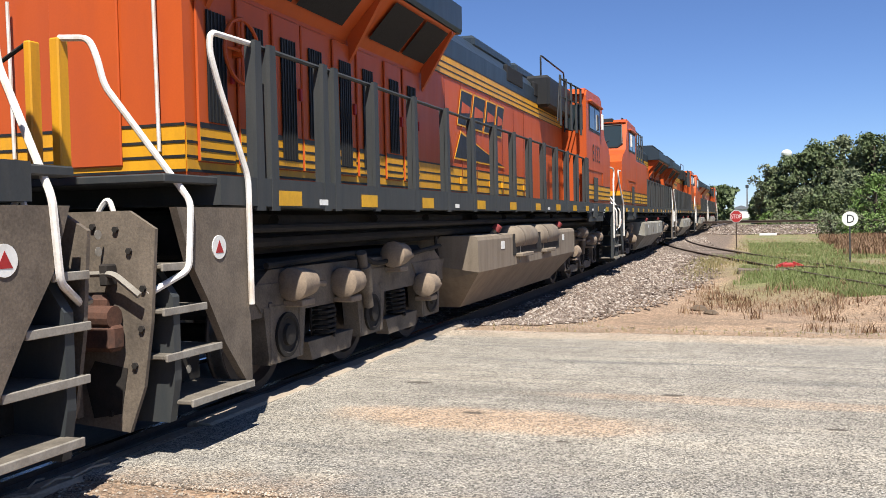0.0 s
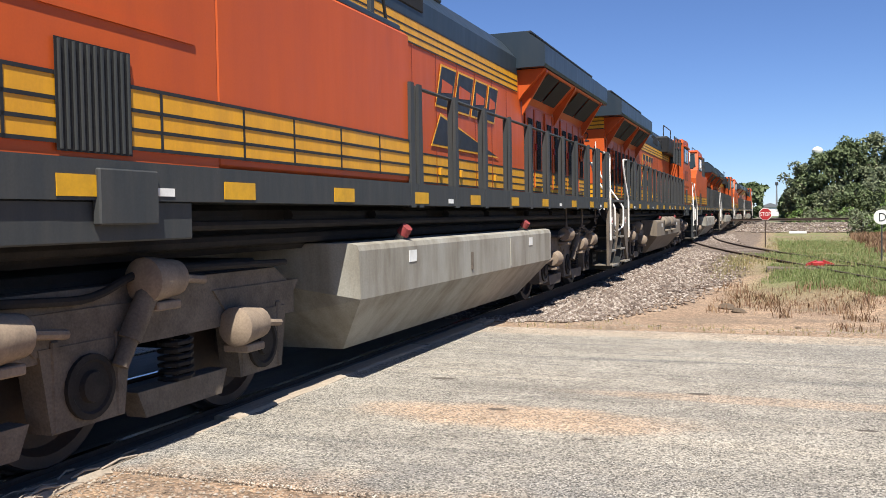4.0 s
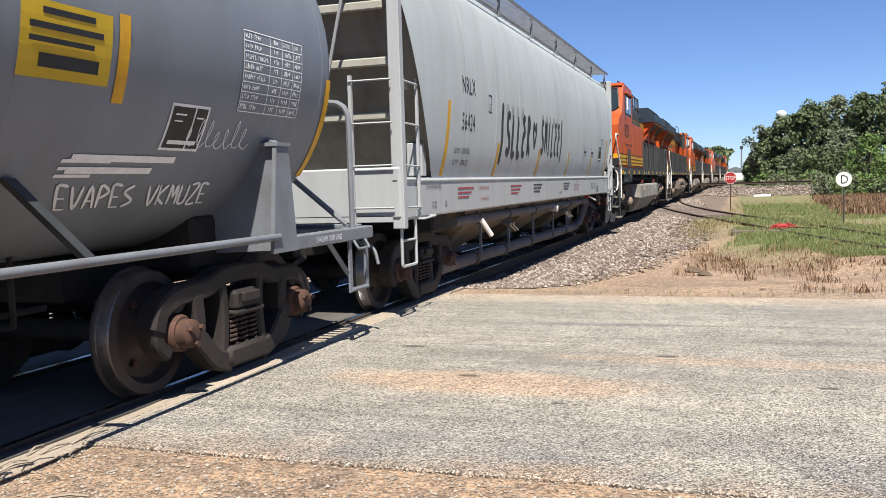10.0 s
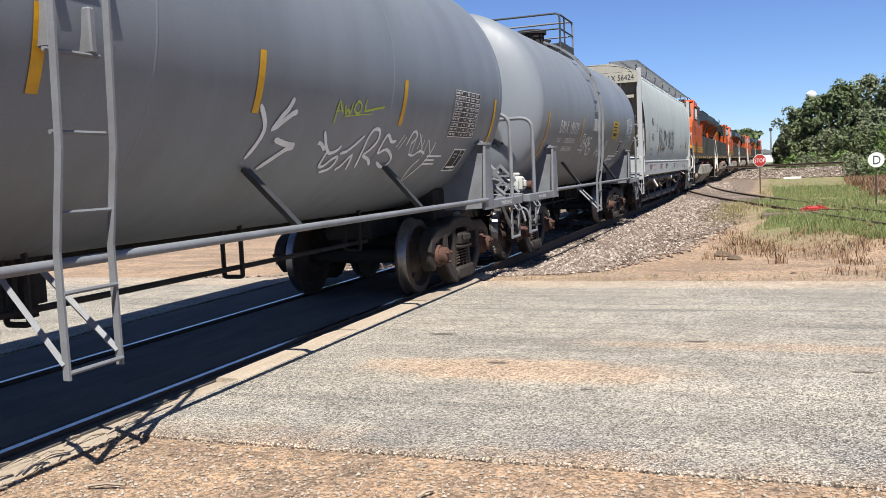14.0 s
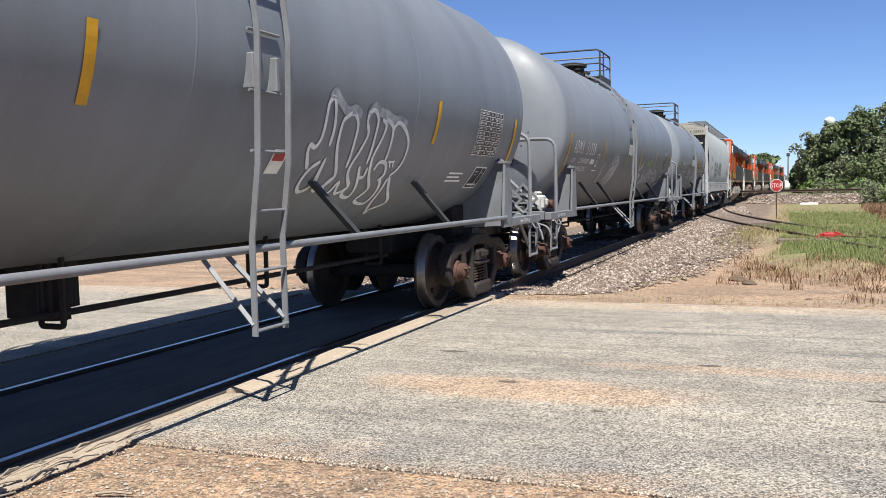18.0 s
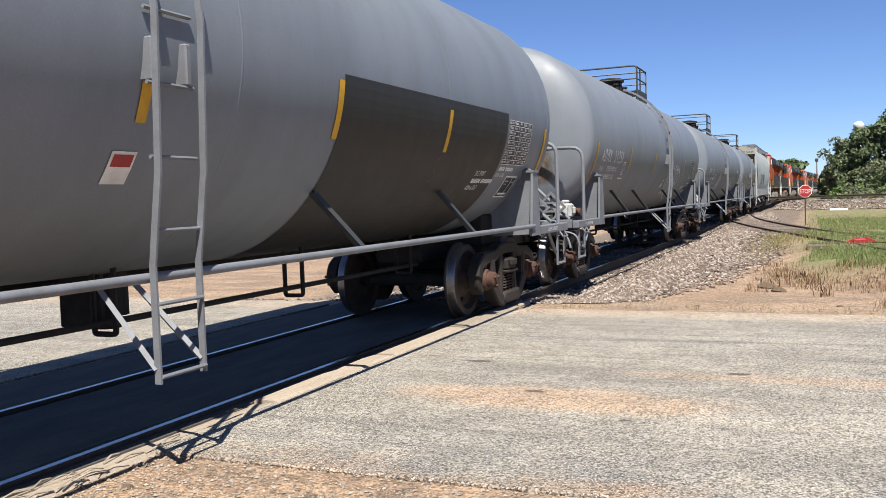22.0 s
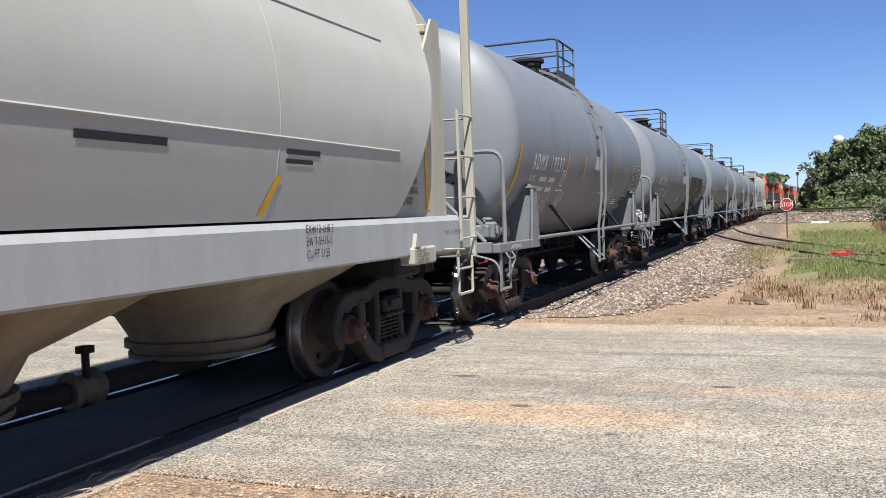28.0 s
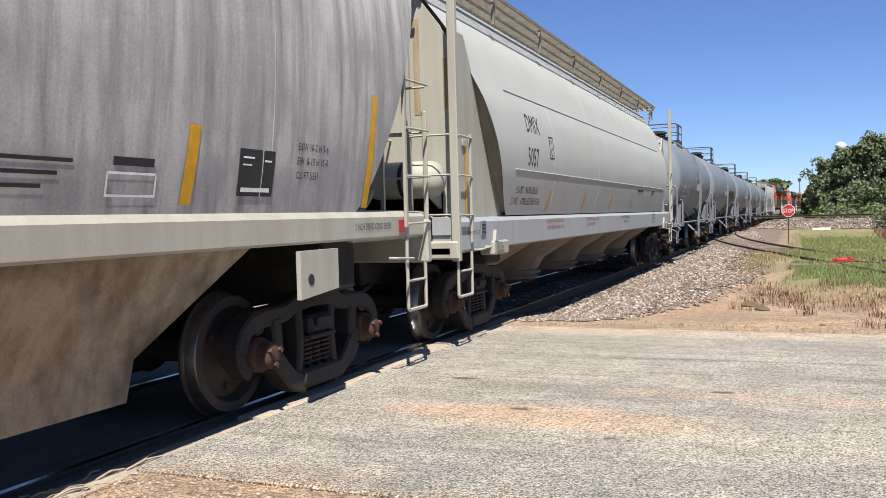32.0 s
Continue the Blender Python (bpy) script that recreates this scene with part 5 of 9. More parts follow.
def tank_table(car, y, v, R, zc, wide=1.0, high=0.62, rows=9, dark=M_BLACK):
    """A stencilled inspection table: dark ground, thin white lines, small entries that cannot be read."""
    tank_patch(car, y, v, y + wide, v + high, R, zc, dark, "table_ground", 0.004)
    flats = []
    cols = (0, 0.42 * wide, 0.63 * wide, 0.83 * wide, wide)
    h = high / rows
    rnd = random.Random(int(1000 * (y + 20)))
    for i in range(rows + 1):
        flats.append(bar(0, h * i - 0.0035, wide, h * i + 0.0035))
    for i in range(rows):
        top = i == rows - 1
        for c, (a, b) in enumerate(zip(cols, cols[1:])):
            if top and c > 1:
                flats.append(shifted(letters("QUALIFIED" if c == 2 else "DUE", 0.032, 0.5 if c == 2 else 0.75), a + 0.014, h * i + 0.3 * h))
                continue
            n = rnd.randint(9, 13) if c == 0 else (3 if c == 1 else 4)
            x = a + 0.02 if c == 0 else (a + b) / 2 - n * 0.0125
            for q in range(n):
                if c or q != n // 2:
                    low = h * i + h * 0.28
                    flats.append(bar(x, low, x + 0.006, low + h * 0.46))
                    flats.append(bar(x, low + h * rnd.choice((0.0, 0.2, 0.38)), x + 0.018, low + h * rnd.choice((0.0, 0.2, 0.38)) + 0.009))
                x += 0.0255
    for x in cols:
        flats.append(bar(x - 0.0035, 0, x + 0.0035, high))
    vs, fs = cut_flat(*joined(*flats), 0.08)
    painted("inspection_table", [(p, q + v) for p, q in vs], fs, cyl_place(R, zc, y, 1, 0.007), M_INK_WHITE, car)


def tank_patch(car, y0, v0, y1, v1, R, zc, ink, name="paint_patch", lift=0.005):
    n = max(2, int((v1 - v0) / 0.08))
    vs, fs = [], []
    for i in range(n + 1):
        v = v0 + (v1 - v0) * i / n
        vs += [(y0, v), (y1, v)]
    for i in range(n):
        fs.append((2 * i, 2 * i + 1, 2 * i + 3, 2 * i + 2))
    return painted(name, vs, fs, cyl_place(R, zc, 0, 1, lift), ink, car)


def tank_flats(car, flat, y, v, R, zc, ink, name, label="", lift=0.006):
    vs, fs = cut_flat(*flat, 0.09)
    return painted(name, [(a, b + v) for a, b in vs], fs, cyl_place(R, zc, y, 1, lift), ink, car, label)


# shade under the overhanging ends put into the colour; one roof walk shares it
M_SLOPE = material("dusty_slope_sheet_paint", (0.27, 0.25, 0.205), 0.8, second=(0.17, 0.14, 0.11), scale=2.0, amount=0.7, stretch=STREAK, grain=0.04)


def side_place(y0, prof, lift=0.004):
    """A point on a hopper's side: u along the car, v the height; prof gives x for a height."""
    def place(u, v):
        return (prof(v) + lift, y0 + u, v)
    return place


def outline(points):
    def x_at(z):
        for (xa, za), (xb, zb) in zip(points, points[1:]):
            if za <= z <= zb:
                return xa + (xb - xa) * (z - za) / (zb - za)
        return points[-1][0] if z > points[-1][1] else points[0][0]
    return x_at


def side_words(car, text, high, y, z, prof, ink, squeeze=0.75, gap=1.05, name="stencil", label=""):
    vs, fs = letters(text, high, squeeze, gap)
    if high > 0.16:
        vs, fs = cut_flat(vs, fs, 0.09)
    return painted(name, [(a, b + z) for a, b in vs], fs, side_place(y, prof), ink, car, label)


def side_flat(car, flat, y, z, prof, ink, name, label="", lift=0.004):
    vs, fs = cut_flat(*flat, 0.09)
    return painted(name, [(a, b + z) for a, b in vs], fs, side_place(y, prof, lift), ink, car, label)


def framed(text, w, h, ink_text=0.1):
    """A stencilled frame round a letter."""
    t = 0.018
    return joined(bar(0, 0, w, t), bar(0, h - t, w, h), bar(0, 0, t, h), bar(w - t, 0, w, h))


def consolidated(w=0.5, h=0.42):
    """The black two-field plate with light lines."""
    return joined(bar(0, 0, w * 0.62, h), bar(w * 0.66, 0, w, h)), joined(bar(0.04, h * 0.8, w * 0.4, h * 0.84), bar(0.04, h * 0.65, w * 0.34, h * 0.68), bar(w * 0.7, h * 0.75, w * 0.9, h * 0.79), bar(w * 0.64, 0, w * 0.655, h), bar(0.04, 0.03, w * 0.9, 0.06))


def covered_hopper(name, label, half, truck, side_pts, paint, sill_paint, end_paint, cut_top, cut_low, sill=(1.19, 1.57), cones=0, bays=3, roof_z=4.45, ribs=(), under=None, ladder_paint=None, posts=True, inset=0.32, end_high=None, lean=0.75, box_bays=False, post=0.07, post_top=0.0, walk_x=(0.62, 0.95, 1.28), tank_end=True):
    car = hub(name, label, "hopper car", "covered hoppers of the train")
    wheels = []
    curve = rounded(side_pts, 7)
    prof = outline(curve)
    zlo, zhi = curve[0][1], curve[-1][1]
    roof = [(curve[-1][0] * math.cos(a), zhi + (roof_z - zhi) * math.sin(a)) for a in (0.35, 0.7, 1.05, 1.35)]
    half_ring = curve + roof
    ring = half_ring + [(0, roof_z)] + [(-x, z) for x, z in reversed(half_ring)]

    def yend(z):
        t = max(0.0, min(1.0, (z - zlo) / (zhi - zlo)))
        return half - (cut_low + (cut_top - cut_low) * t ** lean)
    rings = [[(x, s * f * yend(z), z) for x, z in ring] for s, f in ((-1, 1), (-1, 0.5), (1, 0.0), (1, 0.5), (1, 1))]
    part("body", Geo().loft(rings, caps=False, closed=True), paint, car, smooth=True)
    # slope sheets closing the ends, set in a little
    for s in (1, -1):
        g = Geo()
        n = 10
        rows_ = []
        for i in range(n + 1):
            z = zlo + 0.05 + (zhi - 0.1 - zlo) * i / n
            y = s * (yend(z) - 0.05 - 0.02 * (i % 2))
            rows_.append([(-prof(z) + 0.02, y, z), (prof(z) - 0.02, y, z)])
        for a, b in zip(rows_, rows_[1:]):
            g.add([a[0], a[1], b[1], b[0]], [(0, 1, 2, 3)])
        part("slope_sheet", g, M_SLOPE, car)
        # stiffening ledges across the sheet
        for i in range(3):
            z = zlo + (zhi - zlo) * (0.3 + 0.22 * i)
            y = s * (yend(z) + 0.0)
            part("end_stiffener", Geo().box(-1.3, 1.3, y - 0.04, y + s * 0.09, z - 0.05, z + 0.05, 0.015), end_paint, car)
    # thin weld seams down the side
    for yy in ribs:
        for k in (1, -1):
            w = Geo().loft([[(k * (x + 0.0), yy - 0.010, z), (k * (x + 0.003), yy, z), (k * x, yy + 0.010, z)] for x, z in curve[3:-2]], caps=False, closed=False)
            part("weld_seam", w, paint, car)
    # side sills
    for k in (1, -1):
        x = k * (side_pts[0][0] + 0.06)
        z0, z1 = sill
        sl = Geo().prism([(k * 1.15, z0), (x - k * 0.02, z0), (x, z0 + 0.02), (x, z1 - 0.05), (x - k * 0.05, z1), (k * 1.15, z1 + 0.02)][::k], "y", -half + inset + 0.1, half - inset - 0.1)
        part("side_sill", sl, sill_paint, car)
        if inset > 0.5:
            part("sill_lip", Geo().box(x - k * 0.06, x + k * 0.012, -half + inset, half - inset, z1 - 0.05, z1 - 0.02, 0.008), sill_paint, car)
    # end frames: sills, corner posts, ladders
    lp = ladder_paint or sill_paint
    for s in (1, -1):
        e = s * (half - inset)
        ez = end_high or (sill[0] - 0.24, sill[1] - 0.02)
        part("end_sill", Geo().box(-1.5, 1.5, e - s * 0.12, e, ez[0], ez[1], 0.02), lp, car)
        part("stub_sill", Geo().box(-0.3, 0.3, s * (truck - 1.4), s * (half - 0.35), 0.72, 1.08, 0.02), M_UNDER_DK, car)
        part("bolster", Geo().box(-1.35, 1.35, s * truck - 0.3, s * truck + 0.3, 0.9, sill[0] + 0.04, 0.03), M_UNDER_DK, car)
        part("end_deck", Geo().box(-1.4, 1.4, s * (half - 1.9), e, sill[0] - 0.02, sill[0] + 0.05), lp, car)
        for k in (1, -1):
            px = k * 1.46
            if posts:
                part("corner_post", Geo().box(px - post, px + post, e - s * 2 * post, e - s * 0.02, sill[0] - 0.1, post_top or zhi + 0.12, 0.01), lp, car)
            else:
                part("corner_post", Geo().box(px - 0.05, px + 0.05, e - s * 0.11, e - s * 0.03, sill[0] - 0.1, zhi + 0.3, 0.01), lp, car)
            tall = 1.62 if posts else 1.6
            ya, yb = e - s * 0.06, e - s * (0.62 if posts else 0.5)
            first, gap = (0.14, 0.47) if posts or s > 0 else (0.43, 0.45)
            if not posts and s < 0:
                tall = 1.37
            lad = part("side_ladder", Geo().box(px + k * 0.02, px + k * 0.05, yb - 0.02, yb + 0.02, sill[0] + 0.1, sill[0] + tall), lp, car)
            end_lad = part("end_ladder", Geo().box(k * 0.92, k * 0.96, e - s * 0.01, e + s * 0.03, sill[0] - 0.05, sill[0] + tall if posts or s > 0 else zhi), lp, car)
            for i in range(int((tall - first) / gap + 0.05) + 1 if first > 0.2 else int(tall / 0.47) + 1):
                z = sill[0] + first + i * gap
                part("rung", Geo().tube([(px + k * 0.05, ya, z), (px + k * 0.05, yb, z - 0.01)], 0.013, 6), lp, lad)
                part("rung", Geo().tube([(k * 0.93, e + s * 0.04, z), (k * 1.44, e + s * 0.04, z)], 0.013, 6), lp, end_lad)
            y0, y1 = e - s * 0.10, e - s * 0.55
            step = part("sill_step", Geo().tube([(px, y0, sill[0]), (px, y0, 0.60), (px, y1, 0.60), (px, y1, sill[0])], 0.018, 6, 0.03), lp, car)
            part("rung", Geo().tube([(px, y0, 0.89), (px, y1, 0.89)], 0.015, 6), lp, step)
            part("grab_iron", Geo().tube([(px + k * 0.02, y1 - s * 0.05, 1.12), (px + k * 0.1, y1 - s * 0.05, 1.12), (px + k * 0.1, y1 - s * 0.45, 1.14), (px + k * 0.02, y1 - s * 0.45, 1.14)], 0.014, 6, 0.03), lp, car)
            if posts:
                part("diagonal_brace", Geo().tube([(k * 0.95, e, zhi - 0.3), (k * 0.35, e - s * 0.3, sill[1] + 0.5)], 0.02, 6), lp, car)
        coupler(car, s * half, s)
        freight_truck(car, s * truck, wheels)
    # roof walk of open grating
    for k in (1, -1):
        rw = Geo()
        pitch = 0.1 if posts else 0.06
        n = int((half - 0.6) * 2 / pitch)
        z = roof_z + 0.06
        for x in walk_x:
            rw.box(k * x - 0.012, k * x + 0.012, -half + 0.6, half - 0.6, z - 0.03, z + 0.02)
        for i in range(n + 1):
            yy = -half + 0.6 + pitch * i
            rw.box(k * walk_x[0], k * walk_x[-1], yy - 0.006, yy + 0.006, z, z + 0.015)
        for i in range(8):
            yy = -half + 0.9 + i * (2 * half - 1.8) / 7
            rw.box(k * (walk_x[-1] - 0.08), k * (walk_x[-1] - 0.04), yy - 0.03, yy + 0.03, zhi - 0.02, z - 0.02)
        part("roof_walk", rw, M_GREY_PIPE if posts else M_SLOPE, car)
    for i in range(5):
        yy = -half * 0.75 + i * half * 0.375
        part("roof_hatch", Geo().turned((0, yy, roof_z - 0.02), (0, 0, 1), [(0, 0.36), (0.1, 0.36), (0.14, 0.3), (0.16, 0.05)], 18), paint, car, smooth=True)
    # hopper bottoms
    # the default colour is cream already darkened for shade below the body
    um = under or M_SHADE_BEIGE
    if cones:
        span = 2 * truck - 0.42
        for i in range(cones):
            yy = -span / 2 + span * (i + 0.5) / cones
            w = span / cones / 2 * 0.98
            g = Geo()
            rows = []
            for z, rx, ry, square in ((sill[0] + 0.08, 1.30, w, 0.28), (0.98, 1.06, w * 0.86, 0.55), (0.74, 0.74, 0.74, 1.0), (0.50, 0.60, 0.60, 1.0)):
                rows.append([(math.copysign(abs(math.cos(q)) ** square, math.cos(q)) * rx, yy + math.copysign(abs(math.sin(q)) ** square, math.sin(q)) * ry, z) for q in (2 * math.pi * (j + 0.5) / 28 for j in range(28))])
            g.loft(rows)
            cone = part("hopper_cone", g, um, car, smooth=True)
            part("outlet_flange", Geo().turned((0, yy, 0.48), (0, 0, -1), [(-0.04, 0.67), (0.02, 0.67), (0.02, 0.60), (0.07, 0.60), (0.07, 0.64), (0.11, 0.64), (0.18, 0.2)], 26), M_UNDER, cone, smooth=True)
        part("outlet_pipe", Geo().tube([(0, -truck + 1.6, 0.30), (0, truck - 1.6, 0.30)], 0.085, 10), M_UNDER_DK, car, smooth=True)
        for i in range(cones - 1):
            yy = -span / 2 + span * (i + 1) / cones
            pv = part("outlet_valve", Geo().turned((0, yy, 0.30), (0, 1, 0), [(-0.16, 0.12), (-0.12, 0.15), (-0.08, 0.11), (0.08, 0.11), (0.12, 0.15), (0.16, 0.12)], 14), M_UNDER, car, smooth=True)
            part("valve_stem", Geo().cyl((0.05, yy, 0.38), (0.05, yy, 0.62), 0.03, 8).cyl((0.05, yy, 0.58), (0.05, yy, 0.63), 0.07, 10), M_UNDER_DK, pv)
    else:
        span = 2 * truck - 2.4
        for i in range(bays):
            yy = -span / 2 + span * (i + 0.5) / bays
            w = span / bays / 2
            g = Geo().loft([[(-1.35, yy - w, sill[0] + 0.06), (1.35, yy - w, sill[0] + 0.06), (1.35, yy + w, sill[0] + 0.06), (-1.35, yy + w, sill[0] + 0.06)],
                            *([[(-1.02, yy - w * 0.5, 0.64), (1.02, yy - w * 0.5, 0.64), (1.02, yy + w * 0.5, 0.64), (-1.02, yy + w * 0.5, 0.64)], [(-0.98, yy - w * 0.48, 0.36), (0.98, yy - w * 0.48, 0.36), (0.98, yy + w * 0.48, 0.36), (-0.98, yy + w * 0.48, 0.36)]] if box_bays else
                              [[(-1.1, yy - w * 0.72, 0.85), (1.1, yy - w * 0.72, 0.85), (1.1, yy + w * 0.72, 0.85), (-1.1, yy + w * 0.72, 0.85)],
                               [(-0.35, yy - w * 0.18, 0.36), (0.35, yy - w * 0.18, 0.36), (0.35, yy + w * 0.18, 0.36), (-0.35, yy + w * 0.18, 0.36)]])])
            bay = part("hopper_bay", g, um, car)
            part("outlet_gate", Geo().box(-0.5, 0.5, yy - 0.3, yy + 0.3, 0.28, 0.38, 0.02).cyl((-0.6, yy + 0.2, 0.33), (0.75, yy + 0.2, 0.33), 0.03, 8), M_UNDER_DK, bay)
    if tank_end:
        part("brake_reservoir", Geo().turned((-0.5, -half + 1.15, sill[1] + 0.42), (1, 0, 0), [(0, 0.06), (0.05, 0.2), (0.12, 0.24), (0.9, 0.24), (0.98, 0.2), (1.02, 0.06)], 20), lp, car, smooth=True)
    part("brake_valve", Geo().box(0.2, 0.55, -half + 0.75, -half + 1.0, sill[0] + 0.08, sill[0] + 0.45, 0.03).cyl((0.1, -half + 0.85, sill[0] + 0.3), (0.7, -half + 0.85, sill[0] + 0.3), 0.06, 10), M_UNDER, car)
    return car, wheels, prof, half


def body_strip(car, y, z0, z1, prof, lean=0.0, wide=0.11):
    n = 6
    vs, fs = [], []
    for i in range(n + 1):
        t = i / n
        vs += [(lean * t, z0 + (z1 - z0) * t), (wide + lean * t, z0 + (z1 - z0) * t)]
    for i in range(n):
        fs.append((2 * i, 2 * i + 1, 2 * i + 3, 2 * i + 2))
    painted("reflective_strip", vs, fs, side_place(y, prof, 0.005), M_STRIPE, car)

# ---- locomotives ----
def loco(label, number="", close=True, logo=True, tanks=False, chain=False, inset=0.0):
    """A six-axle road locomotive, cab at +y, 21.3 m long, built whole on both sides."""
    H = 10.65
    car = hub("locomotive", label, "locomotive", "locomotives at the head of the train")
    wheels = []
    DECK = 1.87
    # frame and walkway
    fr = Geo().prism([(-9.9, DECK), (9.9, DECK), (9.9, 1.66), (8.0, 1.64), (-8.2, 1.64), (-9.9, 1.66)][::-1], "x", -1.53, 1.53)
    part("frame", fr, M_GREY_DK, car)
    part("underframe", Geo().box(-1.0, 1.0, -9.6, 9.6, 1.25, 1.64, 0.04), M_UNDER_DK, car)
    for k in (1, -1):
        for i in range(9):
            y = -8.6 + i * 1.9 + (i % 2) * 0.25
            part("under_pipe", Geo().cyl((k * 1.2, y, 1.55), (k * 1.2, y + 1.4, 1.55), 0.05, 8), M_UNDER_DK, car)
        part("under_pipe", Geo().tube([(k * 1.3, -9.2, 1.48), (k * 1.3, 9.0, 1.48)], 0.035, 8), M_UNDER_DK, car)
        part("under_pipe", Geo().tube([(k * 1.12, -9.0, 1.36), (k * 1.12, 8.8, 1.36)], 0.05, 8), M_UNDER_DK, car)
        for y in (-8.9, -7.3, -5.6, -3.4, -1.6, 0.2, 2.0, 3.8, 5.4, 6.9, 8.6):
            part("frame_reflector", Geo().box(k * 1.532, k * 1.537, y - 0.19, y + 0.19, 1.66, 1.78), M_STRIPE, car)
        for y in (-8.3, -4.5, 1.1, 6.2, 8.1):
            part("frame_label", Geo().box(k * 1.532, k * 1.536, y - 0.08, y + 0.08, 1.67, 1.72), M_WHITE, car)
    # long hood
    hx = 0.93
    hood = Geo().prism([(-hx, DECK), (-hx, 3.82), (-hx + 0.02, 3.9), (hx - 0.02, 3.9), (hx, 3.82), (hx, DECK)], "y", -9.45, 5.5)
    part("hood", hood, M_ORANGE, car)
    top = Geo().prism([(-hx, 3.9), (-hx - 0.01, 4.2), (-hx + 0.25, 4.5), (hx - 0.25, 4.5), (hx + 0.01, 4.2), (hx, 3.9)], "y", -3.9, 5.5)
    part("hood_roof", top, M_BLUE, car)
    if close:
        for y0, y1 in ((-0.9, 1.6), (2.0, 4.6)):
            part("roof_housing", Geo().box(-0.72, 0.72, y0, y1, 4.45, 4.66, 0.05), M_BLUE, car)
        part("exhaust_stack", Geo().box(-0.3, 0.3, -1.6, -0.95, 4.45, 4.62, 0.03), M_BLACK, car)
    # yellow bands with fine dark lines
    for k in (1, -1):
        lo = Geo().box(k * (hx + 0.002), k * (hx + 0.008), -9.45, 2.2, 1.94, 2.30)
        part("yellow_band", lo, M_YELLOW, car)
        up = Geo().box(k * (hx + 0.002), k * (hx + 0.008), -3.9, 5.5, 3.62, 3.92)
        part("upper_yellow_band", up, M_YELLOW, car)
        ln = Geo()
        for z in (1.95, 2.06, 2.175, 2.31):
            ln.box(k * (hx + 0.009), k * (hx + 0.012), -9.45, 2.2, z - 0.011, z + 0.011)
        for z in (3.63, 3.72, 3.81, 3.92):
            ln.box(k * (hx + 0.009), k * (hx + 0.012), -3.9, 5.5, z - 0.009, z + 0.009)
        part("pin_stripes", ln, M_BLACK, car)
    # radiator section with flared wings
    part("radiator_base", Geo().prism([(-hx, 3.5), (-1.0, 3.6), (-1.40, 4.02), (1.40, 4.02), (1.0, 3.6), (hx, 3.5)], "y", -9.35, -4.0), M_ORANGE, car)
    wing = Geo().prism([(-1.42, 4.03), (-1.44, 4.08), (-1.44, 4.40), (-1.12, 4.64), (1.12, 4.64), (1.44, 4.40), (1.44, 4.08), (1.42, 4.03)], "y", -9.75, -3.85)
    part("radiator_wing", wing, M_BLUE, car)
    if close:
        for k in (1, -1):
            for y0, y1 in ((-9.0, -7.9), (-7.8, -6.8), (-6.1, -5.2), (-5.1, -4.3)):
                g = Geo().add([(k * 1.03, y0, 3.60), (k * 1.03, y1, 3.60), (k * 1.38, y1, 3.97), (k * 1.38, y0, 3.97)], [(0, 1, 2, 3)])
                g.v = [(x + k * 0.012, y, z - 0.012) for x, y, z in g.v]
                part("radiator_screen", g, M_SCREEN, car)
            for y in (-9.15, -6.45, -4.15):
                b = Geo().prism([(k * 0.95, 3.25), (k * 1.40, 3.97), (k * 1.40, 4.02), (k * 0.95, 3.6)][::k], "y", y - 0.03, y + 0.03)
                part("wing_bracket", b, M_ORANGE, car)
        part("roof_fan_rail", Geo().box(-1.15, 1.15, -9.5, -4.1, 4.64, 4.70, 0.02), M_BLACK, car)
        # doors with long black louvres
        for k in (1, -1):
            for i, y in enumerate((-9.05, -8.45, -7.85, -7.3, -6.6, -6.0, -5.2, -4.6)):
                dr = part("hood_door", Geo().box(k * (hx + 0.004), k * (hx + 0.03), y - 0.26, y + 0.26, 2.02, 3.45, 0.01), M_ORANGE, car)
                part("louvre", Geo().box(k * (hx + 0.0385), k * (hx + 0.0415), y - 0.14, y + 0.14, 2.12 if i % 3 else 2.35, 3.25), M_SCREEN, dr)
                part("door_latch", Geo().box(k * (hx + 0.03), k * (hx + 0.06), y + 0.2, y + 0.24, 2.7, 2.82, 0.005), M_RED, dr)
                part("yellow_skirt", Geo().box(k * (hx + 0.031), k * (hx + 0.034), y - 0.25, y + 0.25, 2.03, 2.30), M_YELLOW, dr)
                for z in (2.045, 2.12, 2.21, 2.315):
                    part("skirt_line", Geo().box(k * (hx + 0.0345), k * (hx + 0.0375), y - 0.25, y + 0.25, z - (0.012 if z < 2.3 else 0.022), z + (0.012 if z < 2.3 else 0.022)), M_BLACK, dr)
                ribs = Geo()
                for j in range(6):
                    ribs.box(k * (hx + 0.038), k * (hx + 0.05), y - 0.125 + 0.05 * j - 0.006, y - 0.125 + 0.05 * j + 0.006, 2.12 if i % 3 else 2.35, 3.25)
                part("louvre_ribs", ribs, M_BLACK, dr)
            for i, y in enumerate((-3.2, -2.4, -1.6, -0.8, 0.0, 0.8, 1.6)):
                ds = part("hood_seam", Geo().box(k * (hx + 0.012), k * (hx + 0.016), y - 0.006, y + 0.006, 1.95, 3.62), M_SEAM, car)
                part("door_latch", Geo().box(k * (hx + 0.012), k * (hx + 0.04), y - 0.15, y - 0.07, 2.06, 2.16, 0.005), M_YELLOW, ds)
            for y0, y1 in ((0.4, 1.6), (2.6, 3.9)):
                part("roof_vent", Geo().box(k * (hx - 0.06), k * (hx + 0.02), y0, y1, 4.05, 4.35, 0.02), M_SCREEN, car)
    # rear end of the hood
    rr = Geo().box(-0.42, -0.02, -9.475, -9.455, 2.0, 3.6, 0.01)
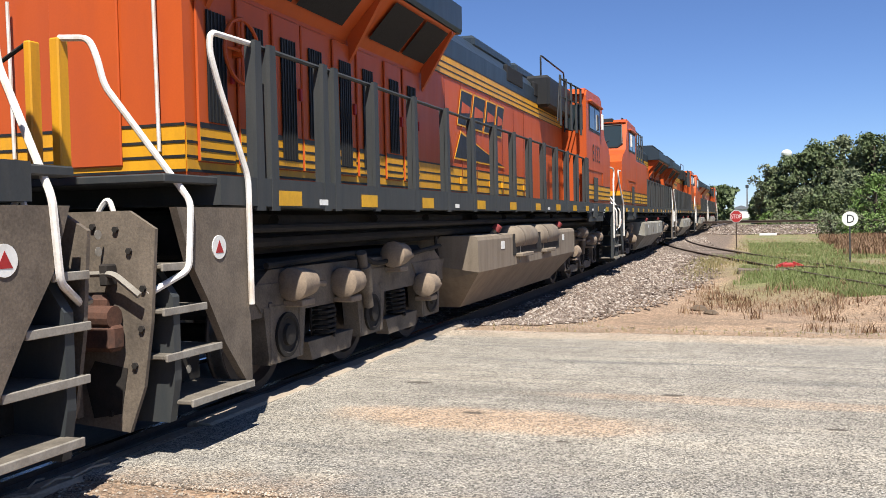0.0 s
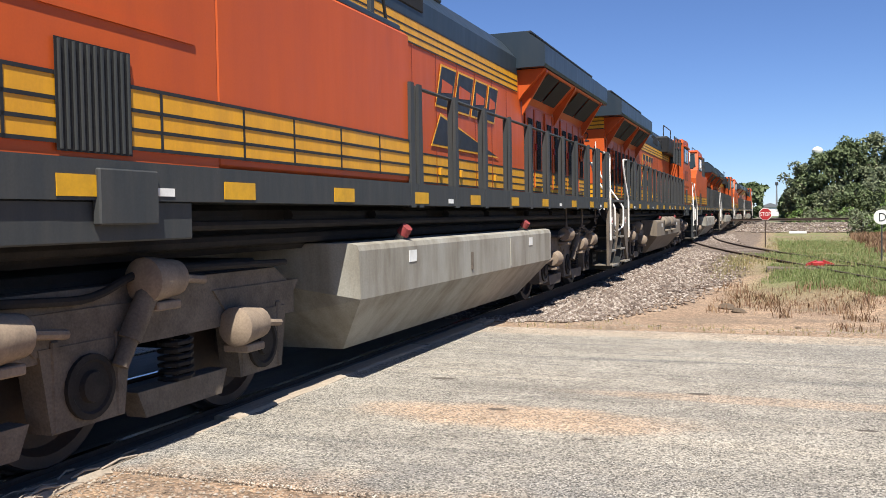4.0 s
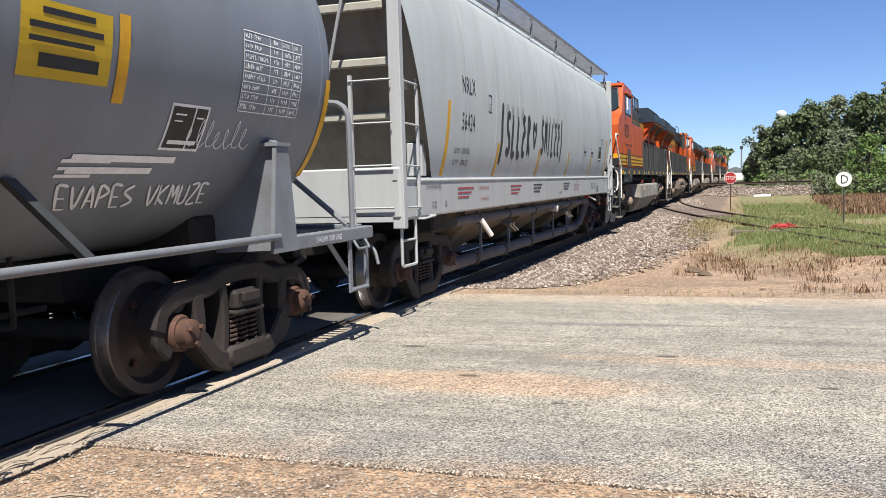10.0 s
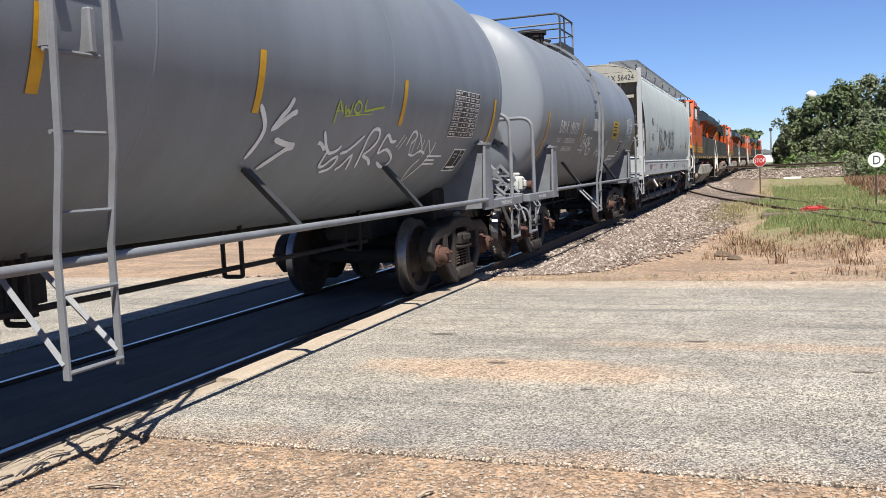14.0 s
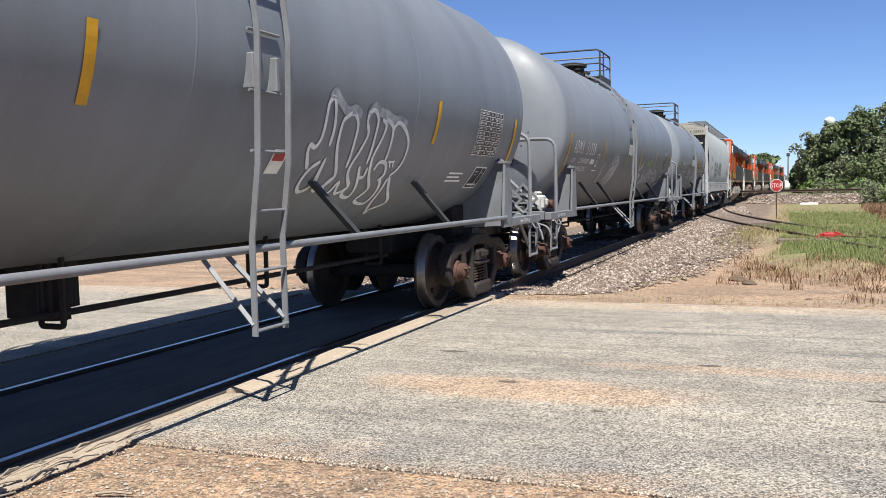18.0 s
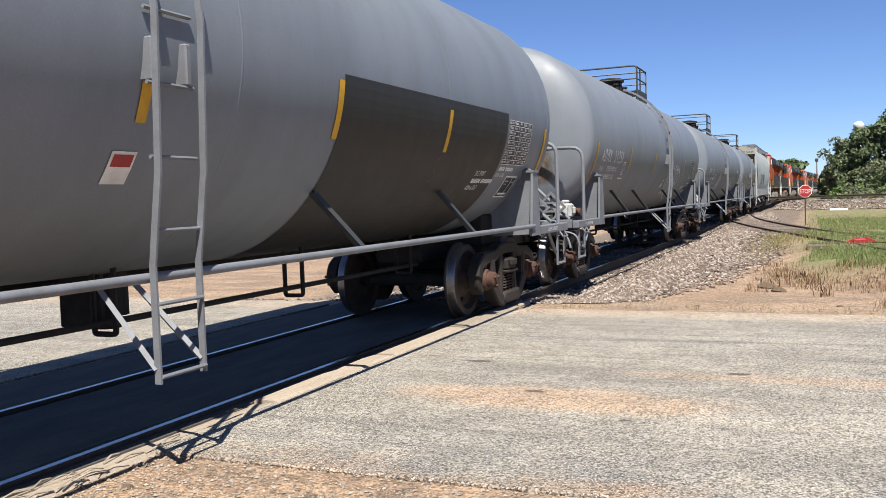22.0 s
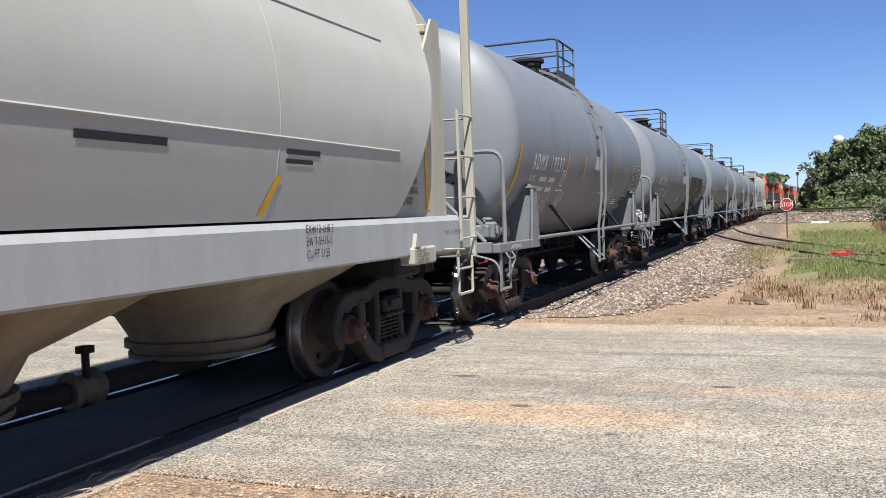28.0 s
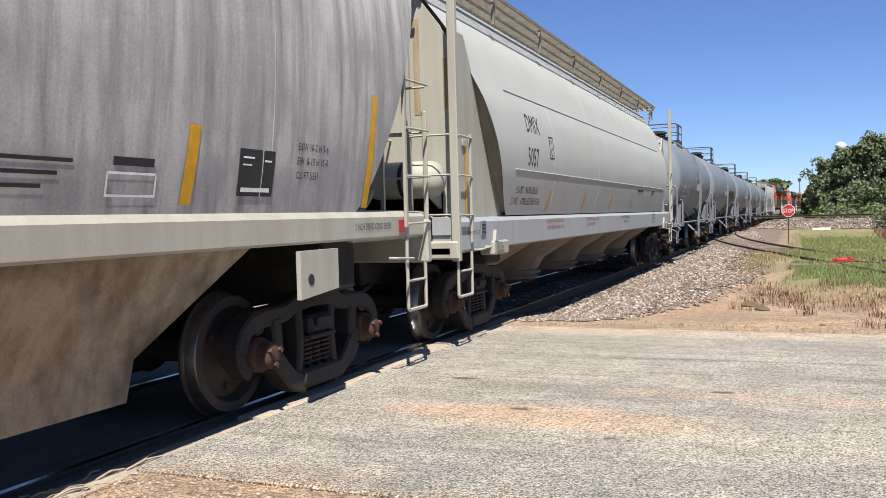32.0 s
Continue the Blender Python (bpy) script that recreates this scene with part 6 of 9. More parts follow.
    part("end_door", Geo().box(-0.34, 0.34, -9.48, -9.452, 2.0, 3.55, 0.01), M_ORANGE, car)
    part("end_yellow_band", Geo().box(-hx, hx, -9.458, -9.453, 1.94, 2.30), M_YELLOW, car)
    part("end_upper_band", Geo().box(-hx, hx, -9.458, -9.453, 3.72, 4.02), M_YELLOW, car)
    for z in (1.95, 2.06, 2.175, 2.31, 3.73, 3.83, 3.93):
        part("end_pin_stripe", Geo().box(-hx, hx, -9.464, -9.459, z - 0.011, z + 0.011), M_BLACK, car)
    part("headlight_box", Geo().box(-0.34, 0.34, -9.62, -9.45, 3.74, 4.0, 0.03), M_GREY_DK, car)
    for k in (1, -1):
        lamp = Geo().turned((k * 0.15, -9.62, 3.87), (0, -1, 0), [(0, 0.10), (0.02, 0.10), (0.025, 0.085), (0.01, 0.02)], 18)
        part("headlight", lamp, M_LAMP, car, smooth=True)
    for k in (1, -1):
        part("end_grab", Geo().tube([(k * 0.72, -9.5, 2.1), (k * 0.72, -9.52, 3.4)], 0.015, 6), M_WHITE_WORN, car)
    # cab, wide nose and the full-width cabinet behind the cab on one side
    part("cabinet", Geo().box(-1.50, -0.9, 2.2, 5.6, DECK, 3.42, 0.03), M_ORANGE, car)
    part("cabinet_top", Geo().box(-1.45, -0.9, 2.3, 5.5, 3.42, 3.50, 0.02), M_BLUE, car)
    part("cabinet_band", Geo().box(-1.510, -1.502, 2.2, 9.3, 1.94, 2.30), M_YELLOW, car)
    cl = Geo()
    for z in (1.95, 2.06, 2.175, 2.31):
        cl.box(-1.516, -1.511, 2.2, 9.3, z - 0.011, z + 0.011)
    for y in (3.0, 3.8, 4.6, 5.3, 6.2, 7.4, 7.5, 8.6):
        cl.box(-1.516, -1.511, y - 0.01, y + 0.01, 1.94, 2.30)
    part("cabinet_stripes", cl, M_BLACK, car)
    cab = Geo().prism([(5.6, DECK), (5.6, 4.42), (5.75, 4.55), (7.75, 4.60), (7.95, 4.52), (8.45, 3.62), (9.15, 3.40), (9.38, 3.2), (9.38, DECK)], "x", -1.50, 1.50)
    part("cab", cab, M_ORANGE, car)
    rf = Geo().prism([(5.5, 4.44), (5.7, 4.59), (7.78, 4.645), (8.02, 4.54), (7.98, 4.50), (7.75, 4.60), (5.75, 4.55), (5.6, 4.42)], "x", -1.46, 1.46)
    part("cab_roof", rf, M_ORANGE, car)
    part("nose_band", Geo().box(-1.50, 1.50, 9.382, 9.388, 2.16, 2.30), M_YELLOW, car)
    part("nose_black", Geo().box(-1.50, 1.50, 9.382, 9.388, 1.88, 2.15), M_BLACK, car)
    part("side_band", Geo().box(1.502, 1.510, 5.6, 9.3, 1.94, 2.30), M_YELLOW, car)
    sl = Geo()
    for z in (1.95, 2.06, 2.175, 2.31):
        sl.box(1.511, 1.516, 5.6, 9.3, z - 0.011, z + 0.011)
    part("side_stripes", sl, M_BLACK, car)
    for k in (1, -1):
        w = part("side_window", Geo().box(k * 1.49, k * 1.508, 5.95, 7.65, 3.62, 4.28, 0.02), M_BLACK, car)
        part("pane", Geo().box(k * 1.509, k * 1.515, 6.05, 6.75, 3.68, 4.22), M_GLASS, w)
        part("pane", Geo().box(k * 1.509, k * 1.515, 6.85, 7.55, 3.68, 4.22), M_GLASS, w)
        part("sun_shade", Geo().box(k * 1.50, k * 1.60, 5.9, 7.7, 4.28, 4.34, 0.02), M_ORANGE, w)
        part("mirror", Geo().box(k * 1.56, k * 1.60, 7.5, 7.7, 3.75, 4.15, 0.01), M_WHITE, w)
        # windscreen halves
        g = Geo()
        ya, za, yb, zb = 7.99, 4.44, 8.40, 3.71
        n = Vector((0, zb - za, 0)).length
        pts = [(k * 0.12, ya, za), (k * 1.32, ya, za), (k * 1.38, yb - 0.03, zb + 0.1), (k * 1.25, yb, zb), (k * 0.12, yb, zb)]
        off = Vector((0, 0.9, 0.5)).normalized() * 0.012
        g.add([Vector(p) + off for p in pts], [tuple(range(5))])
        part("windscreen", g, M_GLASS, car)
        fr2 = Geo()
        off2 = off * 0.6
        loop = [Vector(p) + off2 for p in pts]
        fr2.tube(loop + [loop[0]], 0.03, 6)
        part("windscreen_seal", fr2, M_BLACK, car)
        part("wiper", Geo().tube([Vector((k * 0.6, yb, zb)) + off * 3, Vector((k * 0.95, yb - 0.12, zb + 0.22)) + off * 3], 0.012, 6), M_BLACK, car)
        part("rear_cab_window", Geo().box(k * 0.98, k * 1.42, 5.585, 5.597, 3.6, 4.2, 0.02), M_GLASS, car)
    for k in (1, -1):
        fr3 = part("access_frame", Geo().box(k * 1.503, k * 1.515, 5.85, 8.0, 2.66, 2.70).box(k * 1.503, k * 1.514, 7.97, 8.0, 2.32, 2.66), M_ORANGE, car)
        vent = part("intake_grille", Geo().box(k * 1.517, k * 1.521, 6.48, 7.06, 1.90, 2.50), M_SCREEN, car, "black ribbed intake grille")
        for j in range(11):
            part("grille_rib", Geo().box(k * 1.5215, k * 1.535, 6.50 + 0.053 * j, 6.512 + 0.053 * j, 1.91, 2.49), M_GREY_DK, vent)
        part("jacking_pad", Geo().box(k * 1.50, k * 1.56, 6.3, 6.8, 1.50, 1.82, 0.01), M_GREY_DK, car)
        part("cab_skirt", Geo().box(k * 1.44, k * 1.5, 5.9, 8.05, 1.40, 1.64, 0.01), M_GREY_DK, car)
        # dark railing along the top behind the cab
        posts_ = (5.35, 4.75, 4.15, 3.55, 2.95)
        part("roof_rail", Geo().tube([(k * 1.42, 5.45, 4.52), (k * 1.42, 2.9, 4.42), (k * 1.42, 2.6, 3.5)], 0.018, 6, 0.1).tube([(k * 1.42, 5.4, 4.15), (k * 1.42, 2.85, 4.05)], 0.014, 6), M_BLACK, car)
        for y in posts_:
            part("roof_rail_post", Geo().box(k * 1.40, k * 1.44, y - 0.045, y + 0.045, 3.44, 4.50, 0.006), M_GREY_DK, car)
    part("blower_housing", Geo().box(-1.2, 1.2, 2.9, 5.4, 3.85, 4.52, 0.06), M_BLACK, car)
    part("number_board", Geo().box(-1.05, 1.05, 7.75, 7.99, 4.47, 4.68, 0.02), M_BLACK, car)
    part("nose_headlight", Geo().box(-0.35, 0.35, 9.38, 9.46, 3.0, 3.25, 0.03), M_GREY_DK, car)
    for k in (1, -1):
        part("headlight", Geo().turned((k * 0.16, 9.46, 3.12), (0, 1, 0), [(0, 0.10), (0.02, 0.10), (0.025, 0.08), (0.01, 0.02)], 18), M_LAMP, car, smooth=True)
        part("ditch_light", Geo().turned((k * 1.1, 9.42, 2.0), (0, 1, 0), [(-0.1, 0.12), (0.08, 0.12), (0.085, 0.09), (0.06, 0.02)], 18), M_LAMP, car, smooth=True)
    part("nose_door", Geo().box(0.45, 1.1, 9.384, 9.40, 1.95, 3.0, 0.01), M_ORANGE, car)
    if logo:
        # flat emblem blocks in the railway's colours, no letters
        for k in (1, -1):
            x1, x2, x3 = k * (hx + 0.012), k * (hx + 0.016), k * (hx + 0.019)
            w = lambda y: y if k > 0 else -2.6 - y

            def flat(name, q, xa, xb, paint, parent, label=""):
                q = [(w(y), z) for y, z in q]
                return part(name, Geo().prism(q if k > 0 else q[::-1], "x", xa, xb), paint, parent, label)
            base = None
            for a, b in ((0.0, 0.55), (0.68, 1.3), (1.42, 1.95), (2.07, 2.5)):
                y0, y1, d = -2.6 + a, -2.6 + b, 0.22
                em = flat("emblem_block", [(y0 - 0.03, 2.95), (y1 + 0.02, 2.95), (y1 + d + 0.03, 3.53), (y0 + d - 0.02, 3.53)], x1, x2, M_YELLOW, car, "slanted dark emblem block with a yellow edge")
                flat("emblem_face", [(y0, 2.98), (y1, 2.98), (y1 + d, 3.5), (y0 + d, 3.5)], x2, x3, M_EMBLEM, em)
                flat("emblem_inlay", [(y0 + d * 0.4 + 0.1, 3.15), (y1 + d * 0.2, 3.19), (y1 + d * 0.3, 3.29), (y0 + d * 0.6 + 0.1, 3.33)], x3, x3 + k * 0.003, M_ORANGE, em)
            em = flat("emblem_wedge", [(-2.8, 2.43), (0.15, 2.43), (-2.45, 2.88)], x1, x2, M_YELLOW, car, "dark wedge under the emblem")
            flat("emblem_face", [(-2.75, 2.46), (0.0, 2.46), (-2.45, 2.84)], x2, x3, M_EMBLEM, em)
        nq = Geo().prism([(-0.9, 2.75), (-0.35, 2.75), (-0.2, 3.02), (-0.75, 3.02)], "y", 9.389, 9.393).prism([(0.0, 2.75), (0.25, 2.75), (0.42, 3.02), (0.12, 3.02)], "y", 9.389, 9.393)
        part("nose_emblem", nq, M_EMBLEM, car)
    if number:
        for k in (1, -1):
            vs, fs = letters(number, 0.43, 0.98)
            painted("road_number", vs, fs, (lambda u, v, k=k: (k * 1.506, (6.42 + u) if k > 0 else (7.82 - u), 2.90 + v)), M_EMBLEM, car)
        vs, fs = letters(number, 0.24, 0.9)
        painted("rear_number", vs, fs, lambda u, v: (-0.68 + u + 0.62, -9.462, 3.42 + v), M_EMBLEM, car)
        vs, fs = letters("ES44C4", 0.11, 0.85)
        for k in (1, -1):
            painted("model_plate", vs, fs, (lambda u, v, k=k: (k * 1.5365, (8.12 + u) if k > 0 else (8.52 - u), 1.64 + v)), M_LIME, car)
    # handrails with flat posts along the walkway
    for k in (1, -1):
        a, b = (-9.35, 5.4) if k > 0 else (-9.35, 2.0)
        part("hand_rail", Geo().tube([(k * 1.46, a, 2.90), (k * 1.46, b, 2.90)], 0.02, 6), M_GREY_DK, car)
        n = int((b - a) / 1.12)
        for i in range(n + 1):
            y = a + (b - a) * i / n
            for d in ((0.0,) if 1 < i < n else (0.0, 0.22)):
                p = Geo().prism([(y + d - 0.06, 1.62), (y + d + 0.06, 1.62), (y + d + 0.045, 2.92), (y + d - 0.045, 2.92)], "x", k * 1.50, k * 1.535)
                p.box(k * 1.42, k * 1.50, y + d - 0.012, y + d + 0.012, 1.87, 2.9)
                part("rail_post", p, M_GREY_DK, car)
        part("cab_hand_rail", Geo().tube([(k * 1.0, 5.5, 3.55), (k * 1.0, 5.5, 4.95), (k * 1.0, 3.0, 4.95), (k * 1.0, 3.0, 4.4)], 0.02, 6, 0.08), M_BLACK, car)
    # platforms, steps, pilots and white grab rails at both ends
    for s in (1, -1):
        made = set(car.children)
        part("end_platform", Geo().box(-1.5, 1.5, s * 9.38, s * 10.5, 1.80, 1.86, 0.01), M_GREY_DK, car)
        pil = Geo().prism([(-1.45, 0.22), (1.45, 0.22), (1.5, 0.5), (1.5, 1.05), (1.1, 1.6), (-1.1, 1.6), (-1.5, 1.05), (-1.5, 0.5)], "y", s * 10.38, s * 10.45)
        part("pilot", pil, M_GREY_DK, car)
        part("pilot_hoses", Geo().tube([(0.55, s * 10.46, 1.25), (0.6, s * 10.6, 0.95), (0.5, s * 10.58, 0.45)], 0.03, 8, 0.2).tube([(0.7, s * 10.46, 1.25), (0.78, s * 10.58, 0.9), (0.66, s * 10.56, 0.42)], 0.025, 8, 0.2).tube([(-0.6, s * 10.46, 1.25), (-0.68, s * 10.58, 0.9), (-0.5, s * 10.56, 0.42)], 0.03, 8, 0.2), M_BLACK, car)
        coupler(car, s * 10.62, s)
        for k in (1, -1):
            # side panel ahead of the steps, and the stair well
            pan = Geo().prism([(s * 9.55, 0.34), (s * 9.62, 0.34), (s * 9.90, 0.68), (s * 10.08, 0.98), (s * 10.28, 1.27), (s * 10.42, 1.64), (s * 9.55, 1.64)][::s], "x", k * 1.47, k * 1.53)
            part("step_panel", pan, M_UNDER if s < 0 else M_GREY_DK, car)
            part("warning_disc", Geo().cyl((k * 1.53, s * 9.95, 1.36), (k * 1.537, s * 9.95, 1.36), 0.085, 20), M_WHITE, car, "white disc with red warning mark")
            part("disc_mark", Geo().prism([(s * 9.95 - 0.05, 1.32), (s * 9.95 + 0.05, 1.32), (s * 9.95, 1.41)], "x", k * 1.5375, k * 1.539), M_RED, car)
            for i, (z, ya, yb) in enumerate(((0.36, 9.63, 10.40), (0.68, 9.92, 10.55), (0.98, 10.09, 10.57), (1.27, 10.29, 10.57))):
                xo = 1.60 if i == 0 else 1.52
                tread = part("step", Geo().box(k * 1.12, k * (xo - 0.02), s * ya, s * yb, z - 0.03, z, 0.006), M_STEP, car)
                part("step_edge", Geo().box(k * (xo - 0.02), k * xo, s * ya, s * yb, z - 0.045, z + 0.005, 0.004), M_STEP_EDGE, tread)
                part("riser", Geo().box(k * 1.10, k * 1.12, s * ya, s * yb, z + 0.005, z + 0.27), M_UNDER_DK, tread)
                for j in range(6):
                    part("riser_hole", Geo().cyl((k * 1.121, s * (ya + 0.14 + 0.13 * (j % 3)), z + 0.09 + 0.11 * (j // 3)), (k * 1.124, s * (ya + 0.14 + 0.13 * (j % 3)), z + 0.09 + 0.11 * (j // 3)), 0.032, 10), M_STEP_EDGE, tread)
            dust = M_UNDER if s < 0 else M_GREY_DK
            pw = part("pilot_wing", Geo().prism([(k * 0.52, 0.24), (k * 1.26, 0.18), (k * 1.38, 0.48), (k * 1.45, 0.9), (k * 1.50, 1.5), (k * 1.30, 1.62), (k * 0.78, 1.62), (k * 0.52, 1.3)][::k], "y", s * 10.58, s * 10.61), dust, car, "dusty corner plate of the pilot")
            for bx, bz in ((1.32, 0.62), (1.38, 0.86), (1.40, 1.12), (1.2, 1.5), (1.02, 1.52), (0.86, 1.46), (1.3, 1.36), (1.12, 0.3), (0.7, 0.34), (0.62, 1.1)):
                part("bolt", Geo().cyl((k * bx, s * 10.611, bz), (k * bx, s * 10.63, bz), 0.022, 6), M_UNDER_DK, pw)
            part("plate_slot", Geo().prism([(k * 0.98, 0.26), (k * 1.20, 0.30), (k * 1.26, 0.60), (k * 1.0, 0.64), (k * 0.92, 0.5)][::k], "y", s * 10.612, s * 10.616), M_UNDER_DK, pw)
            part("plate_rib", Geo().box(k * 0.86, k * 0.90, s * 10.612, s * 10.68, 0.26, 0.86, 0.01), dust, pw)
            part("cut_bar", Geo().tube([(k * 0.45, s * 10.70, 1.20), (k * 1.24, s * 10.70, 1.22), (k * 1.42, s * 10.68, 1.08)], 0.022, 6, 0.05), M_STEP_EDGE, car)
            part("bar_bracket", Geo().box(k * 1.14, k * 1.2, s * 10.612, s * 10.72, 1.14, 1.28, 0.01), M_UNDER_DK, car)
            for j in range(5):
                part("hose", Geo().tube([(k * (0.60 + 0.075 * j), s * 10.64, 1.12), (k * (0.62 + 0.075 * j), s * (10.74 - 0.01 * j), 0.86), (k * (0.46 + 0.07 * j), s * 10.70, 0.40 + 0.05 * (j % 2))], 0.027 if j % 2 else 0.022, 7, 0.15), M_HOSE if j % 2 else M_BLACK, car)
            part("drop_box", Geo().box(k * 0.94, k * 1.26, s * 10.615, s * 10.76, 0.72, 0.90, 0.03).cyl((k * 0.90, s * 10.70, 0.94), (k * 1.24, s * 10.70, 0.94), 0.075, 12).box(k * 1.02, k * 1.16, s * 10.615, s * 10.70, 0.90, 1.08, 0.03), M_RUST, car)
            ro = 0.26 if s > 0 else 0.0
            gr = Geo().tube([(k * 1.56, s * 9.58, 0.92), (k * 1.56, s * 9.58, 1.86), (k * 1.50, s * (9.84 + ro * 0.7), 2.50), (k * 1.49, s * (9.93 + ro), 2.74), (k * 1.49, s * (9.92 + ro), 2.88), (k * 1.47, s * (9.28 + ro), 2.90)], 0.023, 8, 0.08)
            part("white_grab_rail", gr, M_WHITE_WORN, car, smooth=True)
            g2 = Geo().tube([(k * 1.42, s * 10.60, 1.08), (k * 1.54, s * 10.32, 1.22), (k * 1.54, s * 10.28, 1.68), (k * 1.02, s * 10.46, 2.46), (k * 0.98, s * 10.48, 2.66), (k * 0.92, s * 10.48, 2.78), (k * 0.68, s * 10.48, 2.80)], 0.023, 8, 0.06)
            part("white_stair_rail", g2, M_WHITE_WORN, car, smooth=True)
            g3 = Geo().tube([(k * 0.98, s * 10.52, 1.3), (k * 0.98, s * 10.53, 1.6), (k * 1.08, s * 10.53, 1.72), (k * 1.14, s * 10.53, 1.55), (k * 1.2, s * 10.52, 1.2)], 0.018, 6, 0.06)
            part("grab_loop", g3, M_WHITE_WORN, car, smooth=True)
            part("rail_stand", Geo().box(k * 0.62, k * 0.70, s * 10.42, s * 10.52, 1.86, 2.80, 0.01).box(k * 0.40, k * 0.46, s * 10.42, s * 10.52, 1.86, 2.80, 0.01), M_YELLOW, car)
        part("end_chain", Geo().tube([(-0.42, s * 10.48, 2.8), (0, s * 10.48, 2.6), (0.42, s * 10.48, 2.8)], 0.015, 6, 0.3), M_UNDER_DK, car)
        for ob in car.children:
            if inset and ob not in made and ob.name.split(".")[0] not in ("coupler", "air_hose"):
                ob.location.y -= s * inset
    # fuel tank with chamfered flanks
    flank = [(-1.46, 1.29), (-1.53, 1.27), (-1.55, 1.22), (-1.55, 0.78), (-1.1, 0.24), (1.1, 0.24), (1.55, 0.78), (1.55, 1.22), (1.53, 1.27), (1.46, 1.29)]
    ft = Geo().loft([[(x, d * (3.62 - 0.52 * max(0.0, (0.80 - z) / 0.56)) - 0.05, z) for x, z in flank] for d in (-1, 1)])
    fuel = M_FUEL_BROWN if tanks else M_FUEL
    part("fuel_tank", ft, fuel, car)
    for k in (1, -1):
        for y in (-2.36, 2.32):
            cap_ = part("filler_cap", Geo().cyl((k * 1.44, y, 1.35), (k * 1.50, y + 0.01, 1.42), 0.07, 14, 0.06), M_CAP, car, smooth=True)
            part("filler_neck", Geo().tube([(k * 1.36, y, 1.25), (k * 1.40, y, 1.31), (k * 1.445, y, 1.355)], 0.04, 10), M_FUEL, cap_, smooth=True)
            part("fill_label", Geo().box(k * 1.552, k * 1.556, y - 0.10, y + 0.10, 1.06, 1.18), M_WHITE, car)
        part("sight_glass", Geo().box(k * 1.548, k * 1.565, 0.4, 0.46, 0.86, 1.08, 0.01), M_UNDER, car)
        part("tank_strap", Geo().box(k * 1.52, k * 1.56, -1.3, -1.26, 0.8, 1.2), M_FUEL, car)
    # three-axle trucks
    for s in (1, -1):
        yc = s * 6.62
        ax = (yc - 2.0 * s, yc - 0.1 * s, yc + 1.78 * s)
        for k in (1, -1):
            sf = Geo()
            x0, x1 = k * 1.0, k * 1.16
            lo, hi = min(ax) - 0.55, max(ax) + 0.55
            sf.prism([(lo, 0.95), (lo + 0.3, 1.12), (hi - 0.3, 1.12), (hi, 0.95), (hi, 0.72), (lo, 0.72)], "x", x0, x1)
            for a in ax:
                sf.prism([(a - 0.30, 0.30), (a + 0.30, 0.30), (a + 0.38, 0.80), (a - 0.38, 0.80)], "x", x0, x1 + k * 0.02)
            for a, b in ((ax[0], ax[1]), (ax[1], ax[2])):
                m = (a + b) / 2
                sf.prism([(m - 0.42, 0.22), (m + 0.42, 0.22), (m + 0.5, 0.4), (m - 0.5, 0.4)], "x", x0, x1)
            tr = part("truck_frame", sf, M_UNDER, car)
            for a in ax:
                part("axle_box", Geo().turned((k * 1.178, a, 0.53), (k, 0, 0), [(0, 0.20), (0.03, 0.20), (0.035, 0.165), (0.02, 0.15), (0.02, 0.10), (0.05, 0.09), (0.055, 0.02)], 20), M_UNDER_DK, tr, smooth=True)
                part("pedestal_liner", Geo().box(k * 1.14, k * 1.19, a - 0.29, a - 0.23, 0.30, 0.84, 0.01), M_UNDER, tr)
                part("pedestal_liner", Geo().box(k * 1.14, k * 1.19, a + 0.23, a + 0.29, 0.30, 0.84, 0.01), M_UNDER, tr)
                part("frame_gusset", Geo().prism([(a - 0.62, 1.0), (a + 0.62, 1.0), (a + 0.40, 0.76), (a - 0.40, 0.76)], "x", x0, x1 + k * 0.012), M_UNDER, tr)
            for a, b in ((ax[0], ax[1]), (ax[1], ax[2])):
                m = (a + b) / 2
                sp = Geo().tube([(k * 1.08 + 0.11 * math.cos(i * 0.7854), m + 0.11 * math.sin(i * 0.7854), 0.40 + 0.0062 * i) for i in range(49)], 0.02, 5)
                part("coil_spring", sp, M_UNDER_DK, tr, smooth=True)
            for a, z in ((ax[2] - 0.1 * s, 0.98), (ax[1] + 0.75 * s, 0.92), (ax[1] - 0.55 * s, 1.14), (ax[0] + 0.35 * s, 0.72)):
                bc = Geo().turned((k * 1.28, a, z), (0, s, 0), [(-0.16, 0.05), (-0.15, 0.12), (0.1, 0.15), (0.16, 0.15), (0.19, 0.1), (0.2, 0.02)], 16)
                bc.cyl((k * 1.28, a - s * 0.16, z), (k * 1.26, a - s * 0.5, z - 0.04), 0.03, 8).box(k * 1.14, k * 1.36, a - 0.12, a + 0.12, z - 0.2, z - 0.14, 0.01)
                part("brake_cylinder", bc, M_CYL, tr, smooth=True)
            sn = Geo().cyl((k * 1.24, ax[1] - 0.2, 0.62), (k * 1.3, ax[1] - 0.5, 1.2), 0.055, 10).cyl((k * 1.25, ax[1] - 0.28, 0.78), (k * 1.29, ax[1] - 0.42, 1.06), 0.075, 10)
            part("shock_absorber", sn, M_UNDER, tr, smooth=True)
            pi = Geo().tube([(k * 1.2, lo + 0.2, 1.16), (k * 1.22, (lo + hi) / 2 - 0.4, 1.2), (k * 1.22, (lo + hi) / 2, 1.05), (k * 1.2, hi - 0.2, 1.18)], 0.028, 8, 0.2)
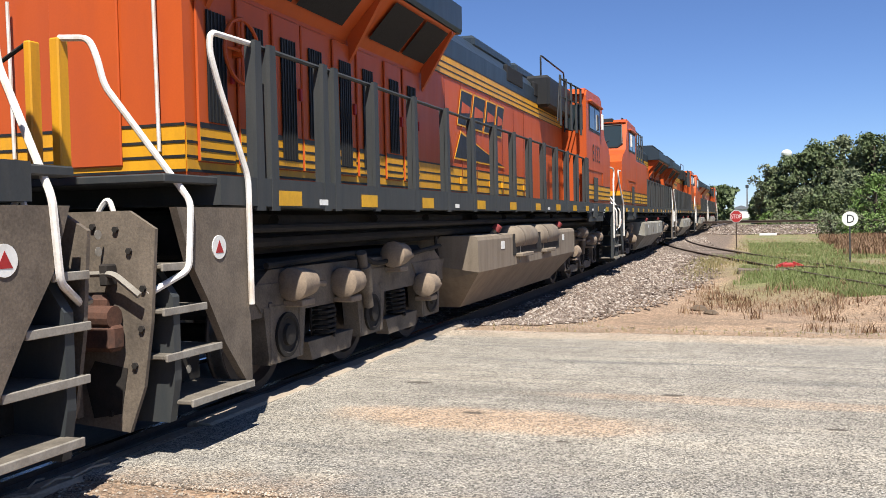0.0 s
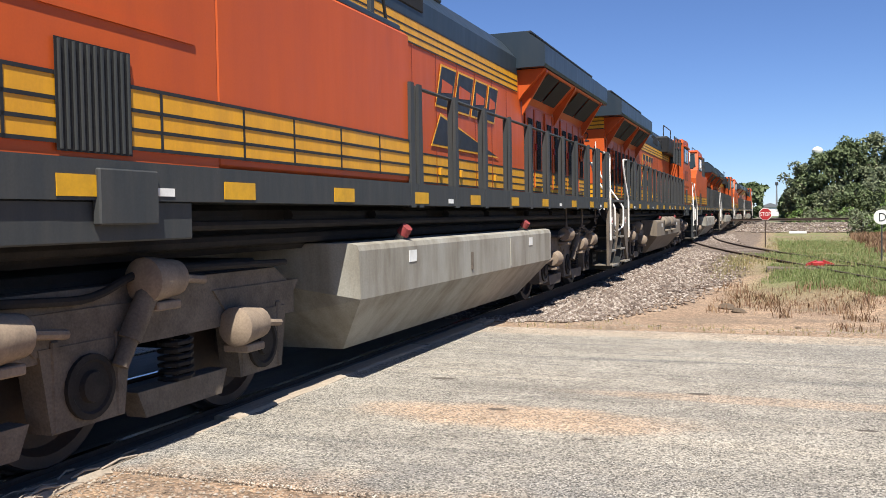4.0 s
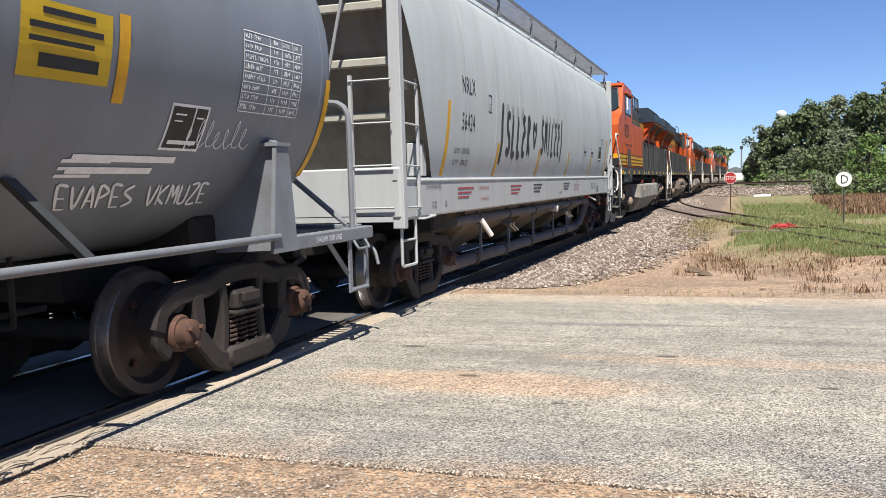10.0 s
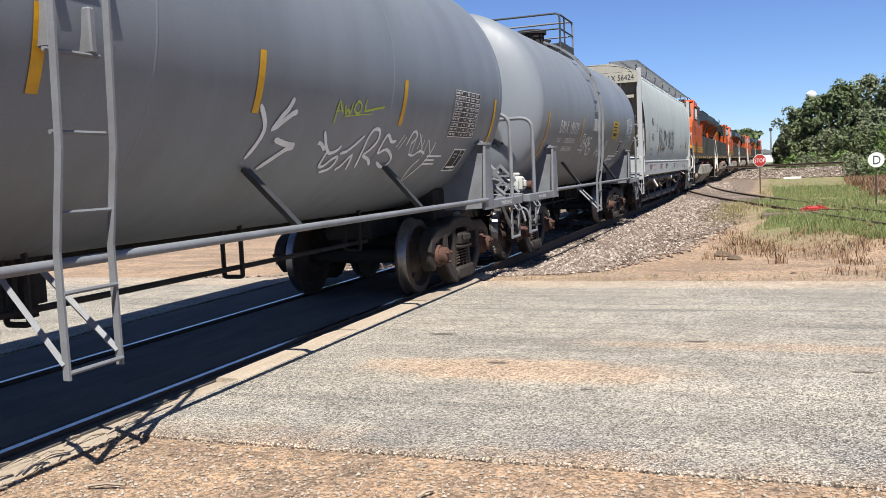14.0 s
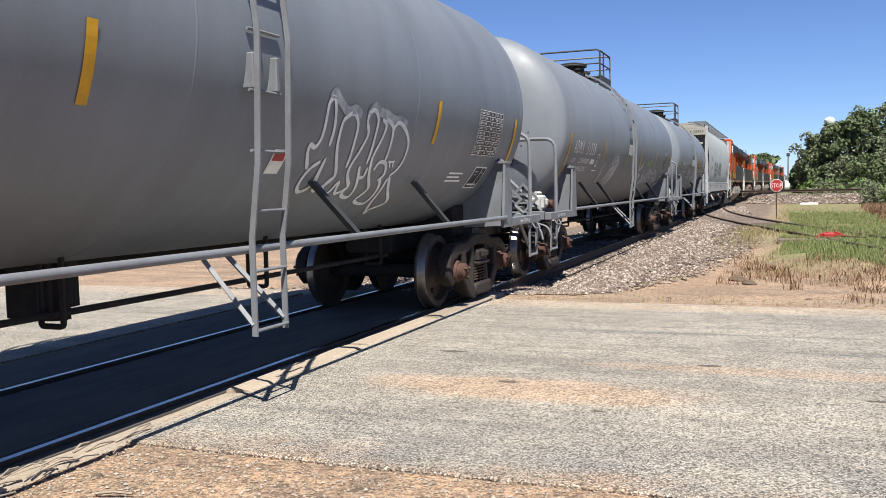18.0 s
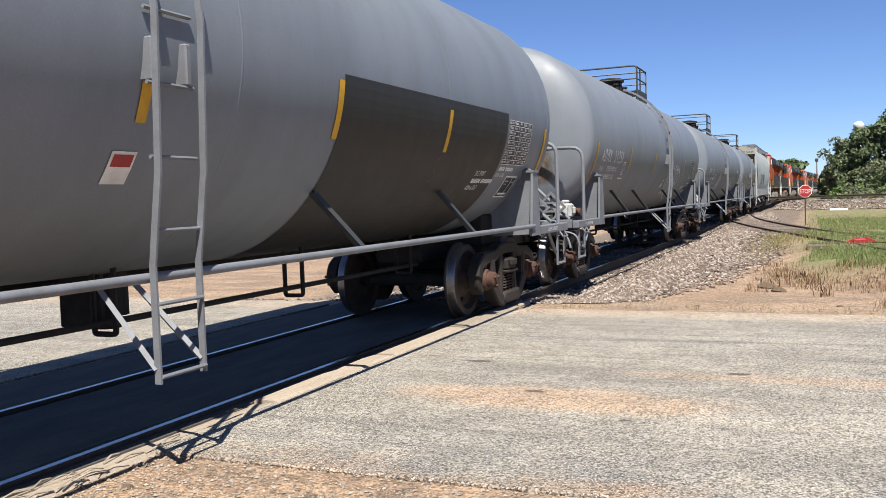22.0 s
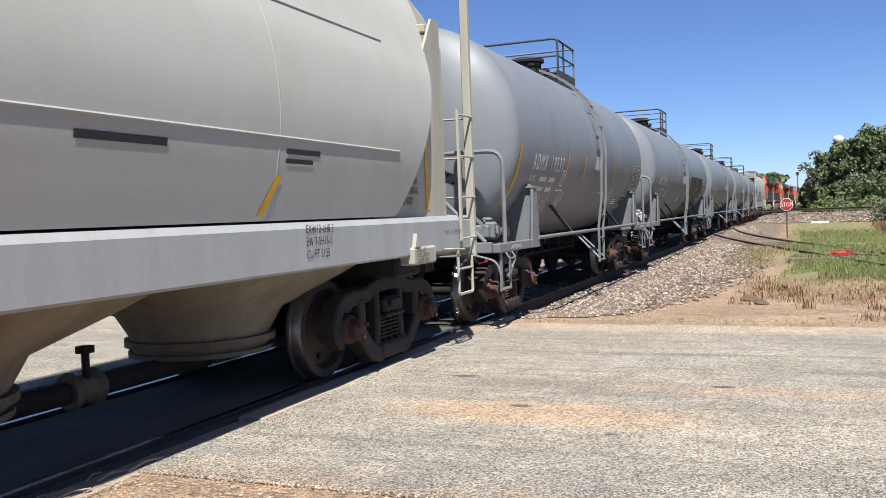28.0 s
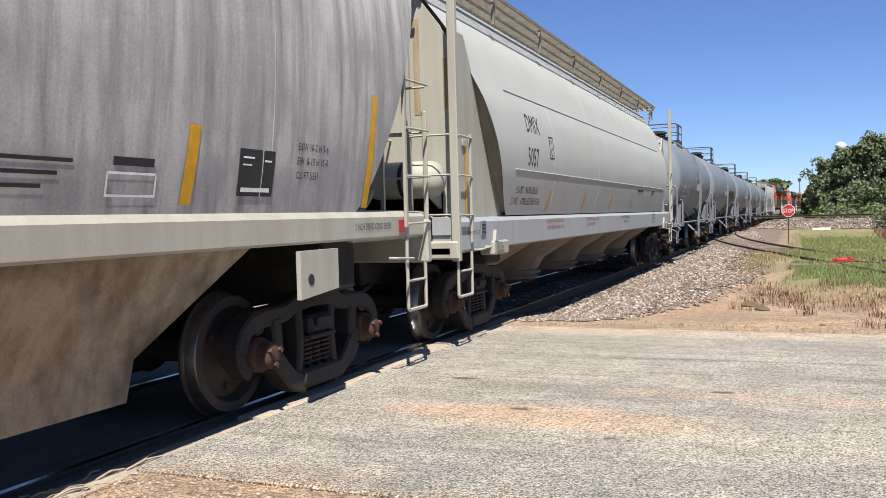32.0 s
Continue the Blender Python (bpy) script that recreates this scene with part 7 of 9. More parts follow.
            part("truck_pipe", pi, M_UNDER_DK, tr)
            part("sand_pipe", Geo().tube([(k * 1.1, hi - 0.1, 1.3), (k * 1.12, hi + 0.05, 0.7), (k * 0.9, hi - 0.05, 0.2)], 0.022, 6, 0.1), M_UNDER_DK, tr)
        part("truck_bolster", Geo().box(-1.0, 1.0, yc - 2.3, yc + 2.2, 0.7, 1.2, 0.05), M_UNDER_DK, car)
        for a in ax:
            wheels.append(wheelset(car, a, 0.53, SHARED))
    if tanks:
        # recess in the fuel tank's flank with two air reservoirs on a shelf
        # no hollow is cut: a thin dark plate stands for the recess's shade
        part("tank_recess", Geo().box(1.552, 1.556, -1.75, 1.9, 0.93, 1.27), M_UNDER_DK, car)
        for y in (-1.65, 0.2):
            part("air_reservoir", Geo().turned((1.40, y, 1.20), (0, 1, 0), [(0, 0.05), (0.04, 0.17), (0.1, 0.21), (1.5, 0.21), (1.56, 0.17), (1.6, 0.05)], 20), fuel, car, smooth=True)
            part("reservoir_strap", Geo().turned((1.40, y + 0.5, 1.20), (0, 1, 0), [(-0.03, 0.216), (0.03, 0.216)], 20), M_UNDER, car, smooth=True)
            part("reservoir_shelf", Geo().box(1.54, 1.66, y + 0.1, y + 0.9, 0.90, 0.96, 0.01), fuel, car)
    if chain:
        k = -1
        links = Geo()
        n = 34
        for i in range(n):
            u = i / (n - 1)
            y = -8.6 + 2.9 * u
            z = 1.30 - 0.16 * abs(math.sin(u * math.pi * 2.0)) + 0.12 * (u < 0.04)
            c = Vector((k * 1.36, y, z))
            ring = []
            for j in range(9):
                th = j * math.pi / 4
                if i % 2:
                    ring.append(c + Vector((0.0, 0.06 * math.cos(th), 0.035 * math.sin(th))))
                else:
                    ring.append(c + Vector((0.035 * math.sin(th), 0.06 * math.cos(th), 0.0)))
            links.tube(ring, 0.012, 5)
        part("hung_chain", links, M_UNDER, car, "slack steel chain hung along the truck")
        for y in (-8.6, -7.15, -5.7):
            part("chain_hook", Geo().tube([(k * 1.36, y, 1.30), (k * 1.36, y + 0.05, 1.66)], 0.018, 6), M_UNDER, car)
    # hand brake wheel on the flank of the hood
    for k in (1, -1):
        c = Vector((k * (hx + 0.10), -8.75, 2.98))
        rim = [c + Vector((0, 0.27 * math.cos(j * math.pi / 10), 0.27 * math.sin(j * math.pi / 10))) for j in range(21)]
        hw = part("brake_wheel", Geo().tube(rim, 0.018, 6), M_ORANGE, car)
        for j in range(0, 20, 5):
            part("spoke", Geo().tube([c, rim[j]], 0.014, 6), M_ORANGE, hw)
        part("brake_shaft", Geo().cyl((k * hx, -8.75, 2.98), (k * (hx + 0.12), -8.75, 2.98), 0.05, 10), M_ORANGE, hw)
    return car, wheels


M_STEP = material("worn_step_plate", (0.22, 0.19, 0.15), 0.8, second=(0.10, 0.085, 0.07), scale=6, amount=0.7, grain=0.1)
M_STEP_EDGE = material("bright_worn_edge", (0.36, 0.33, 0.28), 0.7, second=(0.2, 0.17, 0.14), scale=8, amount=0.7, grain=0.08)
M_SCREEN = material("black_screen", (0.012, 0.012, 0.013), 0.75, second=(0.03, 0.03, 0.03), scale=30, grain=0.1)
M_SEAM = material("door_gap", (0.25, 0.035, 0.01), 0.7)
M_EMBLEM = material("dark_emblem_paint", (0.022, 0.026, 0.034), 0.5, second=(0.05, 0.05, 0.055), scale=4, grain=0.03)
M_LAMP = material("lamp_glass", (0.55, 0.55, 0.55), 0.1, metal=0.8)
M_LIME = material("lime_stencil", (0.55, 0.65, 0.10), 0.5)
M_CYL = material("dusty_brake_cylinder", (0.36, 0.275, 0.195), 0.85, second=(0.22, 0.165, 0.125), scale=5, amount=0.8, grain=0.08)

# ---- signs and small things by the track ----
def sign_post(x, y, high, r=0.03):
    return Geo().box(x - r, x + r, y - r * 0.7, y + r * 0.7, gz(x, y) - 0.3, high, 0.004)


st = hub("stop_sign", "red octagonal stop sign on a thin brown post", "road sign")
sx, sy = -0.43, 47.8
sz = 1.42
part("post", sign_post(sx, sy, sz), M_RAIL, st)
octa = [(0.33 * math.cos(math.pi / 8 + i * math.pi / 4), 0.33 * math.sin(math.pi / 8 + i * math.pi / 4)) for i in range(8)]
part("rim", Geo().prism([(sx + a, sz + b) for a, b in octa], "y", sy - 0.035, sy - 0.030), M_WHITE, st, "white rim")
part("plate", Geo().prism([(sx + a * 0.92, sz + b * 0.92) for a, b in octa], "y", sy - 0.041, sy - 0.036), M_RED, st, "red plate")
vs, fs = letters("STOP", 0.21, 0.72)
painted("lettering", vs, fs, lambda u, v: (sx - 0.26 + u, sy - 0.043, sz - 0.105 + v), M_WHITE, st)

dg = hub("letter_sign", "round white sign with a black letter on a post", "track sign")
dx, dy, dz = 3.42, 33.2, 1.30
part("post", sign_post(dx, dy, dz, 0.025), M_GREY_DK, dg)
part("disc", Geo().cyl((dx, dy - 0.03, dz), (dx, dy - 0.036, dz), 0.255, 28), M_WHITE, dg, "white disc")
vs, fs = letters("D", 0.30, 0.85)
painted("letter", vs, fs, lambda u, v: (dx - 0.12 + u, dy - 0.039, dz - 0.15 + v), M_INK, dg)

# derail on the spur
dr = hub("derail", "red cast derail block on the spur rail with its operating stand", "derail")
q = Vector((1.15, 26.6, 0.05))
part("block", Geo().box(q.x - 0.18, q.x + 0.14, q.y - 0.22, q.y + 0.3, 0.0, 0.13, 0.03).prism([(q.x - 0.35, 0.0), (q.x - 0.1, 0.0), (q.x - 0.05, 0.17), (q.x - 0.3, 0.08)], "y", q.y - 0.15, q.y + 0.1), M_RED, dr)
part("wedge", Geo().prism([(q.x + 0.1, 0.02), (q.x + 0.42, 0.02), (q.x + 0.4, 0.07), (q.x + 0.12, 0.18)], "y", q.y - 0.1, q.y + 0.16), M_RED, dr)
part("slab", Geo().box(q.x - 1.35, q.x + 0.2, q.y - 1.0, q.y - 0.3, -0.2, 0.01, 0.02), M_TIE_PALE, dr, "bleached timber slab")
part("rod", Geo().tube([(q.x, q.y, 0.05), (q.x + 0.9, q.y - 0.5, 0.03)], 0.02, 6), M_RAIL, dr)

mk = thing("white_marker", Geo().box(0.9, 2.0, 62.6, 62.75, 0.05, 0.2, 0.02), M_WHITE, "low white painted marker beside the spur", "marker")
tw = hub("mast", "slim grey lattice mast in the distance", "mast")
part("mast_body", Geo().loft([[(1.0 + a, 420 + b, -1) for a, b in ((-0.5, -0.5), (0.5, -0.5), (0.5, 0.5), (-0.5, 0.5))], [(1.0 + a, 420 + b, 14) for a, b in ((-0.25, -0.25), (0.25, -0.25), (0.25, 0.25), (-0.25, 0.25))]]), M_GREY_PIPE, tw)
part("mast_head", Geo().box(0.3, 1.7, 419.5, 420.5, 13.2, 14.6, 0.1), M_GREY_DK, tw)
bl = hub("distant_shed", "white gabled shed far down the line", "shed")
part("walls", Geo().box(-6.0, 3.0, 380, 390, -0.5, 3.4), M_WHITE, bl)
part("roof", Geo().prism([(-6.4, 3.4), (3.4, 3.4), (-1.5, 5.0)], "y", 379.5, 390.5), M_GREY_PIPE, bl)
wt = hub("water_tower", "white water tower just above the trees", "water tower")
part("bowl", Geo().turned((9.1, 215, 15.0), (0, 0, 1), [(-1.1, 0.15), (-0.9, 0.7), (-0.3, 1.15), (0.3, 1.15), (0.8, 0.7), (1.0, 0.1)], 24), M_WHITE, wt, smooth=True)
part("stem", Geo().cyl((9.1, 215, -1), (9.1, 215, 14.2), 0.4, 14), M_WHITE, wt, smooth=True)

# ---- beyond the track ----
def block_row():
    rnd = random.Random(8)
    for i in range(5):
        x, y, a = -11.9 + 0.42 * i, 22.6 + 0.62 * i, 0.98
        w, h = 0.55, rnd.uniform(0.48, 0.6)
        g = Geo().box(-w / 2, w / 2, -0.22, 0.22, -0.35, h, 0.03)
        ob = thing("concrete_block", g, M_BLOCK, "pale concrete block in a row beyond the track", "concrete block", "blocks beyond the track")
        ob.location, ob.rotation_euler = (x, y, 0), (0, 0, a)


M_BLOCK = material("pale_concrete", (0.52, 0.50, 0.46), 0.9, second=(0.38, 0.36, 0.32), scale=4, amount=0.6, grain=0.08, bump=0.2)
M_GREEN = material("faded_green_sheet", (0.30, 0.40, 0.32), 0.7, second=(0.24, 0.32, 0.26), scale=2, stretch=STREAK, grain=0.03)
block_row()
im = hub("red_implement", "red steel implement parked on the dirt beyond the track", "machine")
im.location, im.rotation_euler = (-9.75, 26.3, -0.25), (0, 0, 0.55)
part("hopper_box", Geo().prism([(-0.5, 0.25), (0.5, 0.25), (0.62, 0.75), (-0.62, 0.75)], "y", -0.9, 0.9), M_RED, im)
part("tool_bar", Geo().box(-0.08, 0.08, 0.9, 2.8, 0.35, 0.5, 0.01), M_UNDER_DK, im)
part("gear_case", Geo().box(-0.5, 0.5, 1.0, 2.4, 0.1, 0.7, 0.05), M_UNDER_DK, im)
for x in (-0.6, 0.6):
    for y in (-0.6, 0.6):
        part("wheel", Geo().turned((x, y, 0.22), (1, 0, 0), [(-0.07, 0.08), (-0.07, 0.22), (-0.04, 0.25), (0.04, 0.25), (0.07, 0.22), (0.07, 0.08)], 16), M_BLACK, im, smooth=True)
sh_ = hub("roadside_shed", "white metal shed with faded green trim beyond the track", "shed")
part("walls", Geo().box(-39, -30.5, 29, 37, -0.5, 3.0), M_WHITE, sh_)
part("trim", Geo().box(-39.05, -30.45, 28.95, 29.0, 2.4, 3.0), M_GREEN, sh_)
part("roof", Geo().prism([(-39.4, 3.0), (-30.1, 3.0), (-34.7, 4.3)], "y", 28.6, 37.4), M_GREEN, sh_)
part("door", Geo().box(-36.0, -33.0, 28.94, 28.99, -0.3, 2.3), M_GREY_DK, sh_)
pk = hub("pickup", "white pickup parked beyond the track", "pickup")
pk.location, pk.rotation_euler = (-27.0, 25.0, -0.33), (0, 0, 1.2)
part("body", Geo().prism([(-2.6, 0.45), (2.6, 0.45), (2.65, 0.95), (0.9, 1.05), (-2.6, 1.05)], "x", -0.92, 0.92), M_WHITE, pk)
part("cab", Geo().prism([(-0.9, 1.04), (1.0, 1.04), (0.45, 1.72), (-0.75, 1.75)], "x", -0.82, 0.82), M_WHITE, pk)
for x in (-0.83, 0.825):
    part("side_window", Geo().prism([(-0.75, 1.1), (0.8, 1.1), (0.4, 1.64), (-0.66, 1.66)], "x", x, x + 0.005), M_GLASS, pk)
for x in (-0.82, 0.82):
    for y in (-1.6, 1.7):
        part("wheel", Geo().turned((x, y, 0.38), (1, 0, 0), [(-0.11, 0.12), (-0.11, 0.34), (-0.07, 0.38), (0.07, 0.38), (0.11, 0.34), (0.11, 0.12)], 20), M_BLACK, pk, smooth=True)

# ---- the train ----
TRAIN = []   # car, wheelsets, front truck, rear truck, turned round


def joins(made, mid, truck, flip=False):
    TRAIN.append((made[0], made[1], mid + truck, mid - truck, flip))


L0 = 21.3
A_MID = 4.63 + L0 / 2
joins(loco("orange and black road locomotive with yellow bands, older paint", "8132", tanks=True), A_MID, 6.62)
joins(loco("orange and black road locomotive running cab to the rear", "8220", chain=True, inset=0.25), A_MID - L0 - 0.25, 6.62, True)
SIMPLE = "orange road locomotive farther up the train"
for i in range(4):
    joins(loco(SIMPLE, "", close=(i < 2)), A_MID + L0 * (i + 1), 6.62, i % 2 == 0)

H1 = covered_hopper("hopper_car", "pale grey covered hopper with white sills, black graffiti", 9.12, 6.73,
                    [(1.40, 1.55), (1.50, 2.0), (1.55, 2.7), (1.52, 3.4), (1.40, 4.0), (1.28, 4.22)], M_HOPPER, M_HOPPER_SILL, M_CREAM, 0.55, 2.02, bays=3, sill=(1.13, 1.60), inset=0.62, end_high=(1.15, 1.72), lean=0.68, tank_end=False, walk_x=(0.62, 0.95, 1.42),
                    roof_z=4.5, ribs=(-6, -4.5, -3, -1.5, 0, 1.5, 3, 4.5, 6), ladder_paint=M_HOPPER_SILL)
joins(H1, -25.8, 6.73)
T1 = tank_car("dark grey tank car with white stencils and graffiti", 6.52, 4.43, 1.58, 2.63, -0.52, (-2.3, 2.05))
joins(T1, -41.41, 4.43)
T2 = tank_car("dark grey tank car with white scribbled graffiti", 8.70, 6.735, 1.58, 2.63, -0.76)
joins(T2, -56.49, 6.735)
T3 = tank_car("dark grey tank car with tall white bubble graffiti", 8.72, 6.75, 1.58, 2.63, 0.72, (-4.38, -2.06, 2.16, 4.4))
joins(T3, -74.0, 6.75)
T4 = tank_car("dark grey tank car with a fresh dark painted patch", 8.62, 6.67, 1.58, 2.63, -0.76)
joins(T4, -91.47, 6.67)
T5 = tank_car("short grey tank car with faint scribbles", 6.22, 4.26, 1.58, 2.63, 0.1, (-2.1, 2.07), white_box=False)
joins(T5, -106.28, 4.26)
H2 = covered_hopper("hopper_car", "cream rounded covered hopper with cone outlets", 9.6, 7.51,
                    [(1.40, 1.52), (1.46, 1.8), (1.52, 2.14), (1.53, 2.5), (1.47, 2.9), (1.36, 3.22), (1.12, 3.8), (0.78, 4.3)], M_BEIGE, M_BEIGE_SILL, M_CREAM, 1.0, 2.5, sill=(1.11, 1.50), cones=5,
                    roof_z=4.62, ribs=(-4.9, -1.6, 1.6, 4.9), ladder_paint=M_CREAM, posts=False, under=M_DUSTY_CONE, walk_x=(0.40, 0.62, 0.85, 1.05), inset=0.42, end_high=(1.03, 1.24), tank_end=False)
joins(H2, -122.18, 7.51)
H3 = covered_hopper("hopper_car", "grimy streaked grey covered hopper", 9.26, 7.2,
                    [(1.40, 1.55), (1.48, 2.0), (1.54, 2.7), (1.52, 3.4), (1.40, 4.0), (1.28, 4.25)], M_DIRTY, M_CREAM, M_CREAM, 0.4, 1.88, bays=3, sill=(1.33, 1.58), box_bays=True, end_high=(1.05, 1.5), under=M_RUSTY_BAY, post=0.025, post_top=2.62, roof_z=4.5, ribs=(-6, -3, 0, 3, 6), ladder_paint=M_CREAM)
joins(H3, -141.05, 7.2)


# ---- stencils, strips and spray paint ----
def tank_marks(T, truck, number, mark, y_num, y_mark, plate, strips, table, square, loads, ends, low=-1.18):
    car, _, R, zc = T
    h = 0.24
    tank_words(car, mark, h, y_mark, -0.50, R, zc, name="reporting_mark", squeeze=0.60, gap=1.5)
    tank_words(car, number, h, y_num, -0.50, R, zc, name="car_number", squeeze=0.60, gap=1.65 if len(number) == 5 else 1.3)
    z = -0.675
    for i, (a, b) in enumerate(loads):
        tank_words(car, ("LD LMT", "LT WT")[i], 0.085, y_mark + 0.02, z, R, zc, squeeze=0.6)
        tank_words(car, a, 0.10, y_mark + 0.62, z, R, zc, squeeze=0.6)
        tank_words(car, b, 0.10, y_mark + 1.05, z, R, zc, squeeze=0.6)
        z -= 0.165
    if plate is not None:
        tank_flats(car, framed("", 0.2, 0.27), plate, -0.73, R, zc, M_INK_WHITE, "plate_frame")
        tank_words(car, "C", 0.11, plate + 0.06, -0.70, R, zc)
        tank_words(car, "PLATE", 0.045, plate + 0.03, -0.55, R, zc, squeeze=0.6)
        tank_flats(car, bar(0, 0, 0.45, 0.022), plate - 0.1, -0.82, R, zc, M_INK_WHITE, "small_stencil")
    for y in strips:
        tank_strip(car, y, -0.62, -0.15, R, zc, 0.085)
    for y in ends:
        tank_strip(car, y, -1.08, -0.16, R, zc, 0.085)
    if table is not None:
        tank_table(car, table, -0.70, R, zc, 0.92, 0.56)
    if square is not None:
        dark, light = consolidated(0.40, 0.30)
        tank_flats(car, bar(-0.02, -0.02, 0.42, 0.32), square, low, R, zc, M_INK_WHITE, "plate_border", lift=0.004)
        tank_flats(car, dark, square, low, R, zc, M_BLACK, "data_plate", lift=0.006)
        tank_flats(car, light, square, low, R, zc, M_INK_WHITE, "plate_line", lift=0.008)
    rr = random.Random(hash_of(number))
    for k in range(0 if number == "30848" else 3):
        tank_flats(car, bar(0, 0, 0.30 + 0.22 * rr.random(), 0.024), (square or 4) - 0.85, -0.98 - 0.055 * k, R, zc, M_INK_WHITE, "small_stencil")


def hash_of(text):
    return sum((i + 1) * ord(c) for i, c in enumerate(text))


def head_marks(T, truck, number, mark):
    """The mark and capacity lines on the rear head, set a little off the curve."""
    car, _, R, zc = T
    body = truck + (0.80 if truck < 5 else 0.62)

    def place(u, v):
        r2 = min(0.98, (u * u + (v - zc) ** 2) / (R * R))
        return (u, -body - 0.50 * math.sqrt(1 - r2) - 0.012, v)
    vs, fs = letters(mark + "  " + number, 0.125, 0.66, 1.85)
    vs, fs = cut_flat(vs, fs, 0.06)
    painted("head_number", [(u - 0.74, v + zc + 0.34) for u, v in vs], fs, place, M_INK_WHITE, car)
    for k, line in enumerate(("CAPY        GALS", "         LITERS")):
        vs, fs = cut_flat(*letters(line, 0.06, 0.6, 1.1), 0.05)
        painted("head_stencil", [(u - 0.45, v + zc + 0.14 - 0.11 * k) for u, v in vs], fs, place, M_INK_WHITE, car)
        painted("head_stencil", *shifted(cut_flat(*bar(0, 0, 0.22, 0.055), 0.03), -0.25 - 0.2 * k, zc + 0.14 - 0.11 * k), place, M_INK_WHITE, car)


tank_marks(T1, 4.43, "190179", "DMIX", -3.05, -3.88, -1.62, (-1.93, 0.42), None, 3.08, (("220600 LB", "100 050 KG"), ("65400 LB", "29 650 KG")), (-4.88, 5.2), -0.85)
tank_marks(T2, 6.735, "31338", "ADMX", -5.58, -6.62, -4.45, (-3.92, -0.97, 1.15, 3.89), 5.45, 5.95, (("221300 LB", "100350 KG"), ("64700 LB", "29350 KG")), (-7.08, 7.02))
tank_marks(T3, 6.75, "31250", "ADMX", -5.52, -6.57, -4.57, (-4.04, -0.95, 4.17), 5.55, 6.0, (("221700 LB", "100550 KG"), ("64300 LB", "29150 KG")), (-7.08, 7.02))
tank_marks(T4, 6.67, "30848", "ADMX", -5.55, -6.48, -4.62, (-4.03, -0.92), 5.53, 6.0, (("221200 LB", "100300 KG"), ("64800 LB", "29400 KG")), (-6.98, 7.05))
tank_marks(T5, 4.26, "19537", "ADMX", -3.27, -4.25, -2.42, (-2.27, -1.0, 1.7, 3.24), 3.93, 3.62, (), (-5.0, 5.02))
for T, truck, n, mk_ in ((T1, 4.43, "190179", "DMIX"), (T2, 6.735, "31338", "ADMX"), (T3, 6.75, "31250", "ADMX"), (T4, 6.67, "30848", "ADMX"), (T5, 4.26, "19537", "ADMX")):
    head_marks(T, truck, n, mk_)


def stain_material(name, x, z, a, b, colour, most):
    """A thin film of rust or grime with a ragged edge, round a place on the head."""
    sh = Shade(name)
    dx = sh.math("DIVIDE", sh.math("SUBTRACT", sh.x, x), a)
    dz = sh.math("DIVIDE", sh.math("SUBTRACT", sh.z, z), b)
    r = sh.math("ADD", sh.math("MULTIPLY", dx, dx), sh.math("MULTIPLY", dz, dz))
    r = sh.math("ADD", r, sh.math("MULTIPLY", sh.math("SUBTRACT", sh.noise(5.0, 7.0, (1, 1, 0.45)), 0.5), 2.2))
    sh.put(sh.bs.inputs["Alpha"], sh.math("MULTIPLY", sh.ramp(r, 1.0, 0.1), most))
    c = sh.mix(sh.ramp(sh.noise(14.0, 5.0), 0.4, 0.65), colour, tuple(v * 0.55 for v in colour))
    return sh.done(c, 0.85)


def head_stain(T, truck, x, z, a, b, colour, most, name="rust_stain", label=""):
    car, _, R, zc = T
    body = truck + (0.80 if truck < 5 else 0.62)
    vs, fs = [], []
    for i in range(13):
        for j in range(13):
            vs.append((x + a * 1.5 * (i / 6 - 1), z + b * 1.5 * (j / 6 - 1)))
    fs = [(13 * i + j, 13 * i + j + 1, 13 * i + j + 14, 13 * i + j + 13) for i in range(12) for j in range(12)]

    def place(u, v):
        r2 = min(0.985, (u * u + (v - zc) ** 2) / (R * R))
        return (u, -body - 0.50 * math.sqrt(1 - r2) - 0.006, v)
    ob = painted(name, vs, fs, place, stain_material(name + "_film", x, z, a, b, colour, most), car, label)
    ob.data.shade_smooth()


head_stain(T1, 4.43, 0.60, 2.08, 0.15, 0.36, (0.17, 0.125, 0.085), 0.6, label="brown rust run down the tank head")
head_stain(T1, 4.43, 0.84, 2.05, 0.11, 0.24, (0.11, 0.075, 0.06), 0.4)
head_stain(T3, 6.75, 0.72, 2.15, 0.26, 0.55, (0.23, 0.175, 0.115), 0.85, label="tan grime run down the tank head")
head_stain(T3, 6.75, -0.75, 2.1, 0.18, 0.5, (0.20, 0.15, 0.10), 0.5)
head_stain(T2, 6.735, 0.55, 2.05, 0.22, 0.30, (0.085, 0.085, 0.088), 0.6)
spot = random.Random(12)
for T, truck in ((T1, 4.43), (T2, 6.735), (T5, 4.26)):
    for i in range(9):
        head_stain(T, truck, spot.uniform(0.25, 1.0), spot.uniform(1.9, 2.75), *(spot.uniform(0.012, 0.03),) * 2, (0.05, 0.045, 0.042), 0.95, "dark_fleck")
for T, truck in ((T1, 4.43), (T2, 6.735), (T3, 6.75), (T4, 6.67), (T5, 4.26)):
    for y in (truck + 0.55, -truck - 1.25):
        side_words(T[0], "2 INCH HF COMP SHOES", 0.05, y, 1.035, lambda z: 1.5315, M_INK_WHITE, 0.62)
tank_words(T4[0], "9-07", 0.10, -6.28, -1.0, 1.58, 2.63)
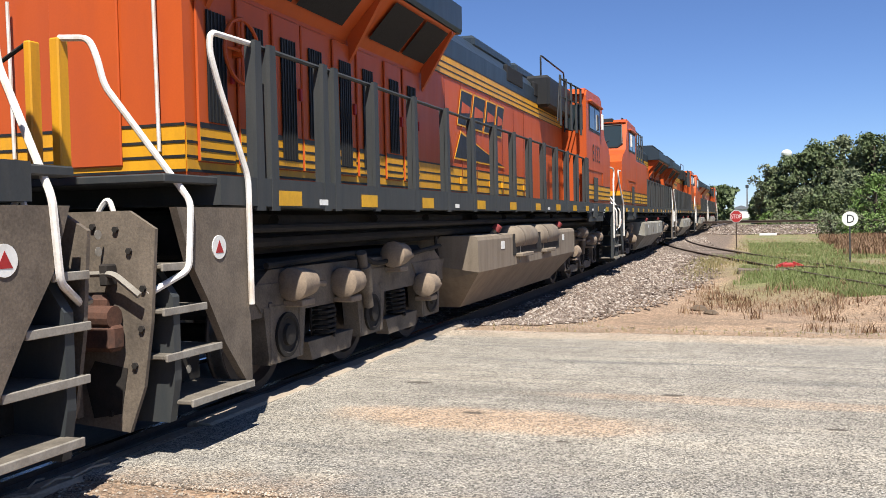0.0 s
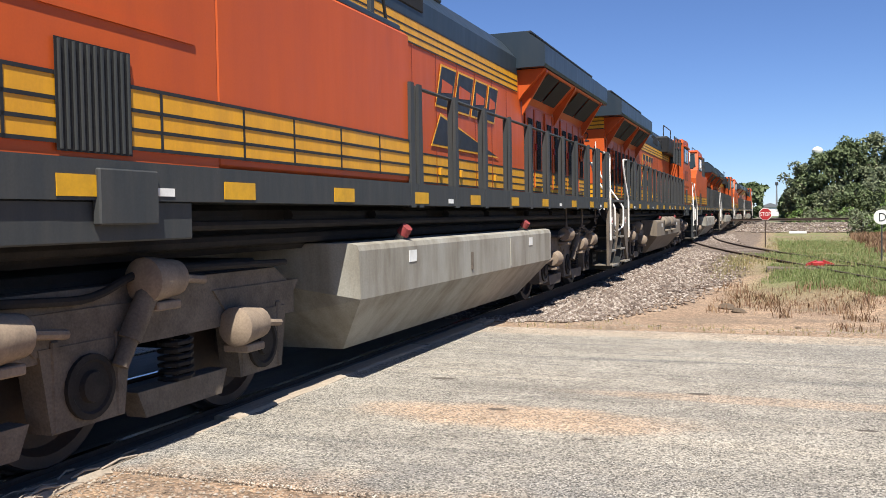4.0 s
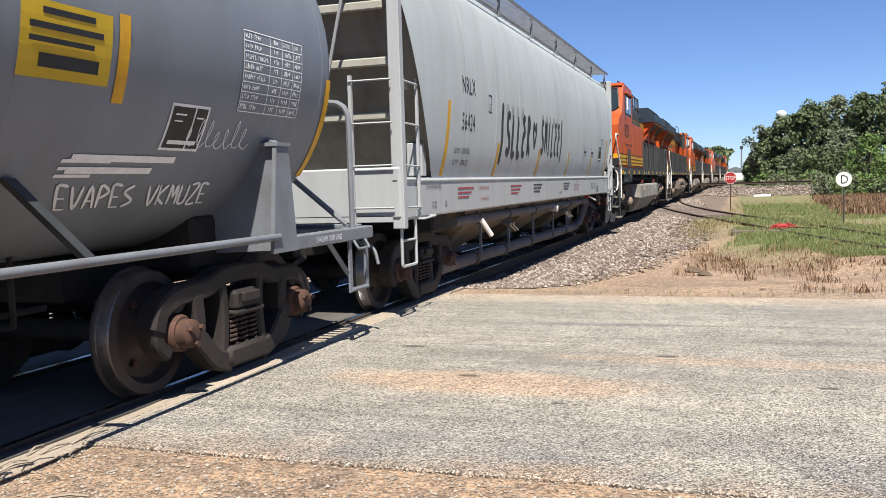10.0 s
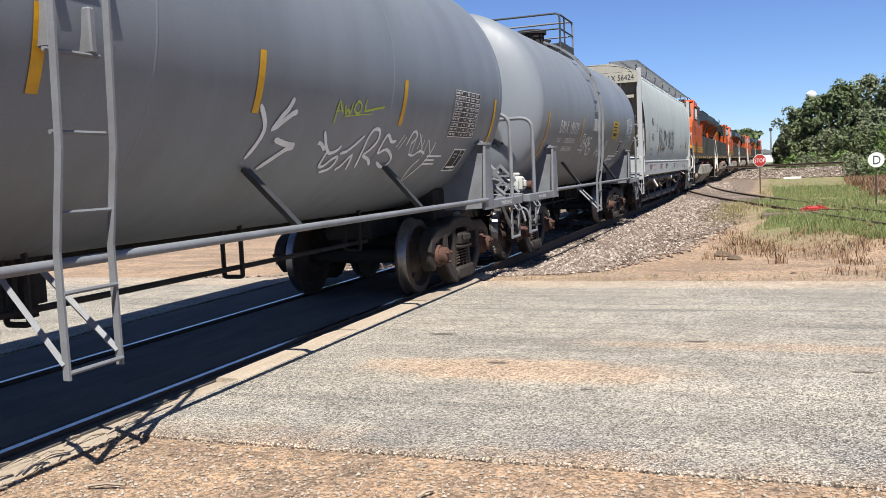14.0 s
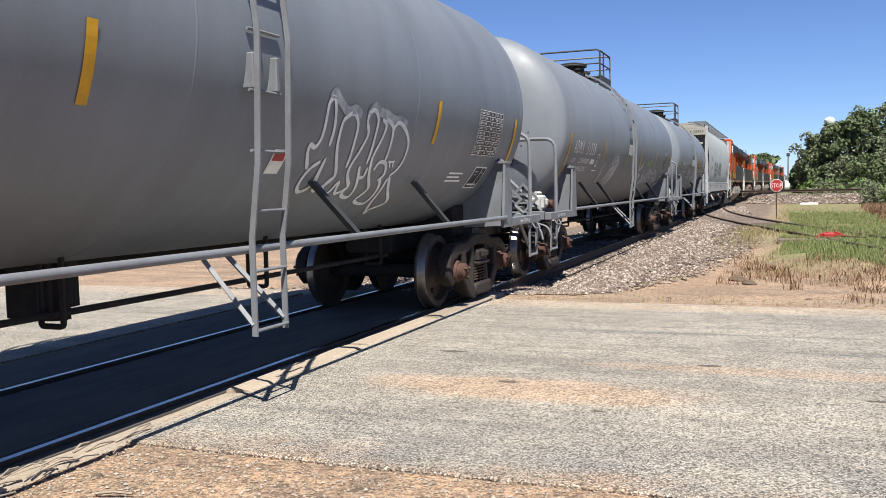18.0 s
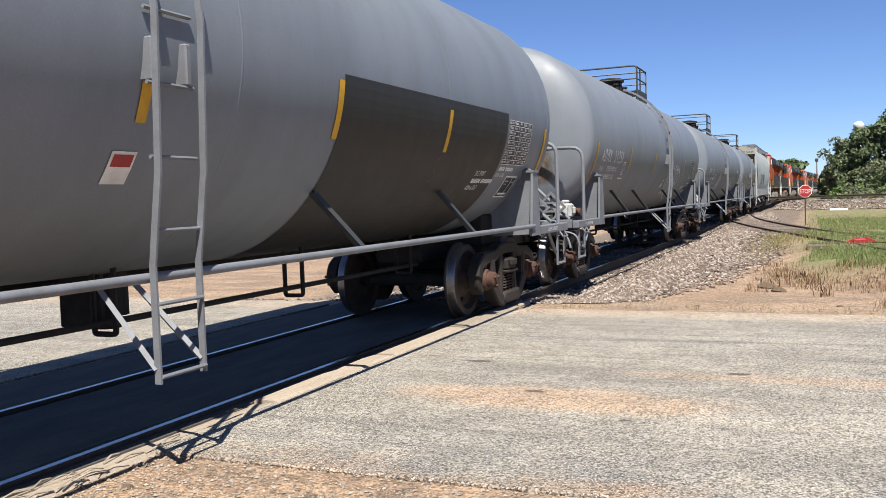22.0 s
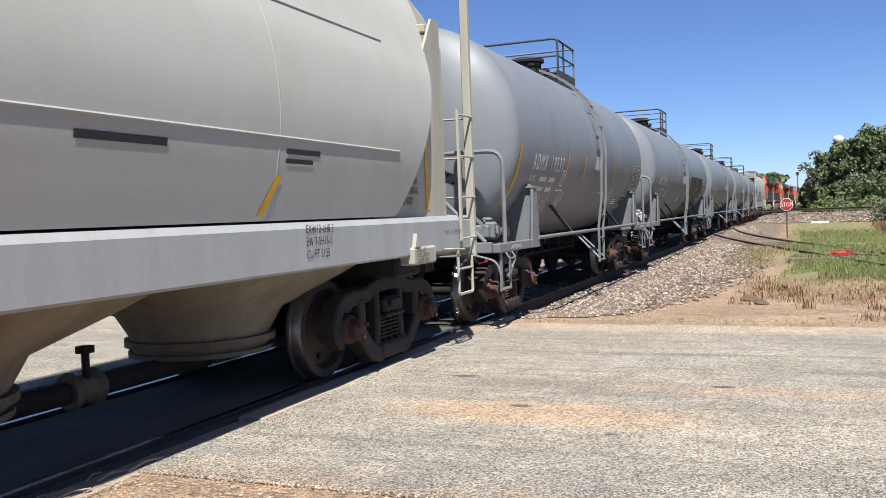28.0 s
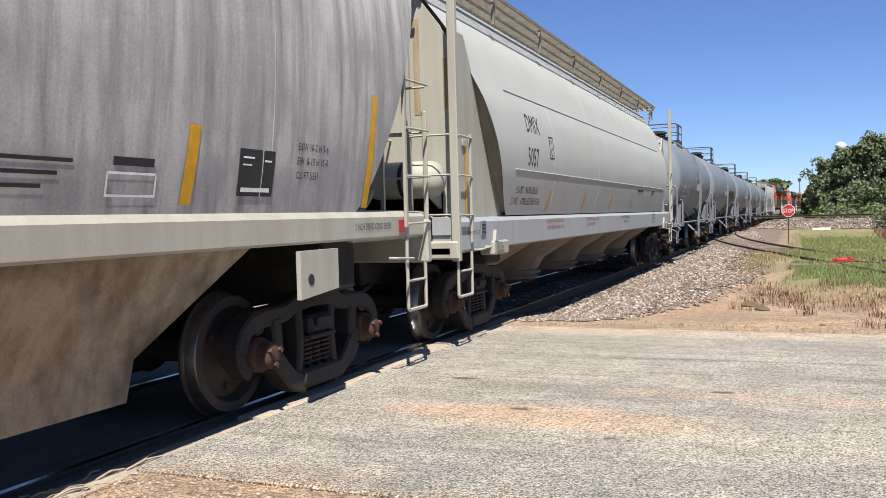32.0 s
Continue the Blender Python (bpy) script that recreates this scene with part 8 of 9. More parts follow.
part("reservoir", Geo().turned((0.02, 5.45, 1.17), (1, 0, 0), [(0, 0.04), (0.03, 0.11), (0.08, 0.155), (0.14, 0.165), (1.02, 0.165), (1.08, 0.155), (1.13, 0.11), (1.16, 0.04)], 24), M_VALVE, T5[0], "pale painted air reservoir", smooth=True)
tank_words(T5[0], "2-96", 0.09, -4.15, -1.0, 1.58, 2.63)
for T in (T5,):
    for i in range(2):
        for a, w in ((0.55, 0.42), (1.1, 0.38)):
            tank_flats(T[0], joined(*[bar(q * 0.055, 0, q * 0.055 + 0.035, 0.075) for q in range(int(w / 0.055))]), -4.25 + a, -0.675 - 0.165 * i, T[2], T[3], M_INK_WHITE, "small_stencil")
        tank_words(T[0], ("LD LMT", "LT WT")[i], 0.085, -4.23, -0.675 - 0.165 * i, T[2], T[3], squeeze=0.6)
# first tank: yellow placard with its number barred out, light table, spray
c1, R1, z1 = T1[0], T1[2], T1[3]
tank_patch(c1, 1.70, -0.49, 2.40, -0.08, R1, z1, M_PLACARD, "placard", 0.006)
for k, (a, b, v, h) in enumerate(((0.15, 0.55, -0.19, 0.035), (0.06, 0.62, -0.27, 0.035), (0.06, 0.55, -0.34, 0.03), (0.14, 0.6, -0.47, 0.075))):
    tank_flats(c1, bar(a, 0, b, h), 1.70, v + 0.04, R1, z1, M_INK, "placard_line", lift=0.009)
tank_strip(c1, 2.46, -0.58, -0.05, R1, z1)
tank_table(c1, 3.84, -0.53, R1, z1, 0.9, 0.60, 8, M_GREY_TANK)


def sprayed(T, lines, u, v, thick, ink, label="", slant=0.0):
    """Free-hand spray lines on a tank: each a soft curve through a few turning points."""
    flats = []
    for line in lines:
        flats.append(stroke(rounded(line, 4) if len(line) > 2 else line, thick))
    vs, fs = joined(*flats)
    return tank_flats(T[0], ([(a + slant * b, b) for a, b in vs], fs), u, v, T[2], T[3], ink, "spray_tag", label)


def loops(seed, turns, wide, high, lean, wander):
    """A run of overlapping loops drawn in one go."""
    rnd = random.Random(seed)
    out = []
    for i in range(turns * 12 + 1):
        t = i / 12
        h = high * (0.75 + 0.25 * math.sin(t * 1.7 + seed))
        y = h * (0.5 + 0.5 * math.sin(2 * math.pi * t))
        out.append((wide * t / turns + wander * math.cos(2 * math.pi * t) + lean * y, y + 0.02 * rnd.random()))
    return out


tag_y = [[(0.01, 0.53), (0.14, 0.44), (0.27, 0.46)], [(0.27, 0.58), (0.26, 0.45), (0.23, 0.32), (0.14, 0.21)]]
tag_o = [[(0.36, 0.58), (0.30, 0.48), (0.40, 0.38), (0.50, 0.40), (0.49, 0.51), (0.38, 0.59)], [(0.52, 0.61), (0.57, 0.41), (0.56, 0.26)]]
tag_e = [[(0.81, 0.56), (0.65, 0.56), (0.58, 0.47), (0.77, 0.44), (0.65, 0.40), (0.64, 0.29), (0.82, 0.19), (1.02, 0.21), (1.05, 0.30), (0.85, 0.33)]]
sprayed(T1, tag_y + tag_o + tag_e, -1.5, -1.1, 0.042, M_SPRAY_WHITE, "white spray-painted letters")
vec_a = [[(0, 0.34), (0.03, 0.21), (0.12, 0.05)], [(0.02, 0.14), (0.14, 0.14), (0.22, 0.22)], [(0.18, 0.37), (0.16, 0.26), (0.24, 0.17), (0.32, 0.24), (0.18, 0.37)]]
vec_b = [[(0.41, 0.32), (0.37, 0.2)], [(0.25, 0.28), (0.49, 0.3)], [(0.33, 0.1), (0.56, 0.09)], [(0.44, 0.2), (0.52, 0.06), (0.66, 0.06), (0.61, 0.23)]]
vec_c = [[(0.65, 0.36), (0.61, 0.23), (0.8, 0.08), (0.85, 0.17), (0.78, 0.34), (0.65, 0.36)], [(1.03, 0.05), (0.93, 0.3), (0.98, 0.43), (1.14, 0.38), (1.18, 0.26), (1.03, 0.15), (1.18, 0.08), (1.35, 0)]]
sprayed(T1, vec_a + vec_b + vec_c, 0.19, -1.0, 0.036, M_SPRAY_WHITE, "white spray-painted letters")
slab = []
for i, ch in enumerate("EVAPES VKMUZE"):
    x = 0.125 * i
    slab += {"E": [[(x + 0.09, 0.2), (x, 0.2), (x + 0.01, 0)], [(x + 0.07, 0.1), (x, 0.1)], [(x + 0.09, 0), (x, 0)]], "V": [[(x, 0.2), (x + 0.04, 0), (x + 0.1, 0.2)]],
             "A": [[(x, 0), (x + 0.05, 0.2), (x + 0.09, 0)], [(x + 0.02, 0.07), (x + 0.08, 0.07)]], "P": [[(x, 0), (x + 0.01, 0.2), (x + 0.09, 0.15), (x + 0.01, 0.09)]],
             "S": [[(x + 0.09, 0.2), (x, 0.14), (x + 0.09, 0.06), (x, 0)]], "K": [[(x, 0), (x, 0.2)], [(x + 0.09, 0.2), (x, 0.09), (x + 0.09, 0)]],
             "M": [[(x, 0), (x + 0.01, 0.2), (x + 0.05, 0.08), (x + 0.08, 0.2), (x + 0.1, 0)]], "U": [[(x, 0.2), (x + 0.01, 0.02), (x + 0.08, 0.02), (x + 0.09, 0.2)]],
             "Z": [[(x, 0.2), (x + 0.09, 0.2), (x, 0), (x + 0.1, 0)]], " ": []}[ch]
sprayed(T1, slab, 2.42, -1.36, 0.026, M_SPRAY_WHITE, "row of white slanted spray letters", -0.5)
faint = [loops(5, 7, 0.8, 0.22, 0.1, 0.04)]
sprayed(T1, faint, 3.3, -0.84, 0.008, M_SPRAY_WHITE)
for k in range(2):
    tank_flats(c1, bar(0, 0, 1.0 - 0.2 * k, 0.05), 2.3, -0.97 - 0.09 * k, R1, z1, M_INK_WHITE, "small_stencil")
bundle = []
hand = random.Random(6)
for i in range(34):
    x, y0 = hand.uniform(0.1, 1.0), hand.uniform(0.05, 0.45)
    tall_ = hand.uniform(0.3, 0.75)
    bundle.append([(x - 0.12, y0), (x + hand.uniform(-0.06, 0.06), y0 + tall_ * 0.5), (x + 0.02 + hand.uniform(-0.08, 0.08), y0 + tall_)])
for i in range(6):
    y0 = 0.35 + 0.09 * i
    bundle.append([(0.15, y0), (0.5, y0 + hand.uniform(0.02, 0.12)), (0.95, y0 + hand.uniform(-0.05, 0.1))])
sprayed(T2, bundle, -2.85, -1.36, 0.012, M_SPRAY_WHITE, "bundle of thin white scratched spray lines")
sprayed(T2, [loops(8, 5, 0.22, 0.5, -0.15, 0.03)], -3.55, -1.1, 0.006, M_SPRAY_WHITE)
sars_a = [[(0.07, 0.87), (0.15, 0.79), (0.21, 0.73), (0.33, 0.66), (0.46, 0.69), (0.50, 0.74)], [(0.03, 0.76), (0.10, 0.75), (0.21, 0.69)], [(0.28, 0.69), (0.27, 0.53), (0.36, 0.52), (0.44, 0.59), (0.53, 0.62), (0.55, 0.55), (0.49, 0.48), (0.35, 0.45)]]
sars_b = [[(0.64, 0.47), (0.71, 0.52), (0.81, 0.64), (0.87, 0.47)], [(0.55, 0.66), (0.66, 0.68), (0.77, 0.75), (0.90, 0.85)], [(1.04, 0.49), (1.00, 0.68), (1.00, 0.84), (1.07, 0.92), (1.20, 0.91), (1.24, 0.80), (1.15, 0.70), (1.06, 0.64), (1.23, 0.59), (1.34, 0.52)]]
sars_c = [[(1.70, 0.81), (1.59, 0.80), (1.42, 0.87), (1.38, 0.67), (1.54, 0.71), (1.74, 0.64), (1.81, 0.56), (1.68, 0.49), (1.47, 0.56)]]
sprayed(T2, sars_a + sars_b + sars_c, 2.3, -1.6, 0.036, M_SPRAY_WHITE, "white looping spray-painted letters")
quotes = [[(1.77, 0.74), (1.86, 0.88)], [(1.85, 0.71), (1.94, 0.86)], [(2.02, 0.76), (2.06, 0.90), (2.14, 0.93), (2.22, 0.87), (2.14, 0.78)], [(2.20, 0.67), (2.12, 0.83)], [(2.27, 0.67), (2.22, 0.85)], [(2.39, 0.72), (2.36, 0.89)], [(2.28, 0.91), (2.54, 0.72)]]
tail = [[(2.51, 0.67), (2.49, 0.84)], [(2.64, 0.62), (2.61, 0.85)], [(2.62, 0.84), (2.83, 0.68)], [(2.2, 0.66), (2.35, 0.64), (2.5, 0.7), (2.68, 0.66)], [(2.87, 0.82), (2.84, 0.59), (2.67, 0.37), (2.56, 0.25), (2.51, 0.47), (2.63, 0.59)]]
sprayed(T2, quotes + tail, 2.3, -1.6, 0.028, M_SPRAY_WHITE, "small white spray-painted letters")
lime_a = [[(0.18, 0.95), (0.18, 1.04), (0.20, 1.15), (0.25, 1.10), (0.30, 1.05)], [(0.16, 1.06), (0.27, 1.07)], [(0.32, 1.13), (0.36, 1.04), (0.38, 1.09), (0.44, 1.05), (0.46, 1.15)], [(0.34, 1.02), (0.90, 1.07)]]
lime_b = [[(0.54, 1.16), (0.51, 1.10), (0.57, 1.06), (0.64, 1.08), (0.64, 1.14), (0.58, 1.17), (0.54, 1.16)], [(0.73, 1.20), (0.73, 1.12), (0.75, 1.09), (0.94, 1.12), (1.17, 1.15)]]
sprayed(T2, lime_a + lime_b, 2.3, -1.6, 0.024, M_LIME, "lime-green spray-painted word AWOL, underlined")
burst = [[(0.0, 0.85), (0.10, 0.98), (0.16, 1.03), (0.22, 1.13)], [(0.02, 0.86), (0.22, 0.99), (0.31, 1.02)], [(0.1, 0.78), (0.29, 0.74), (0.45, 0.73)], [(0.05, 0.5), (0.32, 0.68), (0.45, 0.71)], [(-0.25, 1.05), (-0.1, 0.85), (-0.2, 0.6)]]
sprayed(T2, burst, 1.5, -1.6, 0.05, M_SPRAY_WHITE, "white spray-painted burst")
tank_patch(T2[0], -5.0, -0.68, -4.65, -0.58, 1.58, 2.63, M_INK_WHITE, "paint_patch")
# third tank: tall hollow letters in white
big_a = [[(-0.01, 0.63), (-0.12, 0.77), (-0.14, 0.86), (-0.05, 0.84), (0.00, 0.92), (-0.01, 1.06), (-0.02, 1.22), (0.06, 1.29)], [(0.06, 1.29), (0.11, 1.18), (0.16, 1.03), (0.18, 0.86)], [(0.15, 0.71), (0.04, 0.64), (0.00, 0.52), (0.04, 0.42), (0.12, 0.39), (0.23, 0.45), (0.22, 0.59), (0.21, 0.75)]]
big_b = [[(0.21, 0.75), (0.24, 0.57), (0.34, 0.40), (0.45, 0.45), (0.55, 0.56), (0.41, 0.74), (0.31, 0.89), (0.28, 1.06), (0.33, 1.13), (0.46, 1.17), (0.57, 1.08), (0.61, 0.90), (0.67, 0.66)]]
big_c = [[(0.55, 0.56), (0.47, 0.48), (0.51, 0.39), (0.64, 0.36), (0.70, 0.50), (0.79, 0.36), (0.95, 0.44), (0.79, 0.57), (0.74, 0.69), (0.79, 0.87), (0.82, 1.01), (0.74, 1.11)], [(0.74, 1.11), (0.75, 1.19), (0.84, 1.23), (0.95, 1.15), (0.98, 0.97), (1.04, 0.71)]]
big_d = [[(0.95, 0.44), (0.94, 0.34), (1.12, 0.30), (1.13, 0.41), (1.02, 0.56), (0.92, 0.68)], [(1.04, 0.56), (1.13, 0.56), (1.10, 0.67)], [(1.12, 1.17), (1.28, 1.12), (1.35, 1.02), (1.41, 0.73)]]
big_e = [[(1.04, 1.16), (1.15, 1.11), (1.14, 0.98), (1.10, 0.78), (1.23, 0.58), (1.42, 0.41), (1.34, 0.25), (1.61, 0.19), (1.67, 0.29), (1.63, 0.44), (1.53, 0.54)], [(1.32, 1.07), (1.41, 1.15), (1.61, 1.09), (1.78, 0.96), (1.83, 0.78), (1.79, 0.65), (1.70, 0.58)]]
big_f = [[(1.72, 0.57), (1.91, 0.40), (2.17, 0.20), (1.95, 0.08), (1.96, 0.0), (1.80, 0.18), (1.74, 0.40), (1.70, 0.55)], [(1.27, 0.64), (1.28, 0.71), (1.34, 0.74), (1.47, 0.71), (1.56, 0.59), (1.49, 0.52)], [(1.49, 0.74), (1.64, 0.75)], [(1.59, 0.68), (1.51, 0.76)], [(1.66, 0.68), (1.60, 0.76)]]
sprayed(T3, big_a + big_b + big_c + big_d + big_e + big_f, 1.8, -1.6, 0.042, M_SPRAY_WHITE, "tall white hollow spray-painted letters")
sprayed(T3, [[(0.0, 1.24), (0.06, 1.31), (0.16, 1.25), (0.33, 1.17), (0.46, 1.20), (0.6, 1.15)], [(0.72, 1.16), (0.84, 1.25), (0.98, 1.21), (1.12, 1.2), (1.28, 1.16), (1.45, 1.17), (1.62, 1.12)]], 1.8, -1.59, 0.085, M_MIST, "pale overspray along the letters' tops")
for T, y in ((T3, 1.17), (T4, -1.02)):
    tank_patch(T[0], y, -1.02, y + 0.2, -0.80, 1.58, 2.63, M_WHITE, "warning_label", 0.005)
    tank_patch(T[0], y + 0.02, -0.90, y + 0.18, -0.82, 1.58, 2.63, M_RED, "label_heading", 0.008)
tank_patch(T4[0], 1.37, -2.30, 5.48, -0.07, 1.58, 2.63, M_TANK_PATCH, "dark_patch", 0.003)
tank_words(T4[0], "EXT. PAINT", 0.065, 4.82, -0.87, 1.58, 2.63, squeeze=0.62)
tank_flats(T4[0], joined(*[bar(q * 0.042, 0, q * 0.042 + (0.028 if q != 7 else 0.0), 0.06) for q in range(17)]), 4.80, -0.97, 1.58, 2.63, M_INK_WHITE, "small_stencil", lift=0.008)
tank_words(T4[0], "ADM-6-2017", 0.065, 4.76, -1.07, 1.58, 2.63, squeeze=0.62)
tank_flats(T4[0], joined(*[bar(q * 0.042, 0, q * 0.042 + (0.028 if q != 5 else 0.0), 0.05) for q in range(13)]), 5.56, -0.79, 1.58, 2.63, M_INK_WHITE, "small_stencil")
tank_words(T4[0], "ADM  6-2010", 0.055, 5.55, -0.88, 1.58, 2.63, squeeze=0.62)
tank_strip(T4[0], 1.28, -0.6, -0.12, 1.58, 2.63, 0.085)
tank_strip(T4[0], 3.6, -0.62, -0.17, 1.58, 2.63, 0.085)
sprayed(T5, [loops(41, 13, 1.75, 0.5, 0.25, 0.09), loops(43, 9, 1.4, 0.36, 0.3, 0.07)], -4.25, -1.42, 0.014, M_SPRAY_WHITE, "white looping scrawl")
sprayed(T5, [loops(44, 5, 0.35, 0.26, 0.1, 0.03)], -2.2, -1.12, 0.009, M_SPRAY_WHITE)
sprayed(T5, [loops(42, 5, 0.6, 0.35, 0.1, 0.04)], 1.85, -0.98, 0.012, M_SPRAY_WHITE)

# first hopper
car, _, prof, _ = H1
flat_sill = lambda z: 1.462
for y, a, b in ((-6.95, 1.62, 2.58), (-4.45, 1.62, 2.12), (-1.5, 1.62, 2.1), (1.5, 1.62, 2.1), (4.55, 1.62, 2.1), (7.05, 1.62, 2.57)):
    body_strip(car, y, a, b, prof, 0.10)
side_words(car, "NRLX", 0.23, -6.25, 2.73, prof, M_INK, 0.72)
side_words(car, "56424", 0.23, -6.25, 2.24, prof, M_INK, 0.72)
side_words(car, "LD LMT  218200 LBS", 0.075, -6.5, 1.92, prof, M_INK, 0.7)
side_words(car, "LT WT    67800 LBS", 0.075, -6.5, 1.76, prof, M_INK, 0.7)
side_flat(car, framed("", 0.17, 0.26), -4.95, 2.55, prof, M_INK, "plate_frame")
side_words(car, "C", 0.09, -4.89, 2.60, prof, M_INK)
GLYPH = {"S": [[(0.55, 0.9), (0.3, 1.0), (0.08, 0.8), (0.2, 0.55), (0.45, 0.4), (0.5, 0.15), (0.25, 0.0), (0.0, 0.12)]], "L": [[(0.1, 1.0), (0.05, 0.0), (0.5, 0.02)]],
         "E": [[(0.5, 0.95), (0.1, 0.98), (0.4, 0.6), (0.12, 0.5), (0.05, 0.05), (0.5, 0.0)]], "R": [[(0.1, 0.0), (0.12, 1.0), (0.45, 0.85), (0.15, 0.5), (0.55, 0.0)]],
         "M": [[(0.0, 0.0), (0.1, 1.0), (0.28, 0.4), (0.45, 1.0), (0.55, 0.0)]], "I": [[(0.2, 1.0), (0.15, 0.0)], [(0.0, 0.0), (0.35, 0.0)]], "(": [[(0.3, 1.25), (0.15, 0.8), (0.2, 0.3), (0.0, -0.3)]],
         "v": [[(0.3, 0.0), (0.0, 0.6), (0.12, 0.8), (0.3, 0.6), (0.5, 0.8), (0.58, 0.6), (0.3, 0.0)]]}


def tag(word, high, wide, thick):
    flats = []
    for i, ch in enumerate(word):
        for line in GLYPH.get(ch, []):
            pts = rounded([(wide * (i + p), high * q) for p, q in line], 4)
            flats.append(stroke(pts, thick))
    return joined(*flats)


side_flat(car, tag("(SLLER", 0.62, 0.36, 0.125), -4.2, 1.98, prof, M_SPRAY_BLACK, "spray_tag", "black spray-painted graffiti letters")
for x0, x1, z0 in ((-3.85, -2.2, 2.56), (-1.2, 0.7, 2.56)):
    for i in range(int((x1 - x0) / 0.33)):
        side_flat(car, stroke([(0, 0), (0.05, 0.10), (0.04, 0.20)], 0.22 - 0.03 * (i % 3)), x0 + 0.34 * i, z0, prof, M_SMOKE, "overspray", lift=0.003)
side_flat(car, tag("v", 0.55, 0.42, 0.085), -1.95, 2.1, prof, M_SPRAY_BLACK, "spray_heart", "black spray-painted heart")
side_flat(car, tag("SMILEE(", 0.58, 0.31, 0.10), -1.25, 2.05, prof, M_SPRAY_BLACK, "spray_tag", "black spray-painted graffiti letters")
for y, lines in ((3.55, ("EXT.", "", "PAINTED 04-2018", "ERSVI")), (4.61, ("INT.", "", "LINER 04-2018", "ERSVI"))):
    for i, line in enumerate(lines):
        if line:
            side_words(car, line, 0.052, y, 2.24 - 0.082 * i, prof, M_INK, 0.75)
        else:
            side_flat(car, bar(0, 0, 0.36, 0.045), y, 2.24 - 0.082 * i, prof, M_INK, "small_stencil")
side_words(car, "EXW 10-8  H 8-9", 0.06, 6.2, 2.53, prof, M_INK, 0.72)
side_words(car, "EW    8-6  H 15-0", 0.06, 6.2, 2.43, prof, M_INK, 0.72)
side_words(car, "CU. FT.     5650", 0.06, 6.2, 2.33, prof, M_INK, 0.72)
dark, light = consolidated(0.42, 0.36)
side_flat(car, dark, 5.85, 2.0, prof, M_BLACK, "data_plate")
side_flat(car, light, 5.85, 2.0, prof, M_INK_WHITE, "plate_line", lift=0.006)
side_words(car, "VALVES IN OPEN POSITION WHEN", 0.055, 4.88, 1.38, flat_sill, M_INK, 0.62)
side_words(car, "HANDLES ARE IN LINE WITH PIPE", 0.055, 4.88, 1.29, flat_sill, M_INK, 0.62)
side_words(car, "2 INCH HF COMP SHOES", 0.05, 7.0, 1.45, flat_sill, M_INK, 0.62)
side_words(car, "2 INCH HF COMP SHOES", 0.055, -7.55, 1.46, flat_sill, M_INK, 0.62)
side_words(car, "CAUTION", 0.05, 2.75, 1.45, flat_sill, M_INK_RED, 0.62)
side_words(car, "DO NOT OPEN HATCHES OR DISCONNECT", 0.05, 2.3, 1.37, flat_sill, M_INK_RED, 0.62)
side_words(car, "HOSES UNTIL PRESSURE IS ZERO", 0.05, 2.4, 1.29, flat_sill, M_INK_RED, 0.62)
side_words(car, "AIR INLET", 0.06, 0.75, 1.24, flat_sill, M_INK, 0.7)
side_words(car, "SECONDARY RELIEF VALVE", 0.05, -5.3, 1.42, flat_sill, M_INK_RED, 0.62)
side_words(car, "LOCATED ON ROOF", 0.05, -5.2, 1.26, flat_sill, M_INK_RED, 0.62)
for y in (-1.7, 1.2, -3.4, -6.3):
    for k in range(3):
        side_flat(car, bar(0, 0, 0.75 - 0.12 * k, 0.022), y, 1.44 - 0.06 * k, flat_sill, M_INK if y > -2 else M_INK_RED, "small_stencil")
part("data_tag", Geo().box(1.462, 1.475, 5.75, 6.05, 1.24, 1.36, 0.004), M_GREY_PIPE, car)
for y in (-7.35, 7.0):
    for i, line in enumerate(("LIFT HERE", "PULL HERE")):
        side_words(car, line, 0.035, y, 1.27 - 0.05 * i, flat_sill, M_INK, 0.7)
for y in (-6.85, 6.55):
    for i, line in enumerate(("JACK", "HERE")):
        side_words(car, line, 0.035, y, 1.27 - 0.05 * i, flat_sill, M_INK, 0.7)
# end panels with the car's mark, above the ladders
for s in (1, -1):
    part("end_panel", Geo().box(-1.45, 1.45, s * 8.52, s * 8.56, 3.92, 4.24, 0.01), M_CREAM, car)
    part("end_arch", Geo().prism([(-1.45, 4.245), (1.45, 4.245), (0.7, 4.52), (-0.7, 4.52)], "y", s * 8.53, s * 8.56), M_CREAM, car)
vs, fs = letters("NRLX 56424", 0.16, 0.85)
painted("end_number", vs, fs, lambda u, v: (0.30 + u, -8.565, 4.0 + v), M_INK, car)
part("brake_box", Geo().box(1.22, 1.42, -7.55, -7.40, 1.62, 2.02, 0.01), M_HOPPER_SILL, car)
